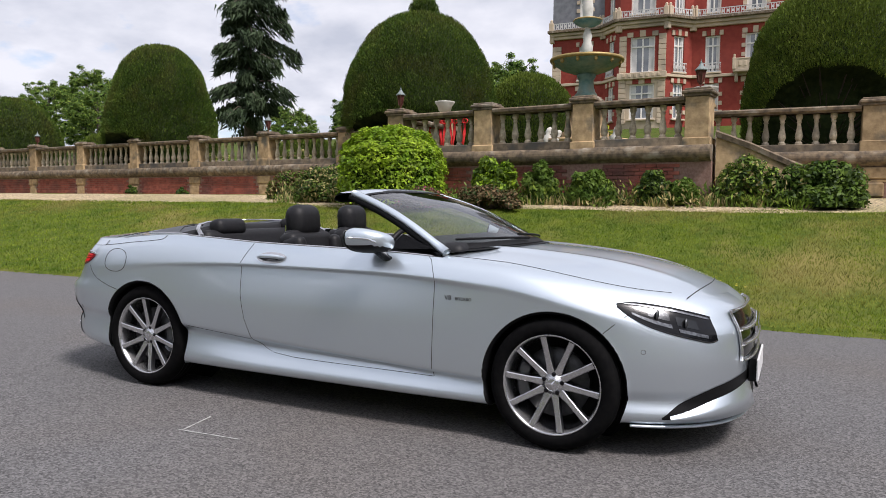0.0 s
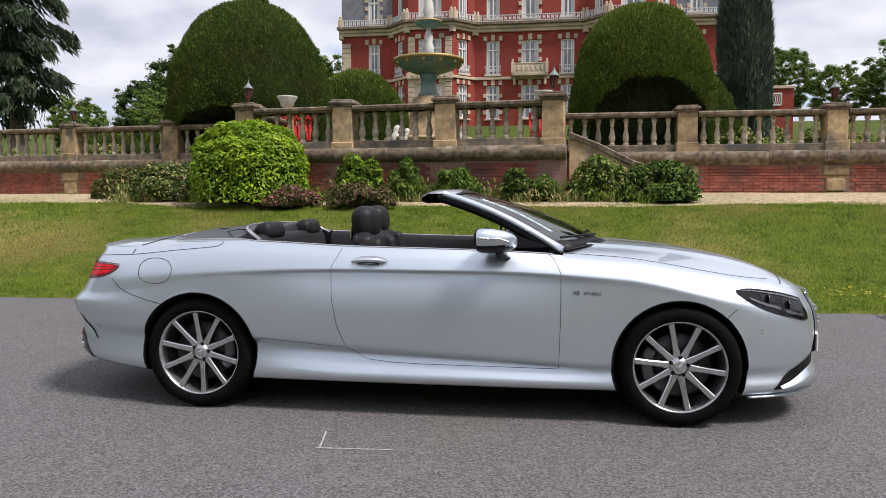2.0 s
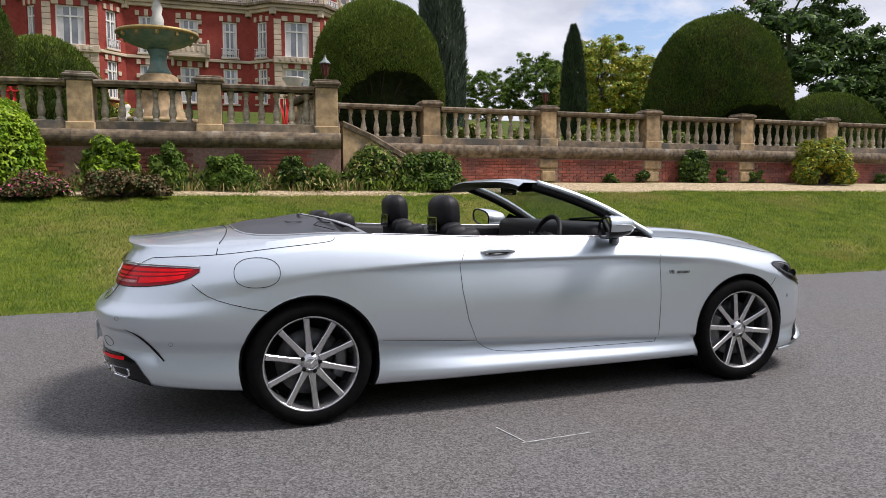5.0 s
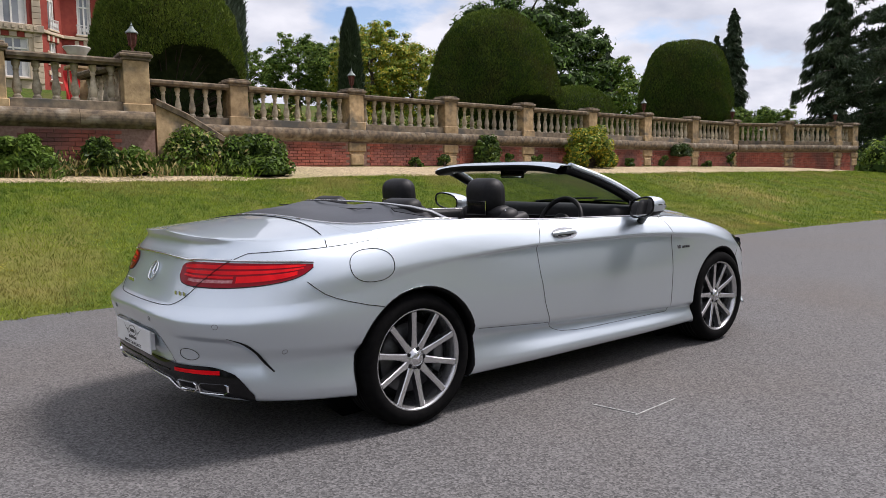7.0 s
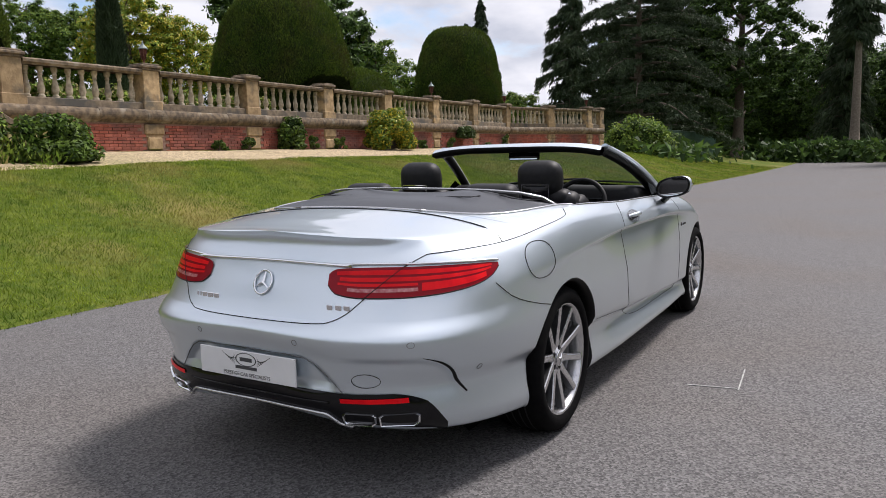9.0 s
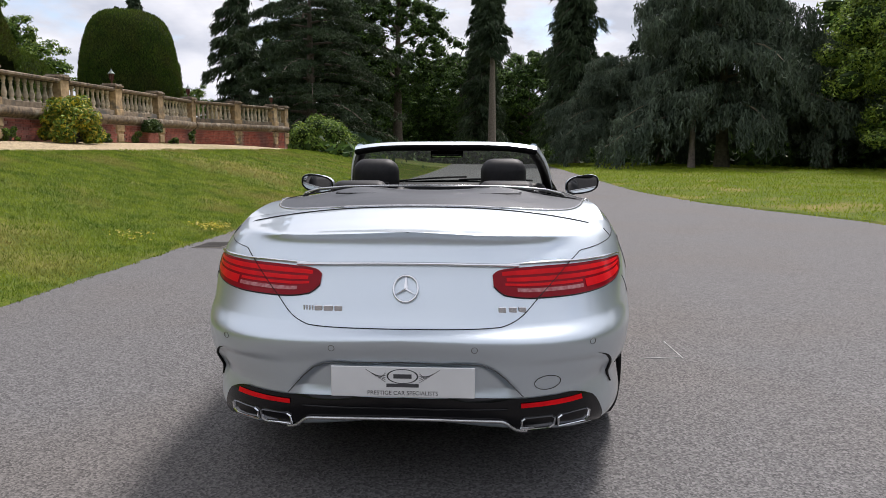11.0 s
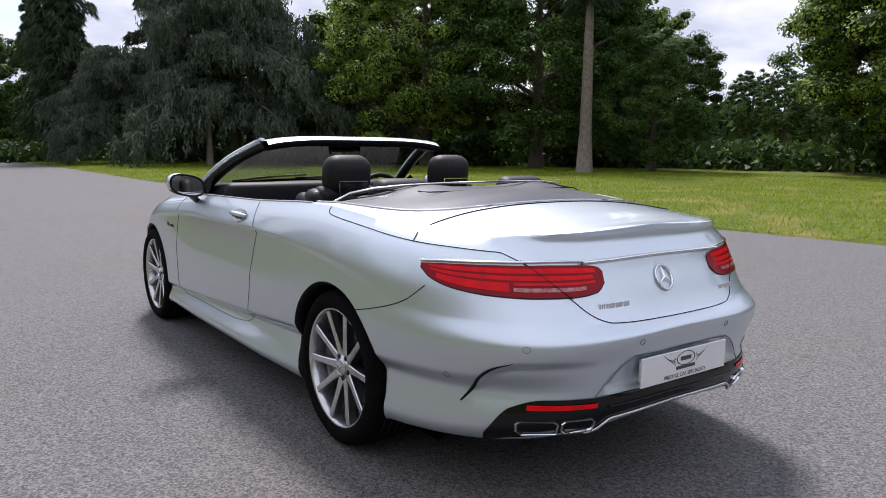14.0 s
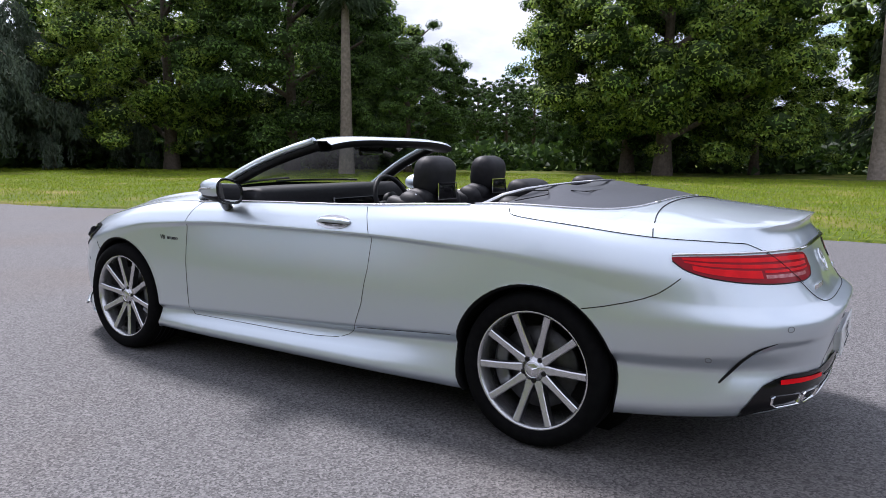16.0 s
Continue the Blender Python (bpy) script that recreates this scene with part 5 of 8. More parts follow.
solid("bulkhead", [(0.80, -0.78, 0.4), (0.80, 0.78, 0.4), (0.80, 0.78, 1.02), (0.80, -0.78, 1.02)], [(0, 1, 2, 3)], BLACK_PLASTIC, car)

# ---- terrace wall and balustrade ----
class Run:
    """A straight stretch of wall from a to b; place(s, n, z): s along, n towards the drive."""

    def __init__(self, a, b):
        self.a, self.b = Vector(a), Vector(b)
        self.length = (self.b - self.a).length
        self.d = (self.b - self.a).normalized()
        self.n = Vector((self.d.y, -self.d.x))
        self.turn = math.atan2(self.d.y, self.d.x)

    def place(self, s, n, z):
        p = self.a + self.d * s + self.n * n
        return (p.x, p.y, z)

    def box(self, bm, s, n, z, size, bevel=0.0):
        return box(bm, self.place(s, n, z), size, bevel, self.turn)

    def profile(self, s0, s1, prof):
        """A moulding: prof gives (n, z) pairs."""
        rows = [[self.place(s, n, z) for n, z in prof] for s in (s0, s1)]
        v, f = sheet(rows)
        k = len(prof)
        return v, [g[::-1] for g in f] + [tuple(range(k)), tuple(range(2 * k - 1, k - 1, -1))]


BALUSTER = lathe([(0.055, 0.0), (0.075, 0.0), (0.075, 0.05), (0.058, 0.06), (0.05, 0.085), (0.064, 0.11), (0.078, 0.17), (0.076, 0.22), (0.058, 0.30), (0.042, 0.40),
                  (0.038, 0.45), (0.046, 0.475), (0.056, 0.485), (0.046, 0.50), (0.044, 0.53), (0.062, 0.56), (0.068, 0.575), (0.068, 0.645), (0.0, 0.645)], 12)
baluster_mesh = bpy.data.meshes.new("baluster")
baluster_mesh.from_pydata(BALUSTER[0], [], BALUSTER[1])
baluster_mesh.shade_smooth()
baluster_mesh.set_sharp_from_angle(angle=radians(35))
baluster_mesh.materials.append(BALUSTER_STONE)


def pier(run, s, owner, z0=2.47, wide=0.46, high=3.60):
    bm = bmesh.new()
    run.box(bm, s, -0.20, (z0 + high - 0.14) / 2, (wide, wide, high - 0.14 - z0), 0.012)
    run.box(bm, s, -0.20, z0 + 0.13, (wide + 0.07, wide + 0.07, 0.27), 0.014)
    part("pier", bm, STONE, owner, "square sandstone pier")
    bm = bmesh.new()
    run.box(bm, s, -0.20, high - 0.115, (wide + 0.06, wide + 0.06, 0.06), 0.014)
    run.box(bm, s, -0.20, high - 0.055, (wide + 0.13, wide + 0.13, 0.075), 0.02)
    run.box(bm, s, -0.20, high - 0.005, (wide + 0.04, wide + 0.04, 0.06), 0.014)
    part("pier_cap", bm, DARK_STONE, owner, "moulded dark pier cap")


def balusters(run, s0, s1, owner, count=9, top=3.48, foot=2.69):
    """Plinth, balusters and rail between two piers."""
    step = (s1 - s0) / count
    bm = bmesh.new()
    run.box(bm, (s0 + s1) / 2, -0.19, foot - 0.085, (s1 - s0, 0.36, 0.175), 0.012)
    part("plinth", bm, PLINTH_STONE, owner, "lichen-stained sandstone plinth course")
    for k in range(count):
        ob = new("baluster", baluster_mesh)
        ob.parent, ob.location, ob.rotation_euler = owner, run.place(s0 + step * (k + 0.5), -0.19, foot), (0, 0, run.turn + 0.03 * ((k * 7) % 5 - 2))
        ob.scale = (1, 1, (top - 0.135 - foot) / 0.645)
    v, f = run.profile(s0, s1, [(-0.02, top - 0.135), (-0.01, top - 0.11), (0.045, top - 0.085), (0.05, top - 0.03), (0.02, top), (-0.40, top), (-0.43, top - 0.03), (-0.42, top - 0.085), (-0.36, top - 0.135)])
    solid("rail", v, f, DARK_STONE, owner, "moulded stone hand rail")


def courses(run, s0, s1, owner, base=1.45, brick=True, blocks=()):
    """String course, brick or stone face and foot of the wall."""
    prof = [(-0.02, 2.53)] + [(0.05 + 0.10 * math.sin(a), 2.385 + 0.14 * math.cos(a)) for a in np.linspace(0.2, math.pi - 0.1, 9)] + [(0.03, 2.22), (-0.02, 2.19), (-0.35, 2.19), (-0.35, 2.53)]
    n = max(1, round((s1 - s0) / 1.25))
    for k in range(n):
        a, b = s0 + (s1 - s0) * k / n, s0 + (s1 - s0) * (k + 1) / n
        dz = 0.006 * ((k * 5) % 3 - 1)
        v, f = run.profile(a + 0.003, b - 0.003, [(p + 0.004 * ((k * 3) % 3 - 1), z + dz) for p, z in prof])
        solid("string_course_stone", v, f, DARK_STONE, owner, "rounded dark string course stone" if k == 0 else "")
    bm = bmesh.new()
    run.box(bm, (s0 + s1) / 2, -0.185, (base + 2.2) / 2, (s1 - s0, 0.35, 2.2 - base))
    part("wall_core", bm, MORTAR, owner, "mortar bed of the brick face")
    for s in blocks:
        for z, h, w in ((2.06, 0.25, 0.56), (1.72, 0.30, 0.42)):
            bm = bmesh.new()
            run.box(bm, s, -0.02, z, (w, 0.13, h), 0.025)
            part("stone_block", bm, STONE, owner, "rough-faced stone block")
        bm = bmesh.new()
        run.box(bm, s, -0.03, 1.90, (0.50, 0.10, 0.055), 0.01)
        part("stone_block", bm, STONE, owner)


LEFT = Run((-36.0, 16.5), (-6.0, 13.75))
BAY = Run((-6.65, 11.16), (1.05, 10.40))
RIGHT = Run((0.7, 13.0), (27.4, 13.0))
END = Run((27.4, 12.95), (33.1, 10.95))
TIP = Run((33.1, 10.95), (34.6, 10.75))
BAY_W = Run((-6.5, 14.0), (-6.65, 11.35))
BAY_E = Run((0.95, 10.6), (0.75, 13.0))
CAP_E = Run((34.55, 10.75), (34.9, 15.0))

wall_bricked = []
WALL_SPEC = [
    ("wall_left", LEFT, "red brick terrace wall with sandstone courses", 1.4),
    ("wall_bay", BAY, "stone-faced projecting terrace bay behind shrubs", 1.3),
    ("wall_right", RIGHT, "red brick terrace wall with stone blocks", 1.4),
    ("wall_end", END, "red brick wall of the terrace end", 1.2),
    ("wall_tip", TIP, "short red brick return of the terrace end", 1.2),
    ("wall_bay_west", BAY_W, "stone return of the projecting bay", 1.3),
    ("wall_bay_east", BAY_E, "stone return of the projecting bay", 1.3),
    ("wall_end_east", CAP_E, "brick return closing the terrace", 1.2),
]
PIER_AT = {
    "wall_left": [LEFT.length - 3.85 - 3.33 * k for k in range(8)],
    "wall_bay": [0.30, 2.73, 5.12, 7.45],
    "wall_right": [3.25 + 3.35 * k for k in range(8)],
    "wall_end": [3.0],
    "wall_tip": [0.0, 1.42],
    "wall_bay_west": [], "wall_bay_east": [], "wall_end_east": [4.1],
}
for name, run, label, base in WALL_SPEC:
    owner = thing(name, label, "wall", kind="structure")
    ps = sorted(PIER_AT[name])
    courses(run, 0, run.length, owner, base, True, ps if name in ("wall_left", "wall_right", "wall_end", "wall_tip") else ())
    bal = thing("balustrade", "weathered sandstone balustrade on the terrace wall", "balustrade", "balustrades of the terrace")
    for s in ps:
        pier(run, s, bal, 2.40 if name == "wall_bay" else 2.47)
    stops = [0.0] + ps + [run.length]
    for i in range(len(stops) - 1):
        a = stops[i] + (0.25 if i else 0.02)
        b = stops[i + 1] - (0.25 if i < len(stops) - 2 else 0.02)
        if b - a > 0.55:
            balusters(run, a, b, bal, max(2, round((b - a) / 0.315)))
    wall_bricked.append((name, run, owner, base, ps))

# the raked stone coping beside the bay
rake = thing("stair_parapet", "sloping stone coping of the terrace steps", "parapet")
prof = [(1.12, 10.62, 2.80), (1.75, 10.70, 2.55), (2.45, 10.95, 2.22), (3.0, 11.3, 2.02)]
for (x0, y0, z0), (x1, y1, z1) in zip(prof[:-1], prof[1:]):
    v = []
    for x, y, z in ((x0, y0, z0), (x1, y1, z1)):
        v += [(x, y - 0.17, z - 0.13), (x, y - 0.19, z - 0.03), (x, y - 0.14, z), (x, y + 0.14, z), (x, y + 0.19, z - 0.03), (x, y + 0.17, z - 0.13)]
    solid("coping_stone", v, [(i, i + 6, (i + 1) % 6 + 6, (i + 1) % 6) for i in range(6)] + [(5, 4, 3, 2, 1, 0), (6, 7, 8, 9, 10, 11)], DARK_STONE, rake)
    v = [(x0, y0 - 0.12, 1.2), (x1, y1 - 0.12, 1.2), (x1, y1 - 0.12, z1 - 0.12), (x0, y0 - 0.12, z0 - 0.12), (x0, y0 + 0.12, 1.2), (x1, y1 + 0.12, 1.2), (x1, y1 + 0.12, z1 - 0.12), (x0, y0 + 0.12, z0 - 0.12)]
    solid("parapet_wall", v, [(0, 1, 2, 3), (7, 6, 5, 4), (1, 5, 6, 2), (0, 3, 7, 4)], STONE, rake)

# terrace behind the wall, rising to the house
rows = []
for x in np.linspace(-90, 34.7, 70):
    front = 11.3 if -6.6 < x < 0.9 else 13.3 if 0.9 <= x < 27.4 else 13.3 - (x - 27.4) * 0.34 if x >= 27.4 else 13.9 + max(0, (-6 - x)) * 0.0917
    rows.append([(x, y, z) for y, z in ((front, 2.50), (16, 2.52), (22, 2.6), (30, 3.1), (40, 4.4), (52, 6.6), (58, 7.9), (140, 10))])
vs, fs = sheet(rows)
TERRACE_TURF = surface("terrace_turf", (0.042, 0.070, 0.012), (0.085, 0.115, 0.020), 3, 0.9, bump=0.03, bump_scale=40, c3=(0.10, 0.09, 0.03), scale3=0.4, spec=0.1)
tagged(solid("terrace", vs, [f[::-1] for f in fs], TERRACE_TURF, smooth=True), "grass garden terrace behind the balustrade", "terrace", kind="structure")

# ---- lanterns on the piers ----
LANTERN_RED = surface("lantern_rust", (0.10, 0.028, 0.02), (0.15, 0.05, 0.035), 20, 0.5)
LANTERN_TOP = surface("lantern_verdigris", (0.16, 0.20, 0.19), (0.24, 0.27, 0.26), 20, 0.6, 0.3)
LANTERN_GLASS = surface("lantern_glass", (0.055, 0.016, 0.014), (0.12, 0.045, 0.04), 8, 0.2)


def lantern(at, scale=1.0):
    ob = thing("garden_lantern", "six-sided dark red lantern with pale pointed cap on a stone pier", "lantern", "lanterns on the terrace piers", at=at)
    v, f = lathe([(0.075, 0.0), (0.075, 0.02), (0.022, 0.03), (0.018, 0.09), (0.045, 0.12), (0.05, 0.135), (0.0, 0.14)], 8)
    solid("foot", v, f, LANTERN_RED, ob)
    v, f = lathe([(0.055, 0.14), (0.088, 0.36)], 6)
    solid("glass", v, f, LANTERN_GLASS, ob)
    for k in range(6):
        a = 2 * math.pi * k / 6
        solid("bar", *tube([(0.058 * math.cos(a), 0.058 * math.sin(a), 0.135), (0.092 * math.cos(a), 0.092 * math.sin(a), 0.365)], 0.008, 4), LANTERN_RED, ob)
    v, f = lathe([(0.0, 0.36), (0.118, 0.36), (0.12, 0.375), (0.085, 0.41), (0.05, 0.45), (0.035, 0.48), (0.018, 0.50), (0.022, 0.515), (0.008, 0.54), (0.004, 0.58), (0.0, 0.585)], 12)
    solid("cap", v, f, LANTERN_TOP, ob, "pale pointed metal cap")
    ob.scale = (scale,) * 3
    return ob


first = lantern(BAY.place(0.30, -0.2, 3.62))
for run, s in ((BAY, 7.45), (RIGHT, 3.25 + 3.35), (RIGHT, 3.25 + 3.35 * 5), (RIGHT, 3.25 + 3.35 * 7), (TIP, 0.0), (LEFT, PIER_AT["wall_left"][1]), (LEFT, PIER_AT["wall_left"][5])):
    copy_thing(first, pose(*run.place(s, -0.2, 3.62)))
post = thing("path_light", "small rusty path light on a post among shrubs", "path light", at=(3.5, 10.33, ground_z(3.5, 10.33)))
solid("post", *lathe([(0.03, 0.0), (0.03, 0.42), (0.07, 0.44), (0.075, 0.56), (0.0, 0.56)], 10), LANTERN_RED, post)
solid("cap", *lathe([(0.0, 0.56), (0.12, 0.56), (0.06, 0.62), (0.015, 0.66), (0.0, 0.70)], 10), LANTERN_TOP, post)

# ---- bricks of the terrace wall, each one a piece ----
brick_mesh = bpy.data.meshes.new("brick")
bm = box(bmesh.new(), (0, 0, 0), (0.215, 0.06, 0.065), 0.004)
bm.to_mesh(brick_mesh)
bm.free()
brick_mesh.materials.append(BRICK)
for name, run, owner, base, ps in wall_bricked:
    rest_v, rest_f, count = [], [], 0
    near = (lambda s: 2.3 < s < 9.4) if name == "wall_right" else (lambda s: run.length - 7 < s < run.length - 0.5) if name == "wall_left" else (lambda s: False)
    for c in range(11):
        z = 1.38 + 0.075 * c
        if z > 2.185:
            break
        s = 0.06 + (0.11 if c % 2 else 0)
        while s < run.length - 0.1:
            blocked = any(abs(s - p) < (0.40 if z > 1.92 else 0.33) for p in ps)
            if not blocked:
                n = 0.002 + 0.004 * ((c * 13 + int(s * 9)) % 5 - 2) / 2
                if near(s) and count < 300:
                    ob = new("brick", brick_mesh)
                    ob.parent, ob.location, ob.rotation_euler = owner, run.place(s, n - 0.022, z), (0, 0, run.turn)
                    count += 1
                else:
                    k = len(rest_v)
                    for i in (-1, 1):
                        for dz in (-1, 1):
                            rest_v.append(run.place(s + 0.1065 * i, n + 0.008, z + 0.0315 * dz))
                            rest_v.append(run.place(s + 0.1075 * i, n - 0.02, z + 0.0325 * dz))
                    rest_f += [(k, k + 4, k + 6, k + 2), (k + 2, k + 6, k + 7, k + 3), (k + 1, k + 5, k + 4, k), (k, k + 2, k + 3, k + 1), (k + 4, k + 5, k + 7, k + 6)]
            s += 0.225
    if rest_v:
        solid("brickwork", rest_v, rest_f, BRICK, owner, "weathered red bricks with pale joints", kind="stuff")

# ---- the red brick mansion ----
house = thing("mansion", "red brick and pale stone mansion with tall white windows", "house", at=(-1.2, 61.0, 8.6))
HZ = 8.6
IRON = surface("white_ironwork", (0.62, 0.62, 0.60), (0.5, 0.5, 0.48), 4, 0.6)
CURTAIN = surface("net_curtain", (0.66, 0.65, 0.62), (0.5, 0.5, 0.49), 1.5, 0.8)


def facade(a, b, z0, z1, openings, material, depth=0.4, name="wall"):
    """A wall from a to b in plan with window openings (s0, s1, z0, z1) cut through it."""
    run = Run(a, b)
    ss = sorted({0.0, run.length, *[o[0] for o in openings], *[o[1] for o in openings]})
    zs = sorted({z0, z1, *[o[2] for o in openings], *[o[3] for o in openings]})
    bm = bmesh.new()
    for s0, s1 in zip(ss[:-1], ss[1:]):
        for w0, w1 in zip(zs[:-1], zs[1:]):
            if any(o[0] <= (s0 + s1) / 2 <= o[1] and o[2] <= (w0 + w1) / 2 <= o[3] for o in openings):
                continue
            run.box(bm, (s0 + s1) / 2, -depth / 2, (w0 + w1) / 2, (s1 - s0, depth, w1 - w0))
    bmesh.ops.remove_doubles(bm, verts=bm.verts, dist=0.001)
    part(name, bm, material, house, "dark red brick wall")
    return run


def house_window(run, s, z0, z1, w, balcony=0, jambs=False, lintel=True):
    """A white casement with panes, stone dressings and perhaps an iron or stone balcony."""
    hw = new("window")
    hw.parent = house
    tagged(hw, "tall white casement window with stone dressings")
    bm = bmesh.new()
    fr = 0.12
    for ds, wd in ((-w / 2 + fr / 2, fr), (w / 2 - fr / 2, fr), (0, 0.12)):
        run.box(bm, s + ds, -0.16, (z0 + z1) / 2, (wd, 0.1, z1 - z0))
    for z in (z0 + fr / 2, z1 - fr / 2, z1 - (z1 - z0) * 0.27):
        run.box(bm, s, -0.155, z, (w, 0.1, fr))
    ob = part("frame", bm, WHITE_PAINT, hw, "white painted frame")
    for sd in (-1, 1):
        for a, b in ((z0, z1 - (z1 - z0) * 0.27), (z1 - (z1 - z0) * 0.27, z1)):
            bm = bmesh.new()
            run.box(bm, s + sd * w * 0.24, -0.2, (a + b) / 2, (w * 0.44, 0.02, b - a - 0.05))
            part("pane", bm, DARK_GLASS, hw)
        bm = bmesh.new()
        run.box(bm, s + sd * w * 0.34, -0.185, (z0 + z1) / 2, (w * 0.2, 0.006, (z1 - z0) * 0.95))
        part("curtain", bm, CURTAIN, hw)
    if lintel:
        n = 5
        for k in range(n):
            t = (k - (n - 1) / 2) * (w + 0.55) / n
            bm = bmesh.new()
            run.box(bm, s + t, 0.02, z1 + 0.22 + (0.06 if k == 2 else 0), ((w + 0.55) / n - 0.02, 0.16, 0.42 + (0.12 if k == 2 else 0)), 0.02)
            part("lintel_stone", bm, PALE_STONE if k % 2 == 0 else HOUSE_BRICK, hw)
    if jambs:
        for k in range(1, int((z1 - z0) / 0.38), 2):
            for sd in (-1, 1):
                bm = bmesh.new()
                run.box(bm, s + sd * (w / 2 + 0.14), 0.015, z0 + 0.2 + 0.38 * k, (0.30, 0.13, 0.34), 0.015)
                part("jamb_stone", bm, PALE_STONE, hw)
    bm = bmesh.new()
    run.box(bm, s, 0.08, z0 - 0.08, (w + 0.35, 0.32, 0.14), 0.02)
    part("sill", bm, PALE_STONE, hw)
    if balcony == 1:
        bm = bmesh.new()
        for z in (z0 + 0.02, z0 + 0.74):
            run.box(bm, s, 0.2, z, (w + 0.3, 0.05, 0.06))
        for k in range(9):
            run.box(bm, s - w / 2 - 0.08 + (w + 0.16) * k / 8, 0.2, z0 + 0.4, (0.035, 0.035, 0.76))
        for k in range(4):
            run.box(bm, s - w / 2 + w * (k + 0.5) / 4, 0.2, z0 + 0.4, (0.2, 0.03, 0.28))
        part("balcony_rail", bm, IRON, hw, "white iron balcony rail")
    if balcony == 2:
        bm = bmesh.new()
        run.box(bm, s, 0.45, z0 - 0.12, (w + 1.7, 1.0, 0.26), 0.04)
        run.box(bm, s, 0.88, z0 + 0.40, (w + 1.6, 0.10, 0.80), 0.02)
        run.box(bm, s, 0.88, z0 + 0.84, (w + 1.7, 0.18, 0.10), 0.02)
        for sd in (-1, 1):
            run.box(bm, s + sd * (w / 2 + 0.75), 0.88, z0 + 0.45, (0.28, 0.28, 0.95), 0.02)
            run.box(bm, s + sd * (w / 2 + 0.75), 0.88, z0 + 1.08, (0.16, 0.16, 0.3), 0.03)
            run.box(bm, s + sd * (w / 2 + 0.6), 0.3, z0 - 0.6, (0.25, 0.5, 0.8), 0.05)
        for k in range(6):
            run.box(bm, s - w * 0.7 + w * 1.4 * k / 5, 0.94, z0 + 0.42, (0.22, 0.06, 0.42), 0.03)
        part("stone_balcony", bm, PALE_STONE, hw, "carved pale stone balcony")


FLOORS = [(9.0, 12.03), (12.98, 16.06), (18.0, 20.6)]
CX = -1.2


def stretch(a, b, windows, pale_ground=False, slate_top=False, quoin=()):
    run = Run(a, b)
    ops = [[(s - w / 2, s + w / 2, z0, z1) for s, w, bal in windows] for z0, z1 in FLOORS]
    facade(a, b, HZ - 0.6, 12.55, ops[0], PALE_STONE if pale_ground else HOUSE_BRICK)
    facade(a, b, 12.55, 17.0, ops[1], HOUSE_BRICK)
    facade(a, b, 17.0, 21.2, ops[2], SLATE if slate_top else HOUSE_BRICK)
    for s, w, bal in windows:
        for i, (z0, z1) in enumerate(FLOORS):
            house_window(run, s, z0, z1, w, balcony=bal if i == 1 else 0, jambs=(i == 0 and not pale_ground) or bal == 2 or (i == 2 and slate_top))
    for z, h, n, mat_ in ((12.66, 0.25, 0.10, PALE_STONE), (16.98, 0.30, 0.16, PALE_STONE), (17.28, 0.30, 0.34, PALE_STONE), (17.52, 0.26, 0.62, DARK_STONE)):
        bm = bmesh.new()
        run.box(bm, run.length / 2, n / 2 - 0.1, z, (run.length + n, n + 0.4, h), 0.03)
        part("cornice" if z > 16 else "string_course", bm, mat_, house, "moulded stone cornice" if z > 16 else "")
    for k in range(int(run.length / 0.5)):
        bm = bmesh.new()
        run.box(bm, 0.25 + 0.5 * k, 0.30, 17.24, (0.22, 0.3, 0.24))
        part("cornice_bracket", bm, PALE_STONE, house)
    bm = bmesh.new()
    for z in (17.72, 18.25):
        run.box(bm, run.length / 2, 0.42, z, (run.length + 0.3, 0.06, 0.06))
    for k in range(int(run.length / 0.19)):
        run.box(bm, 0.1 + 0.19 * k, 0.42, 17.98, (0.05, 0.05, 0.52))
    for k in range(int(run.length / 0.38)):
        run.box(bm, 0.2 + 0.38 * k, 0.42, 17.98, (0.2, 0.04, 0.2))
    part("roof_railing", bm, IRON, house, "white iron railing above the cornice")
    for s, wide in quoin:
        for k in range(int((16.6 - HZ) / 0.45)):
            bm = bmesh.new()
            run.box(bm, s, 0.03, HZ + 0.2 + 0.45 * k, (wide, 0.16, 0.42), 0.02)
            part("quoin", bm, PALE_STONE, house)
    for s in (0.0, run.length):
        bm = bmesh.new()
        run.box(bm, s, 0.42, 18.0, (0.40, 0.40, 0.75), 0.04)
        run.box(bm, s, 0.42, 18.5, (0.24, 0.24, 0.35), 0.08)
        run.box(bm, s, 0.1, 17.0, (0.42, 0.5, 0.9), 0.04)
        part("finial_pier", bm, PALE_STONE, house, "stone pier with ball finial")
    return run


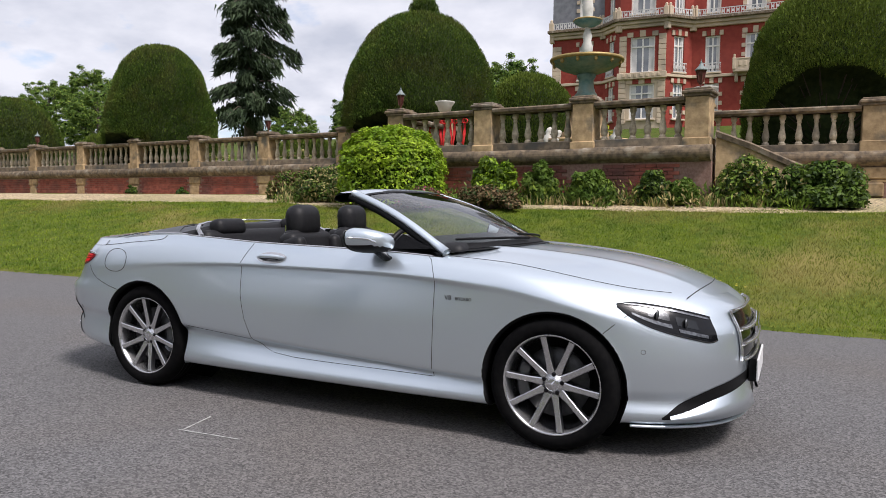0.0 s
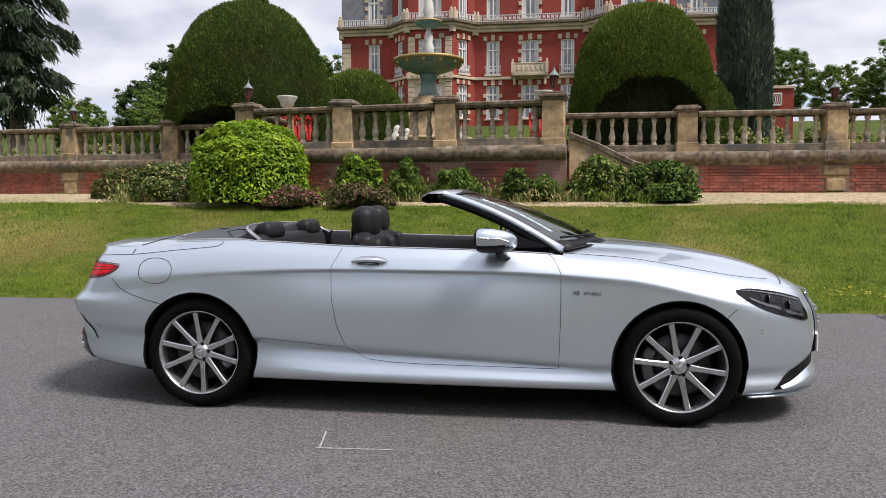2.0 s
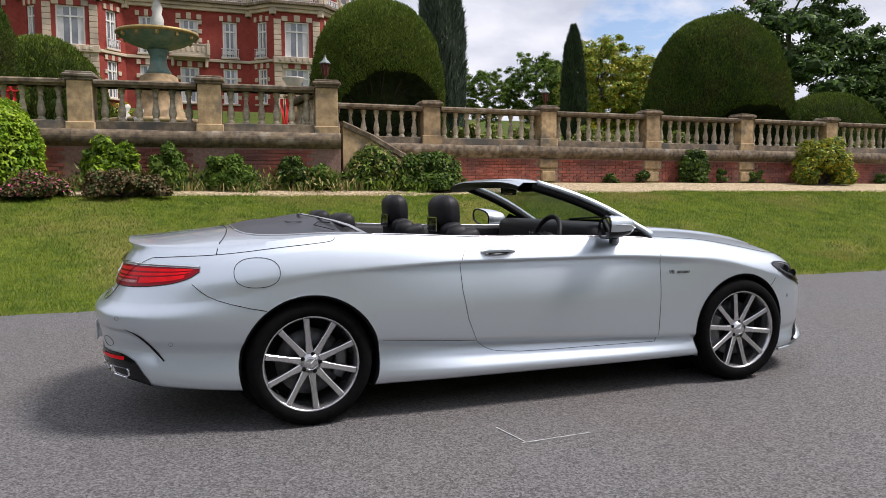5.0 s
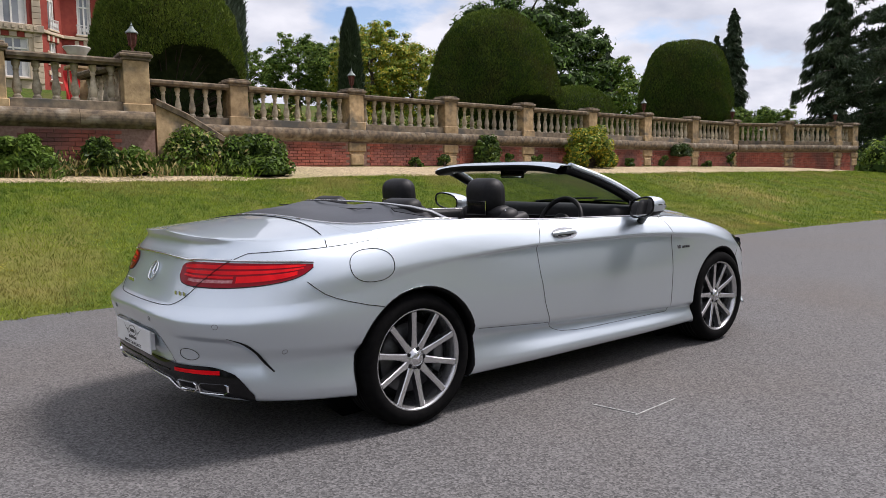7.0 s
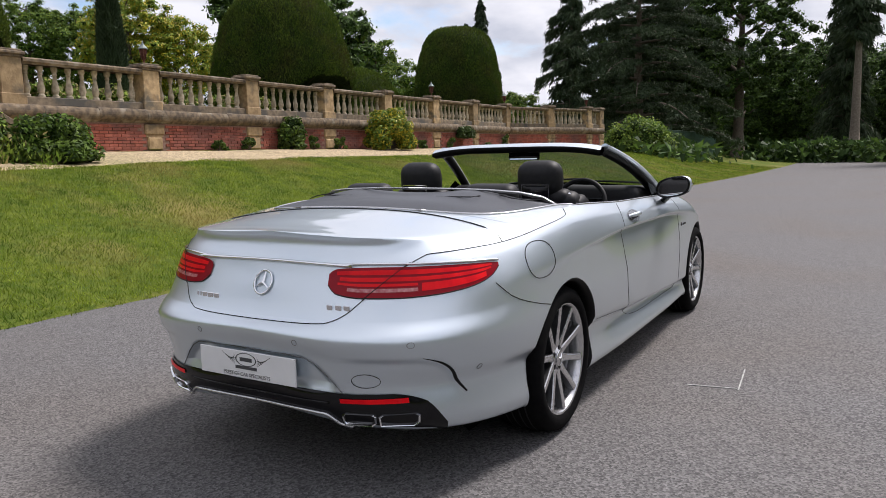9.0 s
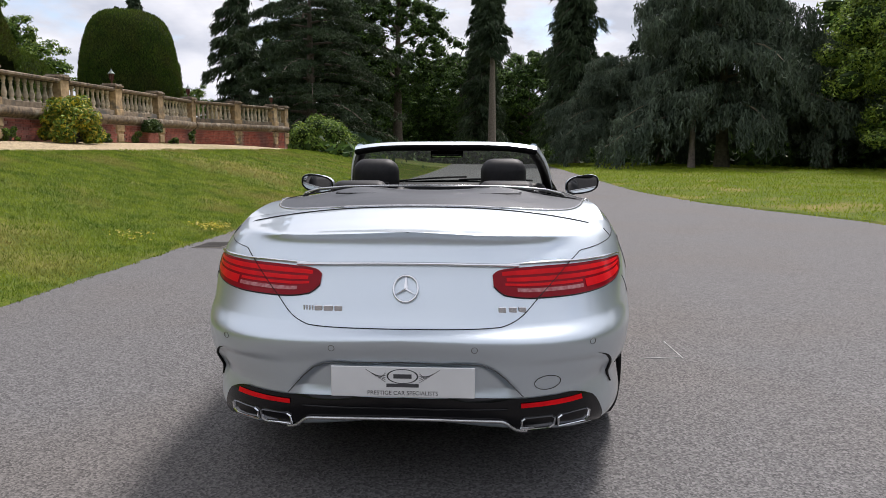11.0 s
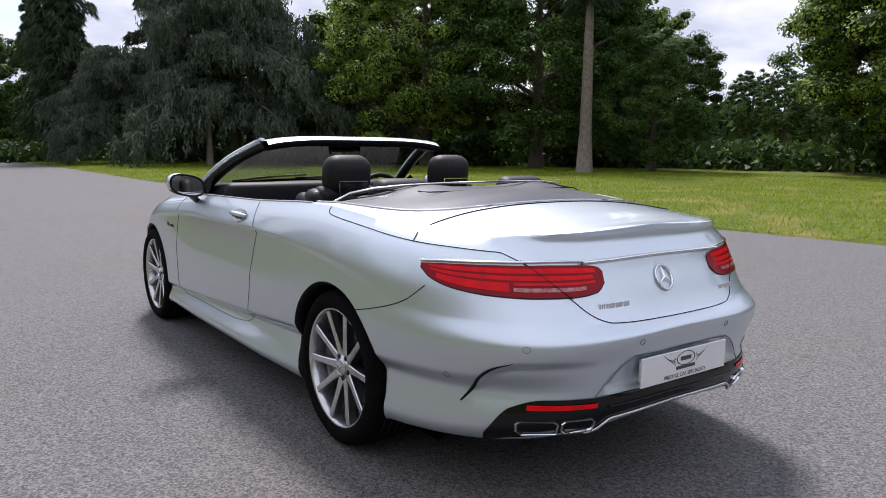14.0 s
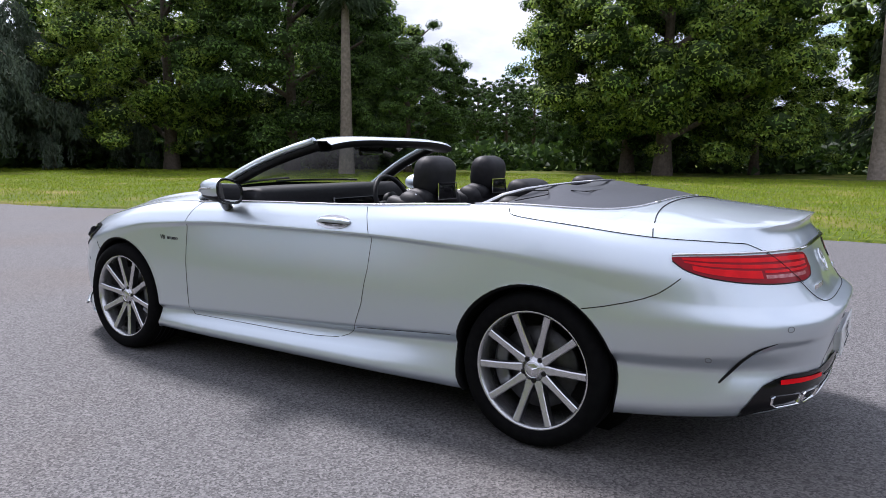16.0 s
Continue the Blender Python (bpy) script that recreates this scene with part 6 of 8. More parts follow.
Y0, YB = 62.5, 60.6
for sgn in (1, -1):
    pts = [(CX - sgn * 17.6, Y0), (CX - sgn * 12.75, Y0), (CX - sgn * 10.9, YB), (CX - sgn * 6.9, YB), (CX - sgn * 5.04, Y0)]
    wins = [[(3.1, 1.1, 1)], [(1.3, 0.95, 1)], [(2.0, 2.1, 0)], [(1.3, 1.05, 1)]]
    if sgn < 0:
        pts, wins = pts[::-1], wins[::-1]
        wins = [[(Run(pts[i], pts[i + 1]).length - w[0][0], *w[0][1:])] for i, w in enumerate(wins)]
    for i in range(4):
        outer = (i == 0) == (sgn > 0) and i in (0, 3)
        ln = Run(pts[i], pts[i + 1]).length
        front = abs(pts[i][1] - pts[i + 1][1]) < 0.1 and pts[i][1] < 61
        run = stretch(pts[i], pts[i + 1], wins[i], front, outer, [(0.45, 0.85)] if outer and sgn > 0 else [(ln - 0.45, 0.85)] if outer else [(0.32, 0.62), (ln - 0.32, 0.62)] if front else [])
        if front:
            bm = bmesh.new()
            run.box(bm, run.length / 2, 0.14, 12.72, (run.length + 0.2, 0.42, 0.55), 0.03)
            part("apron", bm, PALE_STONE, house, "pale stone apron")
            for k in range(7):
                bm = bmesh.new()
                run.box(bm, 0.5 + (run.length - 1) * k / 6, 0.37, 12.74, (0.30, 0.08, 0.32), 0.05)
                part("carved_panel", bm, PALE_STONE, house)
stretch((CX - 5.04, Y0), (CX + 5.04, Y0), [(1.67, 1.2, 1), (5.04, 1.55, 2), (8.41, 1.2, 1)])
# sides, back and mansard roof
bm = boxed(((CX, 70.95, 14.6), (34.4, 16.0, 13.0)))
part("wall", bm, HOUSE_BRICK, house)
v = [(CX - 17.6, 62.4, 21.2), (CX + 17.6, 62.4, 21.2), (CX + 17.6, 79.4, 21.2), (CX - 17.6, 79.4, 21.2), (CX - 15.4, 64.6, 26.0), (CX + 15.4, 64.6, 26.0), (CX + 15.4, 77.2, 26.0), (CX - 15.4, 77.2, 26.0)]
solid("roof", v, [(0, 1, 5, 4), (1, 2, 6, 5), (2, 3, 7, 6), (3, 0, 4, 7), (4, 5, 6, 7)], SLATE, house, "steep grey slate mansard roof")
for x in (-13, -5.5, 5.5, 13):
    part("chimney", boxed(((CX + x, 71, 27.0), (1.6, 1.2, 4.5)), ((CX + x, 71, 29.3), (1.9, 1.5, 0.35)), bevel=0.04), HOUSE_BRICK, house, "red brick chimney stack")
# children were built in world coordinates
for ob in house.children:
    ob.matrix_parent_inverse = Matrix.Translation((1.2, -61.0, -8.6))

# ---- fountain, urns and ornaments on the terrace ----
VERDIGRIS = surface("verdigris", (0.10, 0.20, 0.19), (0.19, 0.29, 0.26), 8, 0.6, 0.2, bump=0.006, bump_scale=25, c3=(0.30, 0.30, 0.22), scale3=2.5)
GILT = surface("gilt_rim", (0.42, 0.30, 0.10), (0.30, 0.22, 0.09), 12, 0.5, 0.4)
WHITE_STONE = surface("white_stone", (0.55, 0.53, 0.47), (0.66, 0.64, 0.58), 5, 0.8, bump=0.006, bump_scale=20, c3=(0.30, 0.29, 0.25), scale3=2.0)
RED_CLOTH = surface("red_cloth", (0.55, 0.012, 0.012), (0.68, 0.025, 0.02), 10, 0.7)

ft = thing("fountain", "tiered green bronze fountain with gilt-edged bowl", "fountain", at=(-2.58, 14.65, 2.5))
solid("basin", *lathe([(0.0, 0.05), (1.05, 0.05), (1.12, 0.42), (1.22, 0.46), (1.22, 0.55), (1.05, 0.55), (1.0, 0.30), (0.0, 0.30)], 40), STONE, ft, "round stone basin", True)
solid("plinth", *lathe([(0.62, 0.30), (0.62, 0.75), (0.55, 0.80), (0.50, 1.30), (0.60, 1.36), (0.60, 1.44), (0.46, 1.50), (0.44, 1.62), (0.34, 1.68), (0.0, 1.70)], 24), STONE, ft, "moulded stone plinth", True)
solid("stem", *lathe([(0.27, 1.68), (0.30, 1.74), (0.24, 1.82), (0.20, 1.95), (0.19, 2.12), (0.24, 2.22), (0.26, 2.30), (0.0, 2.32)], 20), VERDIGRIS, ft, "fluted green bronze stem", True)
solid("bowl", *lathe([(0.10, 2.26), (0.35, 2.31), (0.66, 2.42), (0.86, 2.55), (0.93, 2.62), (0.94, 2.665), (0.88, 2.67), (0.80, 2.60), (0.4, 2.48), (0.0, 2.44)], 48), VERDIGRIS, ft, "wide green bronze bowl", True)
solid("gilt_rim", *lathe([(0.905, 2.60), (0.955, 2.61), (0.97, 2.65), (0.955, 2.69), (0.90, 2.69)], 48), GILT, ft, "worn gilt rim", True)
for k in range(12):
    a = 2 * math.pi * k / 12
    solid("rim_boss", *lathe([(0.0, 2.63), (0.05, 2.60), (0.045, 2.52), (0.0, 2.48)], 6, "z", (0.88 * math.cos(a), 0.88 * math.sin(a), 0)), GILT, ft)
solid("leaf_cup", *lathe([(0.20, 2.48), (0.27, 2.60), (0.24, 2.74), (0.30, 2.82), (0.16, 2.86), (0.0, 2.90)], 10), VERDIGRIS, ft, "ring of bronze leaves")
solid("figure_column", *lathe([(0.14, 2.84), (0.16, 3.0), (0.10, 3.15), (0.13, 3.28), (0.09, 3.40), (0.06, 3.48), (0.10, 3.54), (0.0, 3.56)], 12), WHITE_STONE, ft, "pale carved column", True)
solid("upper_bowl", *lathe([(0.05, 3.50), (0.22, 3.55), (0.34, 3.62), (0.375, 3.68), (0.36, 3.71), (0.25, 3.66), (0.0, 3.62)], 32), VERDIGRIS, ft, "small upper bowl", True)
solid("upper_rim", *lathe([(0.35, 3.66), (0.385, 3.675), (0.37, 3.71), (0.34, 3.71)], 32), GILT, ft, "", True)
solid("top_figure", *lathe([(0.17, 3.66), (0.13, 3.80), (0.15, 4.0), (0.12, 4.2), (0.09, 4.30), (0.07, 4.38), (0.085, 4.45), (0.0, 4.52)], 12), WHITE_STONE, ft, "pale carved top piece", True)
for x, y, h, lean in ((-3.35, 13.75, 0.85, 0.08), (-2.95, 13.6, 0.75, -0.06), (-1.55, 13.6, 0.80, 0.05)):
    v, f = lathe([(0.16, 0.0), (0.16, 0.12), (0.10, 0.16), (0.13, 0.30), (0.11, 0.45), (0.14, 0.55), (0.06, 0.63), (0.085, 0.70), (0.07, 0.78), (0.0, 0.82)], 12)
    v = [(p[0] + lean * p[2] + 0.03 * math.sin(9 * p[2]), p[1], p[2] * h / 0.82) for p in v]
    st_ = solid("garden_statue", v, f, WHITE_STONE, None, "", True)
    st_.location = (x, y, 2.5)
    tagged(st_, "small weathered pale stone garden statue", "statue", "garden statues")


def urn(x, y):
    ob = thing("garden_urn", "white stone urn on a pedestal behind the balustrade", "urn", "garden urns", at=(x, y, 2.5))
    part("pedestal", boxed(((0, 0, 0.05), (0.5, 0.5, 0.1)), ((0, 0, 0.62), (0.36, 0.36, 1.05)), ((0, 0, 1.17), (0.46, 0.46, 0.08)), bevel=0.012), STONE, ob, "square stone pedestal")
    solid("bowl", *lathe([(0.0, 1.21), (0.12, 1.21), (0.06, 1.27), (0.09, 1.31), (0.17, 1.37), (0.20, 1.48), (0.27, 1.58), (0.275, 1.61), (0.24, 1.60), (0.17, 1.52), (0.0, 1.50)], 24), WHITE_STONE, ob, "white flared urn bowl", True)
    return ob


urn(-6.2, 13.55)
urn(0.55, 13.6)


def ribbon(x, y, h, bow):
    ob = thing("red_ribbon", "bright red cloth ribbon tied to a thin stake", "ribbon", "red ribbons on the terrace", at=(x, y, 2.5))
    solid("stake", *tube([(0, 0.02, 0), (0, 0.02, h + 0.05)], 0.01, 6), LANTERN_RED, ob)
    for dx, w, low in ((-0.05, 0.07, 0.42), (0.045, 0.06, 0.30)):
        rows = [[(dx + u * w + 0.02 * math.sin(7 * z + dx * 40), -0.03 + 0.02 * math.sin(9 * z + u * 3), z) for u in (-0.5, -0.17, 0.17, 0.5)] for z in np.linspace(low, h, 12)]
        solid("ribbon_tail", *sheet(rows), RED_CLOTH, ob, "", True)
    if bow:
        for s in (-1, 1):
            loop = [(s * 0.09 * (1 - math.cos(a)) / 1.2, -0.05, h - 0.02 + 0.06 * math.sin(a)) for a in np.linspace(0, 2 * math.pi, 12, endpoint=False)]
            solid("bow_loop", *tube(loop, 0.022, 6, True, 0.7), RED_CLOTH, ob, "", True)
    return ob


for k, x in enumerate((-6.75, -6.45, -6.15, -5.85, -5.55)):
    ribbon(x, 13.35, 1.06, k > 1)
ribbon(0.28, 13.3, 1.05, False)
ribbon(0.42, 13.35, 1.02, False)

# red garden wall with a white fretwork panel
gw = thing("garden_wall", "tall red brick garden wall with stone coping", "wall", at=(13.4, 40.0, 4.3))
part("wall", boxed(((0, 0, 1.9), (6.4, 0.5, 3.9))), HOUSE_BRICK, gw)
part("coping", boxed(((0, 0, 3.93), (6.6, 0.7, 0.18)), bevel=0.03), PALE_STONE, gw)
gw.scale = (0.36, 1, 0.93)
fret = part("fret_panel", boxed(((0.4, -0.28, 3.55), (2.0, 0.05, 0.08)), ((0.4, -0.28, 2.85), (2.0, 0.05, 0.08)), ((-0.56, -0.28, 3.2), (0.08, 0.05, 0.7)), ((1.36, -0.28, 3.2), (0.08, 0.05, 0.7))), WHITE_PAINT, gw, "white fretwork frame")
for k in range(6):
    solid("scroll", *tube([(-0.38 + 0.31 * k + 0.12 * math.cos(a), -0.28, 3.2 + 0.26 * math.sin(a)) for a in np.linspace(0, 2 * math.pi, 12, endpoint=False)], 0.035, 5, True), WHITE_PAINT, fret)

# green mesh fence and bollards beyond the terrace end
GREEN_MESH = surface("green_mesh", (0.05, 0.10, 0.075), (0.07, 0.13, 0.10), 5, 0.7)
fen = thing("mesh_fence", "dark green mesh fence panels on posts", "fence")
for k in range(6):
    x, y = 46.0 + 2.2 * k, 10.6 - 0.35 * k
    z = ground_z(x, y)
    part("post", boxed(((x, y, z + 1.0), (0.07, 0.07, 2.1))), GREEN_MESH, fen)
    if k < 5:
        v = []
        for i in range(13):
            for j in (0, 1):
                v.append((x + 2.2 * i / 12, y - 0.35 * i / 12, z + 0.08 + 1.75 * j))
        bars = [tube([v[2 * i], v[2 * i + 1]], 0.045, 4) for i in range(13)] + [tube([(x, y, z + h), (x + 2.2, y - 0.35, z + h)], 0.02, 4) for h in (0.2, 0.8, 1.4, 1.85)]
        solid("panel", *joined(*bars), GREEN_MESH, fen)
for x, y in ((92, 6.6), (93, 4.3)):
    bo = thing("bollard", "short white bollard with a red band", "bollard", "bollards on the drive", at=(x, y, 0))
    solid("post", *lathe([(0.11, 0.0), (0.10, 0.7), (0.06, 0.95), (0.0, 0.97)], 10), WHITE_PAINT, bo)
    solid("band", *lathe([(0.112, 0.45), (0.109, 0.75)], 10), RED_CLOTH, bo)

# ---- plants ----
def quads(name, corners, material, parent=None, label="", kind="", colour_slots=None):
    """A mesh of loose leaves: corners is an (n, 3 or 4, 3) array."""
    n, k = corners.shape[:2]
    me = bpy.data.meshes.new(name)
    me.vertices.add(n * k)
    me.vertices.foreach_set("co", np.ascontiguousarray(corners, np.float32).ravel())
    me.loops.add(n * k)
    me.loops.foreach_set("vertex_index", np.arange(n * k, dtype=np.int32))
    me.polygons.add(n)
    me.polygons.foreach_set("loop_start", np.arange(0, n * k, k, dtype=np.int32))
    for m in material if isinstance(material, (list, tuple)) else (material,):
        me.materials.append(m)
    if colour_slots is not None:
        me.polygons.foreach_set("material_index", np.asarray(colour_slots, np.int32))
    me.update(calc_edges=True)
    ob = new(name, me)
    if parent is not None:
        ob.parent = parent
    return tagged(ob, label, "", "", kind)


def leaves(points, normals, size, rng, long=1.6, loose=0.7, axis=None, kite=False):
    """Three-cornered leaves (or folded kites) round points, facing roughly along normals, or growing along axis."""
    n = len(points)
    if axis is None:
        nn = normals + loose * rng.normal(size=(n, 3))
        nn /= np.linalg.norm(nn, axis=1, keepdims=True) + 1e-9
        t = rng.normal(size=(n, 3))
        t -= nn * (t * nn).sum(1, keepdims=True)
        t /= np.linalg.norm(t, axis=1, keepdims=True) + 1e-9
    else:
        t = axis + loose * rng.normal(size=(n, 3))
        t /= np.linalg.norm(t, axis=1, keepdims=True) + 1e-9
        nn = np.cross(t, rng.normal(size=(n, 3)))
        nn /= np.linalg.norm(nn, axis=1, keepdims=True) + 1e-9
    b = np.cross(nn, t)
    s = (size * rng.uniform(0.6, 1.35, n))[:, None]
    root = points - t * s * long * 0.4
    if kite:
        return np.stack([root, points + b * s * 0.5 + nn * s * 0.1, points + t * s * long * 0.6, points - b * s * 0.5 + nn * s * 0.1], 1)
    return np.stack([root + b * s * 0.5, root - b * s * 0.5, points + t * s * long * 0.6], 1)


def ball(n, rng):
    v = rng.normal(size=(n, 3))
    return v / np.linalg.norm(v, axis=1, keepdims=True)


def clumps(centres, radii, n, size, rng, fill=0.35, flat=0.75, long=1.6, loose=0.7, kite=False):
    """Leaves on many small clumps."""
    k = rng.integers(0, len(centres), n)
    d = ball(n, rng)
    r = radii[k][:, None] * (1 - fill * rng.random((n, 1)) ** 2)
    p = centres[k] + d * r * np.array([1, 1, flat])
    nn = d + np.array([0, 0, 0.5])
    return leaves(p, nn, size, rng, long, loose, None, kite)


LEAF_MID = surface("leaf_green", (0.070, 0.135, 0.024), (0.115, 0.190, 0.040), 0.6, 0.55, island=0.4, through_light=0.2, spec=0.15)
LEAF_LIGHT = surface("leaf_light_green", (0.165, 0.255, 0.034), (0.255, 0.335, 0.056), 0.6, 0.55, island=0.4, through_light=0.25, spec=0.15)
LEAF_DARK = surface("leaf_dark_green", (0.030, 0.062, 0.018), (0.052, 0.092, 0.026), 0.6, 0.6, island=0.4, through_light=0.2, spec=0.15)
NEEDLE = surface("conifer_needles", (0.032, 0.052, 0.026), (0.055, 0.080, 0.038), 0.7, 0.65, island=0.4, through_light=0.1, spec=0.15)
NEEDLE_BLUE = surface("cedar_needles", (0.062, 0.088, 0.060), (0.105, 0.136, 0.092), 0.7, 0.65, island=0.4, through_light=0.1, spec=0.15)
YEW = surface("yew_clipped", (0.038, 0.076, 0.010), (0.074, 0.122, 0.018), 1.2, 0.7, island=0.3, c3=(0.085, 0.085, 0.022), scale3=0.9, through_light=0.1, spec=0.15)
YEW_LIGHT = surface("yew_light_green", (0.095, 0.145, 0.018), (0.135, 0.18, 0.026), 1.2, 0.7, island=0.4, through_light=0.15, spec=0.15)
# near-black green: the shade within the evergreens, put into a core's colour
YEW_SHADE_CORE = surface("yew_shade_core", (0.016, 0.026, 0.008), (0.03, 0.042, 0.012), 9, 0.9, bump=0.05, bump_scale=12, spec=0.15)
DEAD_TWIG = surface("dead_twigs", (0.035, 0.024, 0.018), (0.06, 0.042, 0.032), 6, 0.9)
LAUREL = surface("laurel_leaf", (0.160, 0.285, 0.012), (0.29, 0.41, 0.022), 2.5, 0.5, island=0.45, through_light=0.3, spec=0.25)
SHRUB = surface("shrub_leaf", (0.085, 0.155, 0.024), (0.14, 0.21, 0.038), 2.5, 0.5, island=0.4, through_light=0.3, spec=0.15)
SHRUB_DARK = surface("dark_shrub_leaf", (0.035, 0.065, 0.018), (0.065, 0.10, 0.028), 2.5, 0.5, island=0.4, through_light=0.2, spec=0.15)
DRY = surface("dry_grass", (0.30, 0.26, 0.10), (0.40, 0.34, 0.16), 3, 0.8, island=0.3, through_light=0.2, spec=0.15)
RUST_LEAF = surface("reddish_leaf", (0.12, 0.085, 0.04), (0.17, 0.11, 0.055), 3, 0.6, island=0.4, spec=0.15)
PINK = surface("pink_flower", (0.45, 0.05, 0.14), (0.55, 0.10, 0.22), 6, 0.6, island=0.3)
YELLOW_LEAF = surface("yellow_leaf", (0.42, 0.36, 0.02), (0.55, 0.45, 0.03), 4, 0.5, island=0.3, through_light=0.3)
# dark green that paints the shade inside foliage onto solid cores
LEAF_SHADE_CORE = surface("inner_leaves", (0.02, 0.036, 0.010), (0.036, 0.058, 0.018), 3, 0.9, bump=0.05, bump_scale=6, spec=0.1)
BARK = surface("bark", (0.075, 0.058, 0.042), (0.13, 0.105, 0.08), 7, 0.95, bump=0.03, bump_scale=9)
PALE_BARK = surface("pale_bark", (0.15, 0.125, 0.10), (0.24, 0.20, 0.16), 7, 0.95, bump=0.03, bump_scale=9)


def topiary(x, y, r, top, seed, hollow=None, n=40000, light=0.25, z0=2.5, bulge=0.0, leaf=0.034, power=2.6):
    """A clipped yew dome; hollow: (turn, half width, height) of the bare dark arch at its foot."""
    rng = np.random.default_rng(seed)
    ob = thing("topiary_yew", "large clipped dark green yew dome" + (" with bare hollow at its foot" if hollow else ""), "topiary", "clipped yews on the terrace", at=(x, y, z0))
    h = top - z0

    def shape(a, t):
        """Point at turn a and share t of the arc from foot to top."""
        s = t * math.pi / 2
        rr = r * np.cos(s) ** (2 / power) * (1 + bulge * np.sin(2 * s)) * (0.93 + 0.07 * np.minimum(1, t * 6))
        return rr, h * np.sin(s) ** (2 / 2.15)

    def wob(p):
        return 0.05 * noise.noise((p[0] * 0.9 + seed, p[1] * 0.9, p[2] * 0.9)) + 0.03 * noise.noise((p[0] * 3, p[1] * 3 + seed, p[2] * 3))

    def bare(a, z):
        if not hollow:
            return False
        d = (a - hollow[0] + math.pi) % (2 * math.pi) - math.pi
        return abs(d) < hollow[1] and z < hollow[2] * math.sqrt(max(0, 1 - (d / hollow[1]) ** 2)) + 0.12 * noise.noise((a * 5, z * 3, seed))

    # dark dome under the sprays paints the shade between and behind them
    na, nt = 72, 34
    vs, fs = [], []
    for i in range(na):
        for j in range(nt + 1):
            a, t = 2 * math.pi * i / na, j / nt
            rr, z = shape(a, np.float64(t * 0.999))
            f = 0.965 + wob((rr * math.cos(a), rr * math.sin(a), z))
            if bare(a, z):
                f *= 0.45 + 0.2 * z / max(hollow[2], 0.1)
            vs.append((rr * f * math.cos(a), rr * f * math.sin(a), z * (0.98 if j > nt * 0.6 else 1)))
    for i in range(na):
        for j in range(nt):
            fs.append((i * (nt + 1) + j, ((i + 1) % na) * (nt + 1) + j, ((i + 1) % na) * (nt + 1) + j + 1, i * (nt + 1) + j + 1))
    solid("inner_growth", vs, fs, YEW_SHADE_CORE, ob, "dark core standing in for the shade inside the yew", True)
    # clipped surface of small sprays, weighted to even area
    ts = np.linspace(0.001, 0.998, 400)
    rr, zz_ = shape(0, ts)
    w = rr * np.hypot(np.gradient(rr), np.gradient(zz_))
    t = np.interp(rng.random(n), np.cumsum(w) / w.sum(), ts)
    a = rng.random(n) * 2 * math.pi
    rr, z = shape(0, t)
    keep = np.array([not bare(aa, zz) for aa, zz in zip(a, z)])
    a, t, rr, z = a[keep], t[keep], rr[keep], z[keep]
    p = np.stack([rr * np.cos(a), rr * np.sin(a), z], 1)
    f = np.array([1 + wob(q) for q in p])
    p[:, :2] *= f[:, None]
    up = np.stack([np.cos(a) * np.cos(t * 1.57), np.sin(a) * np.cos(t * 1.57), np.sin(t * 1.57) + 0.25], 1)
    p += up * (rng.random((len(p), 1)) ** 3) * 0.08
    c = leaves(p, None, leaf, rng, 2.6, 0.35, up * 0.8 + np.array([0, 0, 0.45]))
    # the lighter green sprays are more frequent towards the top
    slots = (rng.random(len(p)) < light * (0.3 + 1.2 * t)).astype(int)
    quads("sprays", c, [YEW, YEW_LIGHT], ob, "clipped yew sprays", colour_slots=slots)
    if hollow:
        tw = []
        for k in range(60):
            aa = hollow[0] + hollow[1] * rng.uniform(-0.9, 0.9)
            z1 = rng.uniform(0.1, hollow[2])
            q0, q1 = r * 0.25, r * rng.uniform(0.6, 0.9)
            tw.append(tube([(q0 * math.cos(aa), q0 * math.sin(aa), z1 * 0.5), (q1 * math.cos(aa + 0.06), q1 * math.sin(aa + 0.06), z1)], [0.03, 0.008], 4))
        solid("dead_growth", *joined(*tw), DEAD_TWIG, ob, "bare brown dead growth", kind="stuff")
    solid("trunk", *tube([(0, 0, -0.1), (0, 0, h * 0.5)], 0.2, 8), BARK, ob)
    return ob


SOUTH = -math.pi / 2
topiary(-8.2, 15.9, 2.45, 7.15, 1, (SOUTH + 0.12, 0.95, 1.4), bulge=0.03, n=130000, leaf=0.024)
topiary(-8.1, 15.9, 0.45, 7.75, 13, n=3000, z0=6.95, power=2.0)
topiary(3.15, 15.4, 1.95, 6.5, 2, (SOUTH + 0.05, 0.98, 1.95), light=0.95, power=3.2, n=130000, leaf=0.024)
topiary(15.7, 16.4, 2.55, 7.3, 3, (SOUTH - 0.1, 0.8, 1.6), light=0.4, bulge=0.02, n=130000, leaf=0.026)
topiary(29.0, 16.6, 2.3, 7.6, 4, (SOUTH - 0.4, 0.8, 1.2), power=4.2, n=90000, leaf=0.03)
topiary(-20.4, 16.9, 2.15, 7.4, 5, (SOUTH - 0.1, 0.8, 1.4), light=0.2, n=90000, leaf=0.03)
topiary(-31.5, 18.0, 2.4, 6.1, 6)
topiary(-5.9, 19.6, 1.9, 5.8, 7, light=0.8, power=2.2)
topiary(4.8, 20.5, 2.2, 5.9, 8, light=0.6, power=2.2)
topiary(25.2, 20.5, 2.6, 5.6, 9, light=0.6, power=2.2)
topiary(-15.2, 19.5, 1.3, 3.9, 10, n=16000, light=0.7)
topiary(-12.8, 19.5, 1.1, 4.0, 11, n=16000, light=0.7)
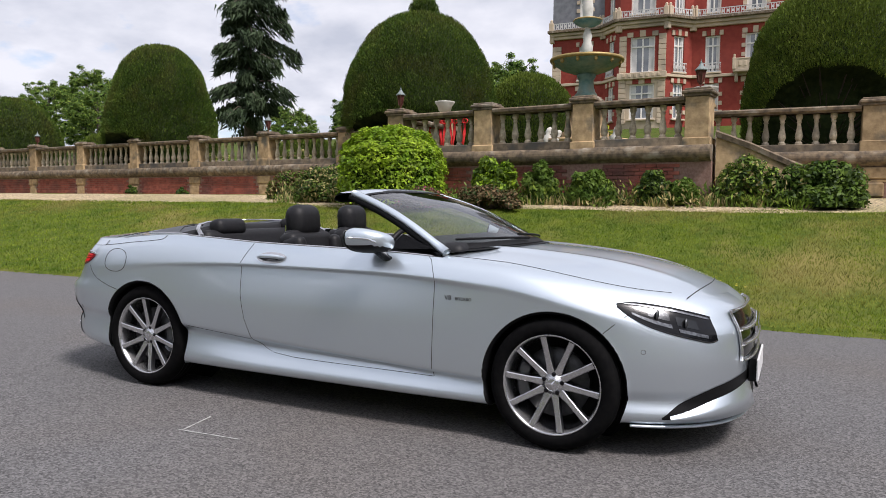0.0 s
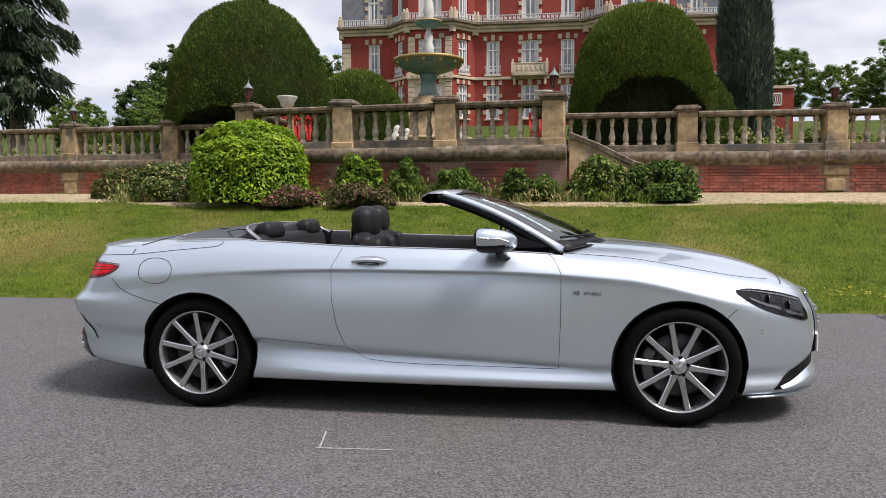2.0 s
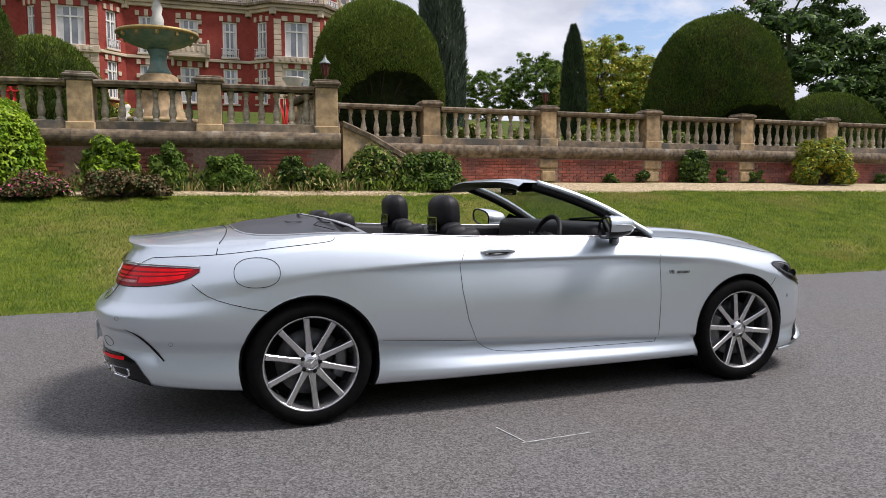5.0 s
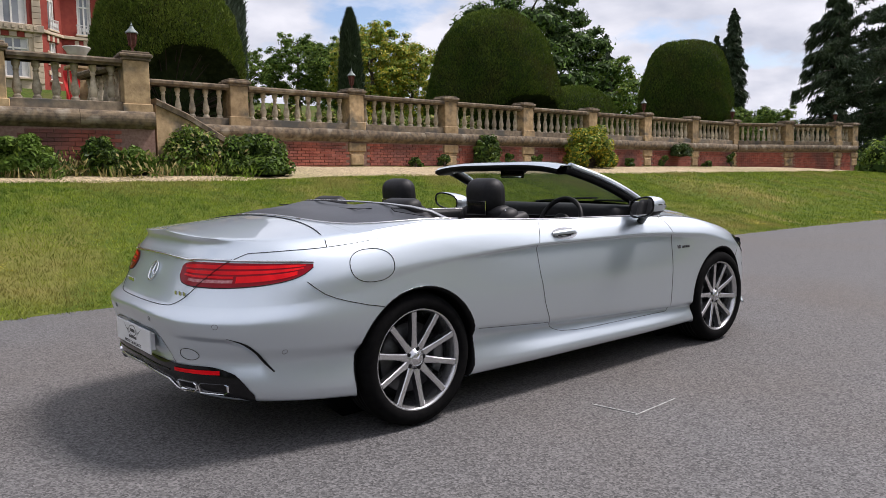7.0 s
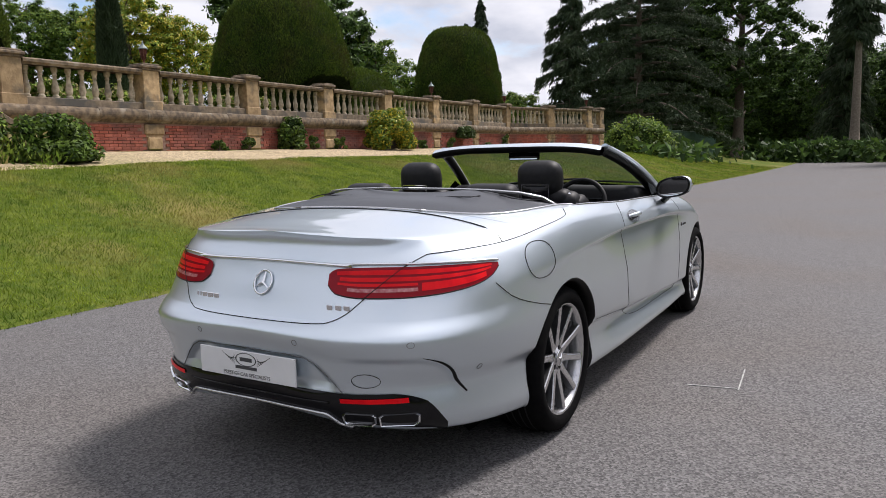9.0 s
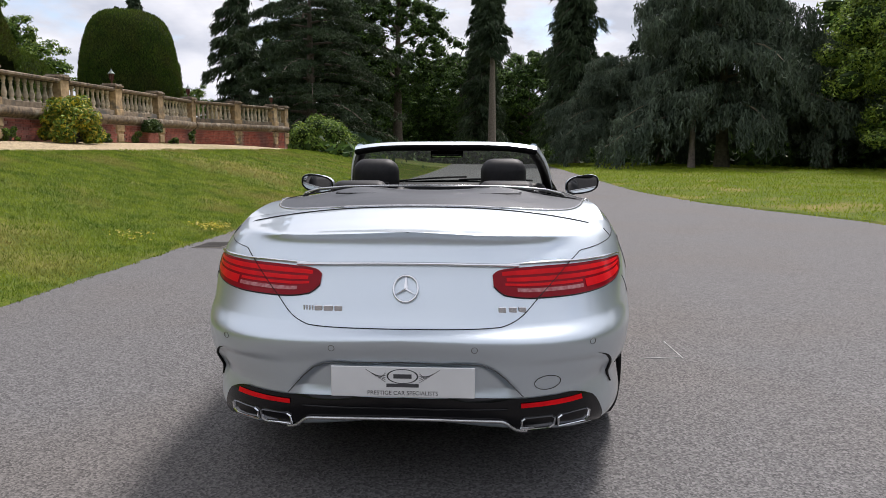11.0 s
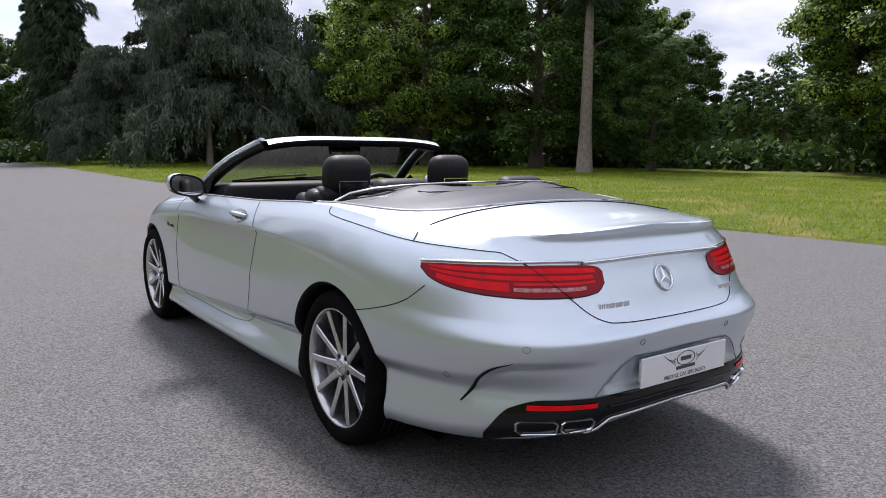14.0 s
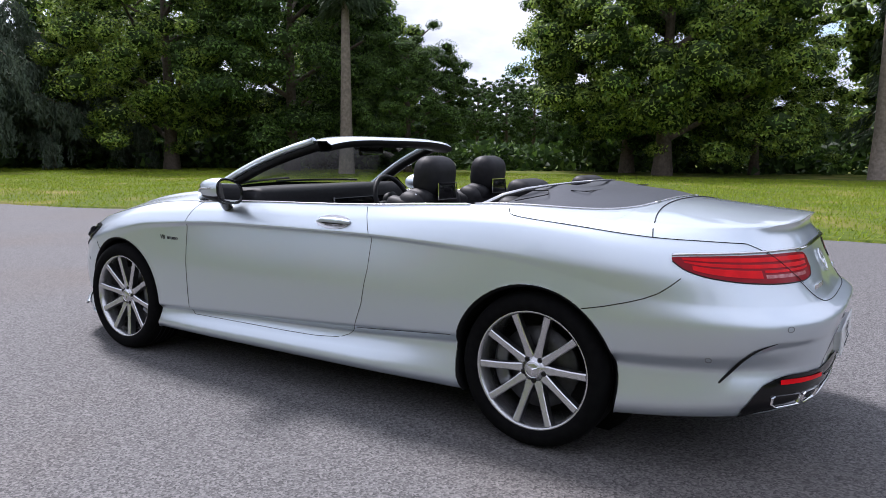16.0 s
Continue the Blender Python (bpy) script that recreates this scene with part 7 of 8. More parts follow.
topiary(-26.0, 18.8, 1.2, 4.3, 12, n=16000, light=0.7)


def column_tree(x, y, r, h, seed, material, n=40000, z0=2.6):
    """A narrow upright evergreen."""
    rng = np.random.default_rng(seed)
    ob = thing("cypress", "tall narrow dark green columnar evergreen", "tree", "upright evergreens", at=(x, y, z0))
    t = rng.random(n) ** 0.8
    a = rng.random(n) * 2 * math.pi
    prof = np.interp(t, [0, 0.08, 0.5, 0.85, 1], [0.8, 1.0, 0.95, 0.6, 0.05])
    rr = r * prof * (0.75 + 0.3 * rng.random(n)) * (1 + 0.10 * np.sin(5 * a + 9 * t))
    p = np.stack([rr * np.cos(a), rr * np.sin(a), h * t], 1)
    nn = np.stack([np.cos(a), np.sin(a), -0.2 + 0 * a], 1)
    c = leaves(p, None, 0.07, rng, 5.0, 0.25, nn * 0.4 + np.array([0, 0, 1.0]))
    quads("foliage", c, material, ob)
    solid("trunk", *tube([(0, 0, 0), (0, 0, h * 0.9)], [0.25, 0.04], 8), BARK, ob)
    # the same dark colour gives the column its shaded inside
    solid("inner_growth", *lathe([(r * 0.6, 0.05), (r * 0.75, 0.1 * h), (r * 0.7, 0.5 * h), (r * 0.4, 0.85 * h), (0, 0.97 * h)], 16), YEW_SHADE_CORE, ob, "", True)
    return ob


column_tree(7.4, 22.0, 0.85, 9.5, 21, [NEEDLE_BLUE])
column_tree(14.4, 24.2, 0.52, 5.9, 22, [NEEDLE], 22000)


def branch_frame(rng, h, r, crown_base, n_limbs, rise):
    """Limb paths from a trunk into a crown: returns tubes and the limb ends."""
    tubes, ends = [], []
    lean = rng.normal(size=2) * 0.02 * h
    trunk = [(lean[0] * t * t, lean[1] * t * t, h * t) for t in np.linspace(0, 0.9, 8)]
    r0 = 0.028 * h
    tubes.append(tube(trunk, [r0 * (1.35 if k == 0 else 1 - 0.11 * k) for k in range(8)], 9))
    for k in range(n_limbs):
        t = crown_base + (0.9 - crown_base) * (k / n_limbs) ** 0.9
        a = k * 2.4 + rng.uniform(-0.4, 0.4)
        z0 = h * t
        reach = r * rng.uniform(0.55, 0.95) * (1 - 0.35 * t)
        b = (lean[0] * t * t, lean[1] * t * t, z0)
        m = (b[0] + reach * 0.5 * math.cos(a), b[1] + reach * 0.5 * math.sin(a), z0 + rise * reach * 0.35)
        e = (b[0] + reach * math.cos(a + 0.2), b[1] + reach * math.sin(a + 0.2), z0 + rise * reach * 0.75)
        tubes.append(tube([b, m, e], [r0 * 0.45 * (1 - 0.5 * t), r0 * 0.28, r0 * 0.1], 6))
        ends += [m, e]
    return joined(*tubes), np.array(ends)


def broadleaf(name, seed, h, r, material, n=17000, crown_base=0.2, size=0.30, bark=None, label="", skirt=0.0, inner=0.66):
    rng = np.random.default_rng(seed)
    ob = thing(name, label, "tree", "park trees")
    wood, ends = branch_frame(rng, h, r, max(crown_base, 0.12), 15, 0.75)
    solid("trunk", *wood, bark or BARK, ob, "", True)
    nc = 270
    d = ball(nc, rng)
    cz = h * (crown_base + 1) / 2
    rad = rng.uniform(0.45, 1.0, nc)[:, None] ** 0.5
    c = d * rad * np.array([r, r, h * (1 - crown_base) / 2]) * (0.82 + 0.25 * rng.random((nc, 1))) + (0, 0, cz)
    zn = (c[:, 2] - cz) / (h * (1 - crown_base) / 2)
    if skirt:
        low = zn < 0
        c[low, :2] *= (np.maximum(np.sqrt(np.maximum(0, 1 - np.minimum(1, zn[low] ** 2))), 0.8) / np.maximum(0.25, np.sqrt(np.maximum(0, 1 - np.minimum(0.98, zn[low] ** 2)))))[:, None] * (1 + skirt * 0.5)
    centres = np.concatenate([c, ends])
    radii = rng.uniform(0.075, 0.17, len(centres)) * r
    mats = material if isinstance(material, list) else [material]
    q = clumps(centres, radii * rng.uniform(0.8, 1.35, len(radii)), n, size, rng, 0.8, 0.62, 1.6, 0.6)
    # a dark ball in each clump stands in for the crown's inner shade
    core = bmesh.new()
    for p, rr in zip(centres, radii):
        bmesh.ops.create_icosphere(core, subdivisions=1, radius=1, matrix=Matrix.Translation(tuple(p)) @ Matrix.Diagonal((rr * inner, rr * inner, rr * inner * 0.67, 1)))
    part("inner_crown", core, LEAF_SHADE_CORE, ob, "dark solid core painting the shade inside the foliage", kind="stuff")
    quads("crown", q, mats, ob, "", colour_slots=rng.integers(0, len(mats), n))
    return ob


def conifer(name, seed, h, r, material, n_boughs=130, per=230, crown_base=0.12, size=0.13, droop=0.35, bark=None, label="", plates=False, jag=0.5):
    """A conifer: tapering trunk and boughs hung with sprays."""
    rng = np.random.default_rng(seed)
    ob = thing(name, label, "tree", "park trees")
    tubes = [tube([(0, 0, h * t) for t in np.linspace(0, 1, 9)], [0.021 * h * (1.25 if k == 0 else 1 - 0.115 * k) for k in range(9)], 9)]
    pts, nrm = [], []
    for k in range(n_boughs):
        t = crown_base + (1 - crown_base) * (k + rng.random()) / n_boughs
        reach = r * ((1 - t) ** 0.55 if not plates else (1 - 0.72 * t**2.2)) * rng.uniform(1 - jag, 1.05)
        a = k * 2.39996 + rng.uniform(-0.3, 0.3)
        z = h * t
        dirn = np.array([math.cos(a), math.sin(a)])
        end = (dirn[0] * reach, dirn[1] * reach, z - droop * reach + (0.25 * reach if plates else 0.1))
        tubes.append(tube([(0, 0, z), (dirn[0] * reach * 0.5, dirn[1] * reach * 0.5, z - droop * reach * 0.25 + 0.08 * reach), end], [0.006 * h * (1 - t) + 0.02, 0.03, 0.01], 4))
        s = rng.random(per) ** 0.75
        side = rng.normal(size=per) * 0.17 * reach * (1.1 - 0.5 * s)
        hang = rng.random(per) ** 1.5 * (0.20 * reach if plates else 0.22 * reach + 0.25)
        px = dirn[0] * reach * s - dirn[1] * side
        py = dirn[1] * reach * s + dirn[0] * side
        pz = z + (end[2] - z) * s**1.4 - hang + 0.06 * reach * (1 - s)
        pts.append(np.stack([px, py, pz], 1))
        nrm.append(np.tile([dirn[0] * 0.55, dirn[1] * 0.55, -0.75 if not plates else -0.6], (per, 1)))
    p = np.concatenate(pts)
    q = leaves(p, None, size, rng, 4.5, 0.30, np.concatenate(nrm))
    solid("trunk", *joined(*tubes), bark or BARK, ob, "", True)
    quads("needles", q, material, ob)
    return ob


def stand(ob, places):
    """The first place takes the tree itself, the others copies: x, y, size, turn."""
    for k, (x, y, s, turn) in enumerate(places):
        m = pose(x, y, ground_z(x, y) - 0.05 if not (13.5 < y < 60 and x < 34) else float(np.interp(y, [16, 22, 30, 40, 52], [2.5, 2.7, 3.6, 5.4, 8.4])), 0, 0, turn)
        if k == 0:
            ob.matrix_basis = m @ Matrix.Scale(s, 4)
        else:
            c = copy_thing(ob, m)
            c.matrix_basis = m @ Matrix.Scale(s, 4)


oak = broadleaf("oak_tree", 31, 14.5, 7.2, [LEAF_MID, LEAF_MID, LEAF_DARK], 130000, 0.05, 0.105, label="broad dark green oak with low crown", skirt=0.1)
stand(oak, [(29.6, -29.4, 1.0, 0), (12.2, -40.5, 0.95, 200), (22, -31, 0.55, 10)])
far_oak = broadleaf("oak_tree", 36, 14.5, 7.2, [LEAF_MID, LEAF_DARK], 34000, 0.05, 0.21, label="broad dark green oak, seen at the park's edge and added unseen to block sky", skirt=0.1)
# five copies at x -50 to -24 are unseen, added to block low sky light
stand(far_oak, [(38.6, 36.4, 0.98, 20), (-9, -55, 1.1, 100), (100, 4, 1.0, 50), (104, -6, 1.05, 300), (98, 13, 0.95, 170), (-46, -28, 1.0, 60), (-50, -12, 1.1, 210), (-48, 4, 1.0, 330), (-36, -42, 1.1, 90), (-24, -50, 1.1, 260), (70, 16, 1.0, 140), (-19.5, 35.0, 0.40, 30), (-16.4, 34.0, 0.33, 130), (-23.5, 36.5, 0.28, 250)])
lime = broadleaf("lime_tree", 32, 15, 7.0, [LEAF_LIGHT, LEAF_LIGHT, LEAF_MID], 130000, 0.05, 0.105, label="tall light green lime tree in full leaf", skirt=0.15)
stand(lime, [(36.0, -25.5, 1.0, 0), (5.2, -42.5, 0.64, 80), (9.0, -37.0, 1.08, 190)])
far_lime = broadleaf("lime_tree", 37, 15, 7.0, [LEAF_LIGHT, LEAF_MID], 34000, 0.05, 0.21, label="light green lime tree at the back of the park", skirt=0.15)
stand(far_lime, [(39.0, -46.0, 1.0, 50), (48, -30, 1.0, 240), (-5, -49, 1.0, 150)])
ash = broadleaf("ash_tree", 33, 19, 6.0, [LEAF_DARK, LEAF_MID], 26000, 0.26, 0.17, label="tall airy ash with open dark crown")
stand(ash, [(69.2, 9.0, 1.0, 0), (34.1, -66.0, 0.48, 60), (90, 2, 0.7, 130), (28, -60, 0.42, 300), (92, -14, 0.7, 10), (40, -70, 0.5, 200)])
garden = broadleaf("garden_tree", 34, 8.5, 3.6, [LEAF_MID, LEAF_MID, LEAF_LIGHT], 38000, 0.06, 0.11, label="rounded mid green garden tree", inner=0.5)
stand(garden, [(20.5, 40.0, 0.62, 0), (22.0, 37.8, 0.6, 90), (17.2, 40.5, 0.46, 180), (14.9, 43, 0.56, 250), (44.4, 33.0, 1.15, 40), (-17.2, 26.7, 0.40, 10), (-12.1, 34.6, 0.62, 130), (-40.2, 29.9, 0.62, 220), (-20.5, 25.5, 0.36, 70), (-45, 38, 0.6, 20), (-62.2, 42.3, 0.8, 30), (-66, 50, 0.9, 130), (-56, 46, 0.75, 210), (49, 25, 0.62, 60), (57, 25.5, 0.72, 140), (62, 30, 0.8, 310), (-13.9, 29.5, 0.50, 200), (-16.0, 30.5, 0.42, 20), (-10.9, 27.5, 0.45, 300)])
gold = broadleaf("golden_tree", 35, 7.0, 3.0, [LEAF_LIGHT, LEAF_LIGHT, YELLOW_LEAF], 34000, 0.1, 0.10, label="yellow-green feathery garden tree", inner=0.35)
stand(gold, [(18.9, 29.0, 0.84, 0), (20.6, 27.8, 0.7, 100)])
spruce = conifer("spruce", 41, 22, 4.0, NEEDLE, label="tall dark spruce with drooping boughs")
stand(spruce, [(56.5, -7.2, 1.0, 0), (80, 0.5, 1.0, 60), (62.4, 32.5, 0.72, 10), (47.8, 36, 0.55, 200), (36.8, 53.2, 0.52, 20), (31.2, -36.2, 1.0, 80), (-2.4, -45.5, 0.95, 190), (45, -47, 0.85, 70)])


def cedar_tree(name, seed, h, r, material, limbs, hang, label, bark=None, n_strand=30, per=26, size=0.085, base=0.2, lift=0.25):
    """An old cedar: a stout trunk, long limbs in tiers, and sprays lying on them or hanging from them in curtains."""
    rng = np.random.default_rng(seed)
    ob = thing(name, label, "tree", "park trees")
    stem = [(0.15 * math.sin(2.3 * t), 0.1 * math.sin(3 * t), h * t) for t in np.linspace(0, 0.97, 10)]
    solid("trunk", *tube(stem, [0.036 * h * (1.3 if k == 0 else 1 - 0.1 * k) for k in range(10)], 10), bark or BARK, ob, "", True)
    pts, axes = [], []
    for k in range(limbs):
        t = base + (0.96 - base) * (k + 0.6 * rng.random()) / limbs
        a = k * 2.39996 + rng.uniform(-0.4, 0.4)
        reach = r * (1 - 0.55 * t**1.8) * rng.uniform(0.6, 1.05)
        d = np.array([math.cos(a), math.sin(a), 0.0])
        side = np.array([-d[1], d[0], 0.0])
        path = [np.array([0, 0, h * t]) + d * reach * q + np.array([0, 0, reach * (lift * q - (lift + 0.16) * q**2.2)]) for q in np.linspace(0, 1, 7)]
        solid("limb", *tube([tuple(p) for p in path], [0.011 * h * (1 - 0.6 * t) * (1 - 0.14 * i) for i in range(7)], 6), bark or BARK, ob, "", True)
        for m in range(n_strand):
            q = rng.uniform(0.22, 1.0)
            p0 = np.array([np.interp(q, np.linspace(0, 1, 7), [p[c] for p in path]) for c in range(3)])
            out = rng.normal() * 0.16 * reach * (1.15 - 0.6 * q)
            p0 = p0 + side * out + d * rng.normal() * 0.2 - np.array([0, 0, 0.05 * abs(out)])
            drop = hang * rng.uniform(0.25, 1.0) * (0.5 + 0.7 * q)
            w = rng.random(per)
            swing = d * 0.22 + side * np.sign(out) * 0.12
            pts.append(p0 + np.outer(w, swing * drop * 0.5) + np.outer(w, (0, 0, -drop)) + rng.normal(size=(per, 3)) * (0.16, 0.16, 0.07))
            axes.append(np.tile(swing * (1.2 if hang < 0.7 else 0.6) + np.array([0, 0, -0.35 if hang < 0.7 else -1.0]), (per, 1)))
    quads("needles", leaves(np.concatenate(pts), None, size, rng, 4.0, 0.45, np.concatenate(axes)), material, ob)
    return ob


MOSSY_BARK = surface("mossy_bark", (0.075, 0.068, 0.04), (0.14, 0.125, 0.075), 5, 0.95, bump=0.03, bump_scale=9)
weeping = cedar_tree("weeping_cedar", 42, 12.5, 9.5, NEEDLE_BLUE, 36, 2.0, "old blue-grey cedar with hanging curtains of needles", MOSSY_BARK, 52, 78, 0.085)
stand(weeping, [(43.5, -15.3, 1.0, 0), (50.0, -9.8, 0.66, 130), (42.5, -21.5, 0.70, 220)])
tiered = cedar_tree("tiered_cedar", 45, 17.0, 11.0, NEEDLE, 40, 0.5, "broad dark cedar with flat tiers of boughs", None, 60, 40, 0.085, 0.10, 0.16)
stand(tiered, [(50.5, 13.2, 0.82, 0), (64.0, 17.0, 0.9, 90), (76.0, 20.0, 0.9, 200)])
pine = conifer("old_pine", 43, 17, 4.6, NEEDLE, 46, 520, 0.16, 0.12, 0.30, label="ragged dark conifer with uneven boughs", jag=0.75)
stand(pine, [(-26.8, 29.5, 0.92, 0), (56.0, 20.5, 0.95, 70), (55, -14, 1.0, 160), (62.2, 34, 0.8, 90)])
tall = conifer("bare_stemmed_pine", 44, 22, 3.6, NEEDLE, 50, 300, 0.5, 0.13, 0.25, bark=PALE_BARK, label="tall pine with long bare pale trunk")
stand(tall, [(22.6, -26.3, 0.8, 30), (34.0, -39.6, 1.0, 0), (-1.3, -37.5, 0.85, 100), (72, -0.5, 1.0, 50), (41.4, -12.8, 0.45, 80), (85, -9, 0.9, 10)])

# undergrowth and the wood's dark depth
rng = np.random.default_rng(60)
pts = []
for x0, y0, x1, y1, hgt, cnt in ((-120, -60, -80, 40, 13, 6000), (110, 28, 120, -30, 14, 9000), (120, -30, 60, -90, 12, 8000), (60, -90, -60, -95, 11, 7000), (-60, -95, -120, -60, 10, 3000), (100, 40, 40, 70, 7, 3000), (-110, 30, -60, 75, 5, 2500)):
    t = rng.random(cnt)
    h = hgt * (0.55 + 0.45 * np.array([noise.noise((u * 14, x0, y0)) for u in t]))
    p = np.stack([x0 + (x1 - x0) * t + rng.normal(size=cnt) * 3, y0 + (y1 - y0) * t + rng.normal(size=cnt) * 3, h * rng.random(cnt) ** 0.9], 1)
    pts.append(p)
p = np.concatenate(pts)
quads("distant_wood", leaves(p, rng.normal(size=p.shape), 1.5, rng, 1.3, 1.0), [LEAF_DARK, LEAF_MID, NEEDLE], None, "dark mass of distant woodland behind the lawn", "stuff", rng.integers(0, 3, len(p)))["category"] = "wood"
pts = []
for x0, y0, x1, y1, hgt, cnt in ((62, 6, 60, -14, 2.2, 5000), (60, -14, 44, -24, 2.6, 5000), (44, -24, 28, -40, 2.4, 6000), (28, -40, 2, -48, 2.6, 6000), (2, -48, -40, -50, 2.6, 4000), (36, 9, 47, 11, 2.2, 3000)):
    t = rng.random(cnt)
    h = hgt * (0.45 + 0.6 * np.array([noise.noise((u * 18, x0, y0)) for u in t]) ** 2 + 0.25)
    p = np.stack([x0 + (x1 - x0) * t + rng.normal(size=cnt) * 1.6, y0 + (y1 - y0) * t + rng.normal(size=cnt) * 1.6, h * rng.random(cnt)], 1)
    pts.append(p)
p = np.concatenate(pts)
quads("undergrowth", leaves(p, rng.normal(size=p.shape) + (0, 0, 0.6), 0.34, rng, 1.6, 0.8), [LEAF_DARK, LEAF_MID, LEAF_DARK], None, "dark brambles and ferns under the park trees", "stuff", rng.integers(0, 3, len(p)))["category"] = "undergrowth"


# ---- shrubs along the wall ----
def shrub(name, x, y, r, h, material, seed, label, n=6000, size=0.07, long=2.0, lump=46, z=None, spiky=0.0):
    rng = np.random.default_rng(seed)
    g = ground_z(x, y) if z is None else z
    ob = thing(name, label, "shrub", "shrubs along the terrace wall", at=(x, y, g))
    d = ball(lump, rng)
    d[:, 2] = np.abs(d[:, 2])
    c = d * rng.uniform(0.45, 0.82, (lump, 1)) * (r, r * 0.8, h * 0.85)
    c[:, 2] += h * 0.08
    rad = rng.uniform(0.15, 0.34, lump) * min(r, h)
    q = clumps(c, rad, int(n * 1.2), size * 0.95, rng, 0.7, 0.95, long * 0.85, 0.75, True)
    n = len(q)
    # dark balls added within the lumps, as painted shade between the leaves
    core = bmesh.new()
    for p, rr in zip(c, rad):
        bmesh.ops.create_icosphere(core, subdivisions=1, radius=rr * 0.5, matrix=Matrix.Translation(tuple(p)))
    part("inner_leaves", core, LEAF_SHADE_CORE, ob, "dark solid core painting the shade inside the foliage", kind="stuff")
    q[:, :, 2] = np.maximum(q[:, :, 2], 0.01)
    mats = material if isinstance(material, list) else [material]
    quads("foliage", q, mats, ob, "", colour_slots=rng.integers(0, len(mats), n))
    stems = [tube([(0, 0, 0), tuple(p * 0.5 + rng.normal(size=3) * 0.03), tuple(p)], [0.02, 0.012, 0.005], 4) for p in c]
    solid("stems", *joined(*stems), BARK, ob)
    return ob




def laurel(x, y, r, h, seed):
    """A clipped round bush: leaves stand out from a lumpy dome over a dark core."""
    rng = np.random.default_rng(seed)
    ob = thing("laurel_bush", "large rounded bright green laurel bush", "shrub", "shrubs along the terrace wall", at=(x, y, ground_z(x, y)))
    d = ball(30000, rng)
    d[:, 2] = np.where(d[:, 2] < -0.35, -d[:, 2], d[:, 2])
    bump = np.array([1 + 0.09 * noise.noise(tuple(q * 3.1)) + 0.06 * noise.noise(tuple(q * 8.0)) for q in d])
    depth = 1 - 0.20 * rng.random(len(d)) ** 1.6
    zc = h * 0.44
    flare = np.hypot(d[:, 0], d[:, 1])
    d[:, :2] *= np.where(d[:, 2] < 0, (0.9 + 0.1 * flare) / flare, 1.0)[:, None]
    p = d * (bump * depth)[:, None] * (r, r * 0.92, h - zc) + (0, 0, zc)
    p[:, 2] = np.where(d[:, 2] < 0, zc + (p[:, 2] - zc) * 2.2, p[:, 2])
    p[:, 2] = np.maximum(p[:, 2], 0.03)
    quads("foliage", leaves(p, d + np.array([0, 0, 0.7]), 0.042, rng, 2.0, 0.55, None, True), [LAUREL, LAUREL, SHRUB], ob, "glossy laurel leaves", colour_slots=np.where(depth > 0.93, rng.integers(0, 2, len(d)), rng.integers(0, 3, len(d))))
    # one dark ball under the leaves, coloured as the bush's inner shade
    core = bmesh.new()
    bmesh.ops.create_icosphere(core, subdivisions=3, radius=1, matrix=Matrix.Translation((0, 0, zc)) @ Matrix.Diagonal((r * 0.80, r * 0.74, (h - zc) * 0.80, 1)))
    part("inner_leaves", core, LEAF_SHADE_CORE, ob, "dark solid core painting the shade inside the foliage", True, kind="stuff")
    solid("stems", *joined(*[tube([(0.1 * math.cos(k), 0.1 * math.sin(k), -0.05), (0.4 * math.cos(k), 0.4 * math.sin(k), 0.7)], [0.03, 0.012], 5) for k in range(7)]), BARK, ob)


laurel(-5.65, 9.75, 1.24, 1.76, 71)
shrub("shrub", -3.4, 10.25, 0.58, 1.25, [LAUREL, SHRUB], 72, "bright green upright shrub", 9900, 0.057, 2.4)
shrub("shrub", -2.4, 10.35, 0.45, 1.15, SHRUB, 73, "dark green leafy shrub", 8800, 0.057)
shrub("shrub", -1.25, 10.25, 0.55, 0.95, SHRUB, 74, "mid green leafy shrub", 9900, 0.057)
shrub("shrub", 0.05, 10.25, 0.40, 0.92, [SHRUB, SHRUB_DARK], 75, "mid green leafy shrub", 7700, 0.049)
shrub("shrub", 0.62, 10.15, 0.38, 0.70, SHRUB, 76, "low mid green shrub", 6600, 0.049)
shrub("shrub", 1.75, 10.35, 0.68, 1.12, [SHRUB, SHRUB, LEAF_LIGHT, DRY, SHRUB_DARK], 77, "sprawling grey-green shrub with dry stems", 7200, 0.049)
shrub("shrub", 2.95, 10.25, 0.88, 0.86, [SHRUB_DARK, SHRUB, SHRUB], 78, "wide dark green glossy shrub", 13000, 0.057)
shrub("flowering_shrub", -4.6, 9.25, 0.80, 0.55, [RUST_LEAF, RUST_LEAF, SHRUB_DARK, RUST_LEAF, SHRUB, SHRUB_DARK, RUST_LEAF, PINK], 79, "low reddish shrub with pink flowers", 11000, 0.037)
shrub("flowering_shrub", -3.1, 9.2, 0.95, 0.55, [RUST_LEAF, RUST_LEAF, SHRUB_DARK], 80, "low reddish brown heather-like shrub", 11440, 0.037)
shrub("shrub", -7.9, 10.6, 1.1, 1.0, [SHRUB, SHRUB_DARK, DRY], 81, "tangled green shrub by the bay", 14300, 0.049)
shrub("shrub", -9.3, 11.2, 1.1, 0.8, [SHRUB, RUST_LEAF], 82, "loose yellow-green shrub at the wall", 12100, 0.045)
shrub("shrub", -7.0, 11.0, 0.9, 1.3, [SHRUB_DARK], 83, "dark climbing shrub on the stone bay", 11000, 0.049)
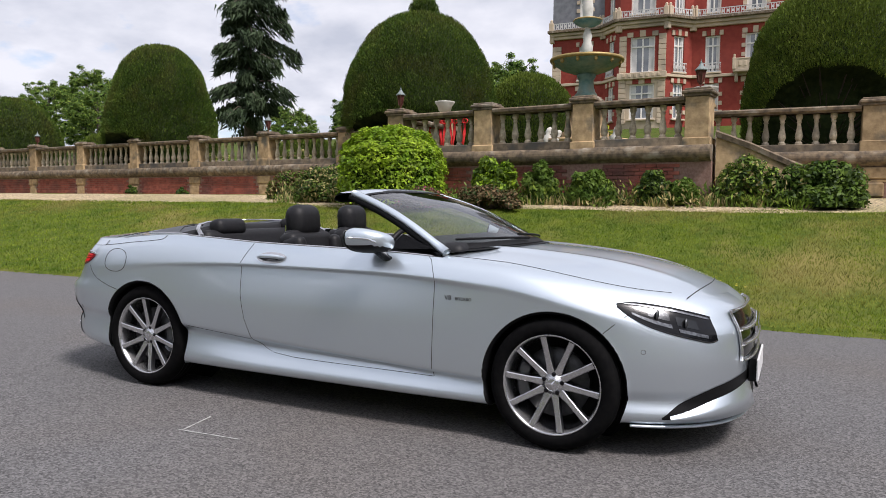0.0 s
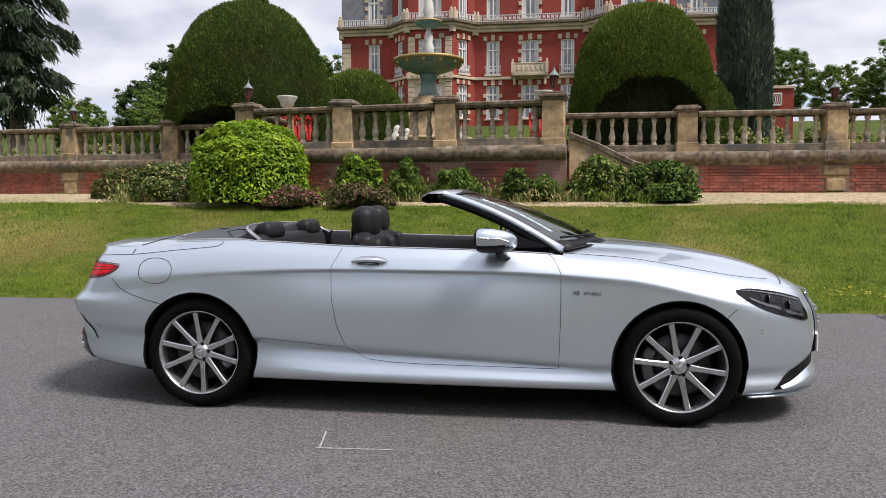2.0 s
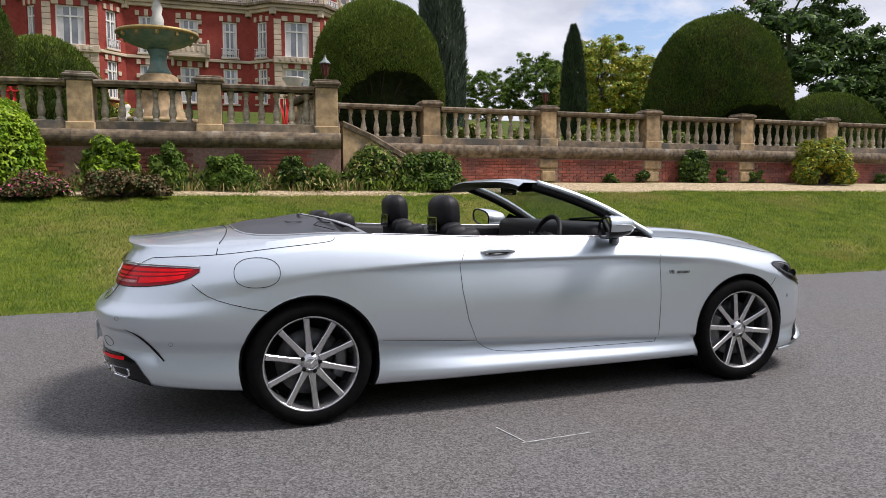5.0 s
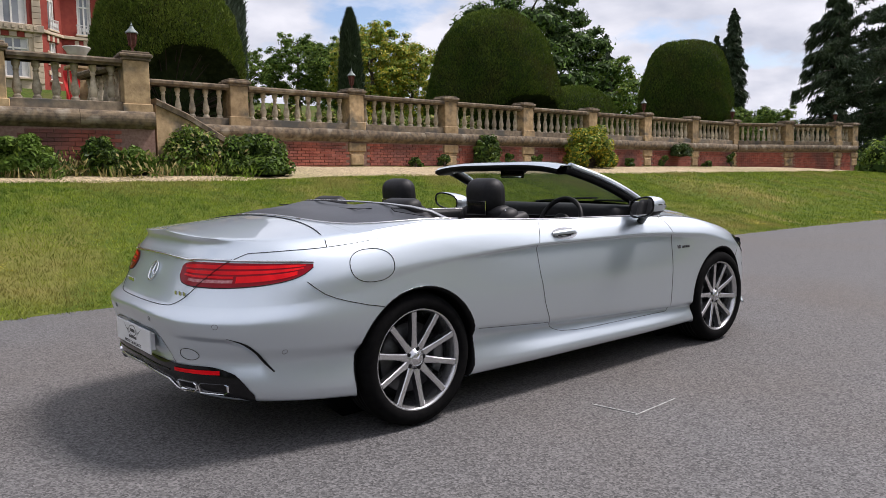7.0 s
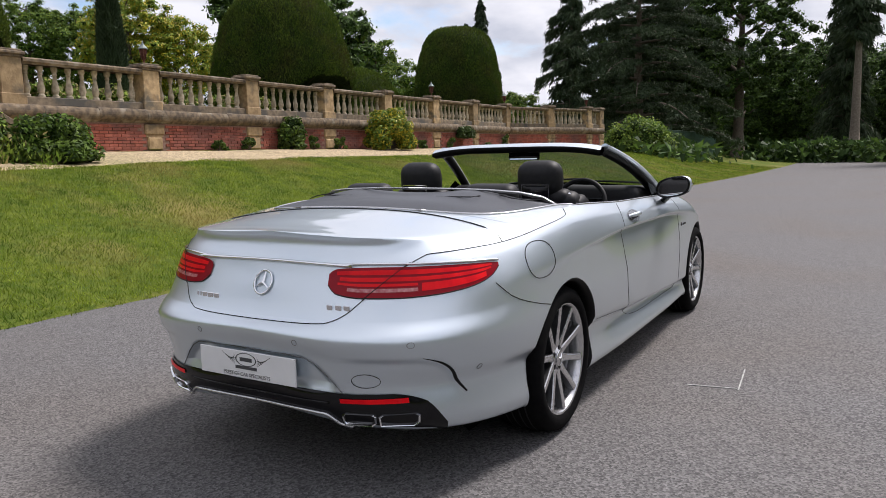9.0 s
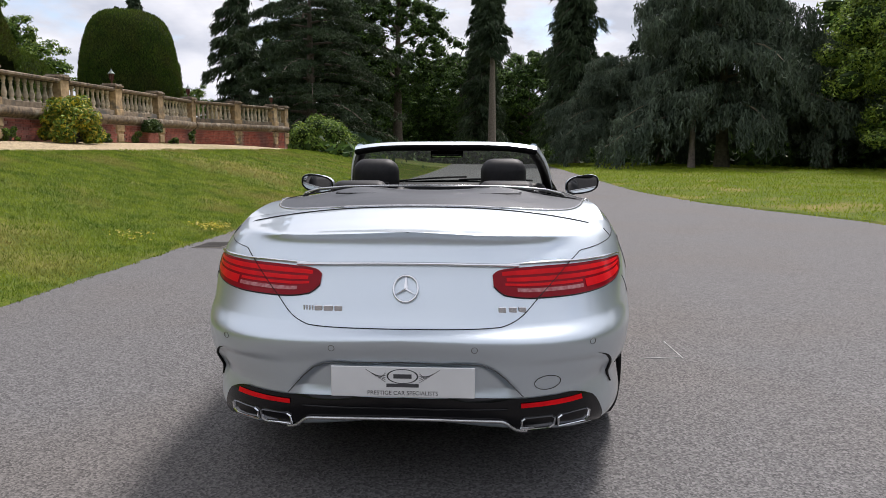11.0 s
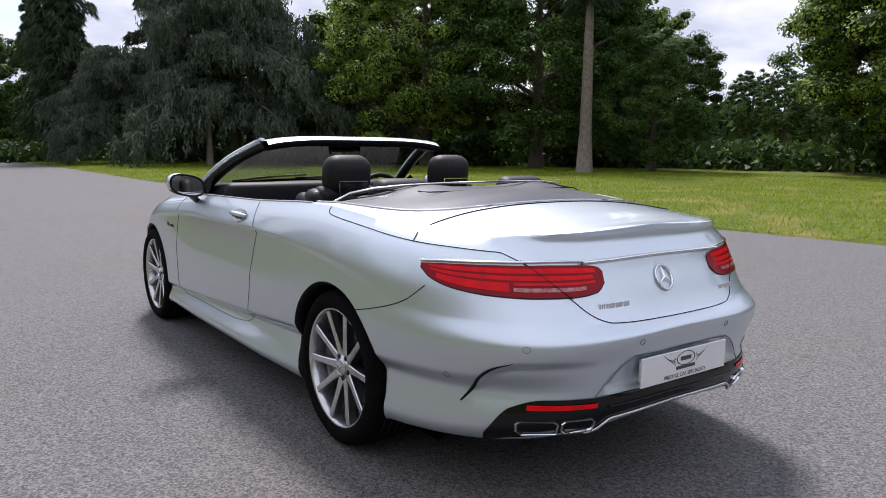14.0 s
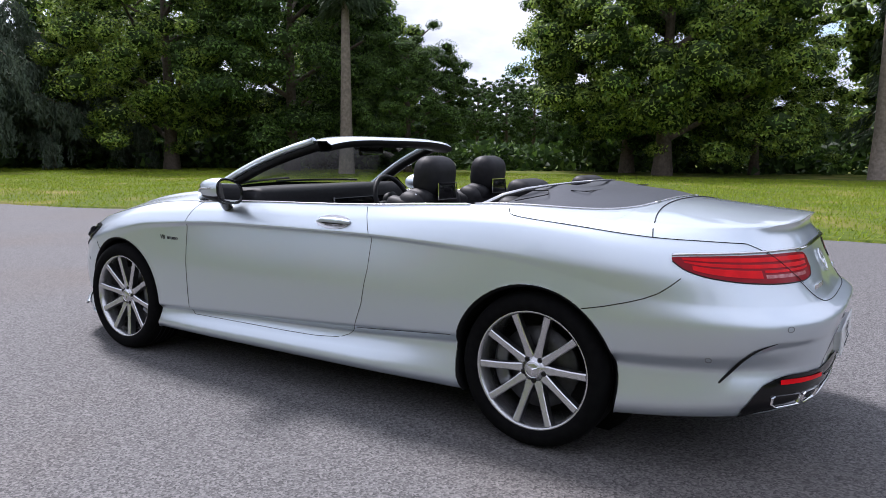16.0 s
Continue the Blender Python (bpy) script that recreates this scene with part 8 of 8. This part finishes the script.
shrub("golden_shrub", 16.0, 12.1, 1.05, 1.75, [LEAF_LIGHT, YELLOW_LEAF, SHRUB], 84, "tall feathery yellow-green shrub at the wall", 17600, 0.049, 3.0)
shrub("ivy", 11.9, 12.75, 0.55, 1.25, [SHRUB_DARK, SHRUB], 85, "ivy bush climbing the brick wall", 3500, 0.07, z=1.5)
shrub("ivy", 22.6, 12.75, 0.55, 0.62, [SHRUB_DARK], 86, "rounded ivy bush on the string course", 3000, 0.06, z=1.95)
for k, (x, h) in enumerate(((9.1, 0.38), (10.2, 0.42), (12.9, 0.55), (17.6, 0.6), (19.2, 0.5), (21.4, 0.55), (26.6, 1.0), (-17.0, 0.35), (-19.6, 0.4), (24.6, 0.4), (14.2, 0.7))):
    shrub("wall_weed", x, 12.75 if x > 0 else 14.7, 0.26, h, [SHRUB_DARK, SHRUB], 90 + k, "small grey-green weed at the foot of the wall", 900, 0.05, 2.5, 10)
shrub("end_shrub", 37.5, 9.6, 2.6, 2.3, [LEAF_LIGHT, SHRUB, LEAF_MID], 120, "large light green shrub beyond the terrace end", 26000, 0.085, lump=110)
shrub("end_shrub", 41.5, 9.4, 2.2, 1.9, [LEAF_MID, SHRUB_DARK], 121, "broad green shrub by the park fence", 22000, 0.085, lump=90)
shrub("yellow_shrub", -3.9, 22.0, 0.9, 1.9, [YELLOW_LEAF, LEAF_LIGHT], 122, "rounded yellow flowering shrub in the garden", 4000, 0.08, z=2.7)
shrub("yellow_shrub", 15.5, 25.0, 1.3, 1.6, [YELLOW_LEAF, LEAF_LIGHT], 123, "bright yellow shrub in the garden", 4000, 0.09, z=3.0)
for k, (x, y) in enumerate(((6.5, 15.0), (8.5, 15.3), (10.2, 15.2), (11.8, 15.0), (18.8, 15.1), (21, 15.2), (-11.2, 16.2), (-14.5, 16.6), (-1.0, 16.0), (1.2, 16.4), (-23.5, 17.4), (5.6, 14.5), (7.4, 14.6), (9.3, 14.5), (11.0, 14.4), (12.9, 14.6), (13.9, 15.2), (-12.8, 15.6), (-9.9, 15.2), (-17.0, 16.4))):
    shrub("border_plant", x, y, 0.7, 0.9, [SHRUB, LEAF_LIGHT, DRY], 130 + k, "leafy border plants behind the balustrade", 2200, 0.06, 2.2, 14, z=2.5)

# loose perennials and seeded grass filling the bed
rng = np.random.default_rng(151)
cx = np.concatenate([rng.uniform(-9.2, 2.6, 150), rng.uniform(-3.0, 2.4, 70)])
cy = 10.3 + rng.normal(size=220) * 0.25
p, ax = [], []
for x, y, hh in zip(cx, cy, rng.uniform(0.16, 0.52, 220)):
    k = 34
    w = rng.random(k)[:, None]
    d = rng.normal(size=(k, 3)) * (0.30, 0.26, 0)
    p.append(np.array([x, y, ground_z(x, y)]) + d * (0.3 + w) * 0.6 + np.array([0, 0, 1.0]) * hh * w)
    ax.append(d * 1.2 + (0, 0, 0.8))
p = np.concatenate(p)
quads("bed_plants", leaves(p, None, 0.034, rng, 3.4, 0.4, np.concatenate(ax), True), [SHRUB, LEAF_LIGHT, DRY, SHRUB, SHRUB_DARK], None, "loose green perennials and seeding grass in the bed", "stuff", np.repeat(rng.integers(0, 5, 220), 34))["category"] = "plants"

# dry tufts along the gravel
rng = np.random.default_rng(150)
p = np.stack([rng.uniform(-9, 3.2, 5000), 9.85 + np.abs(rng.normal(size=5000)) * 0.35, np.zeros(5000)], 1)
p = p[np.array([noise.noise((q[0] * 1.1, q[1] * 2, 8)) > -0.15 for q in p])]
p[:, 2] = [ground_z(q[0], q[1]) for q in p]
h = rng.uniform(0.06, 0.24, len(p))[:, None]
side = rng.normal(size=(len(p), 3)) * 0.012
lean = rng.normal(size=(len(p), 3)) * (0.25, 0.25, 0) * h
quads("dry_grass", np.stack([p - side, p + side, p + side * 0.3 + lean + h * (0, 0, 1), p - side * 0.3 + lean + h * (0, 0, 1)], 1), [DRY, SHRUB], None, "dry straw-coloured grass tufts at the bed's edge", "stuff", rng.integers(0, 2, len(p)))["category"] = "grass"

# ---- lawn blades ----
rng = np.random.default_rng(200)


def lawn(name, count, xr, yr, hmin, hmax, label, wide, material=None):
    x = rng.uniform(*xr, count)
    y = rng.uniform(*yr, count)
    g = np.array([ground_z(a, b) for a, b in zip(x, y)])
    ok = np.array([(b > float(road_left(a)) - 0.03 + 0.1 * noise.noise((a * 5, 0, 0)) and b < 9.85 - float(np.interp(a, [-8.8, -7, 2.6, 5.2], [0, 0.48, 0.48, 0])) + 0.4 * noise.noise((a * 0.7, 2, 0))) or b < float(road_right(a)) + 0.03 + 0.15 * noise.noise((a * 3, 0, 0)) for a, b in zip(x, y)])
    p = np.stack([x, y, np.maximum(g, 0.0)], 1)[ok]
    n = len(p)
    h = rng.uniform(hmin, hmax, n)[:, None]
    a = rng.random(n) * 6.283
    side = np.stack([np.cos(a), np.sin(a), 0 * a], 1) * wide * rng.uniform(0.6, 1.4, n)[:, None]
    lean = rng.normal(size=(n, 3)) * (0.5, 0.5, 0) * h
    quads(name, np.stack([p - side, p + side, p + lean + h * (0, 0, 1)], 1), material or BLADES, None, label, "stuff")["category"] = "grass"


lawn("grass_near", 300000, (-9, 14), (3.7, 10.3), 0.02, 0.055, "short mown grass blades with yellowed patches", 0.004)
lawn("grass_bank", 110000, (14, 45), (3.0, 10.3), 0.03, 0.07, "mown grass blades on the bank", 0.008)
lawn("grass_left", 100000, (-32, -9), (3.7, 10.3), 0.025, 0.065, "mown grass blades on the bank", 0.007)
lawn("grass_park", 200000, (-12, 56), (-34, -4.8), 0.03, 0.09, "longer park grass beside the drive", 0.011, PARK_BLADES)

# yellow weeds at the lawn's edge
rng = np.random.default_rng(300)
for x0, y0, n in ((6.3, 4.15, 260), (19.0, 3.9, 90), (1.8, 5.2, 40), (4.4, 4.6, 60), (-2.6, 5.4, 60), (12.5, 4.4, 60)):
    p = np.stack([x0 + rng.normal(size=n) * 0.22, y0 + rng.normal(size=n) * 0.16, np.zeros(n)], 1)
    p[:, 2] = [ground_z(a, b) + 0.07 for a, b in p[:, :2]]
    quads("yellow_weeds", leaves(p, np.tile([0, 0, 1.0], (n, 1)), 0.03, rng, 1.2, 0.3), YELLOW_LEAF, None, "patch of small yellow flowers in the lawn", "stuff")["category"] = "flowers"
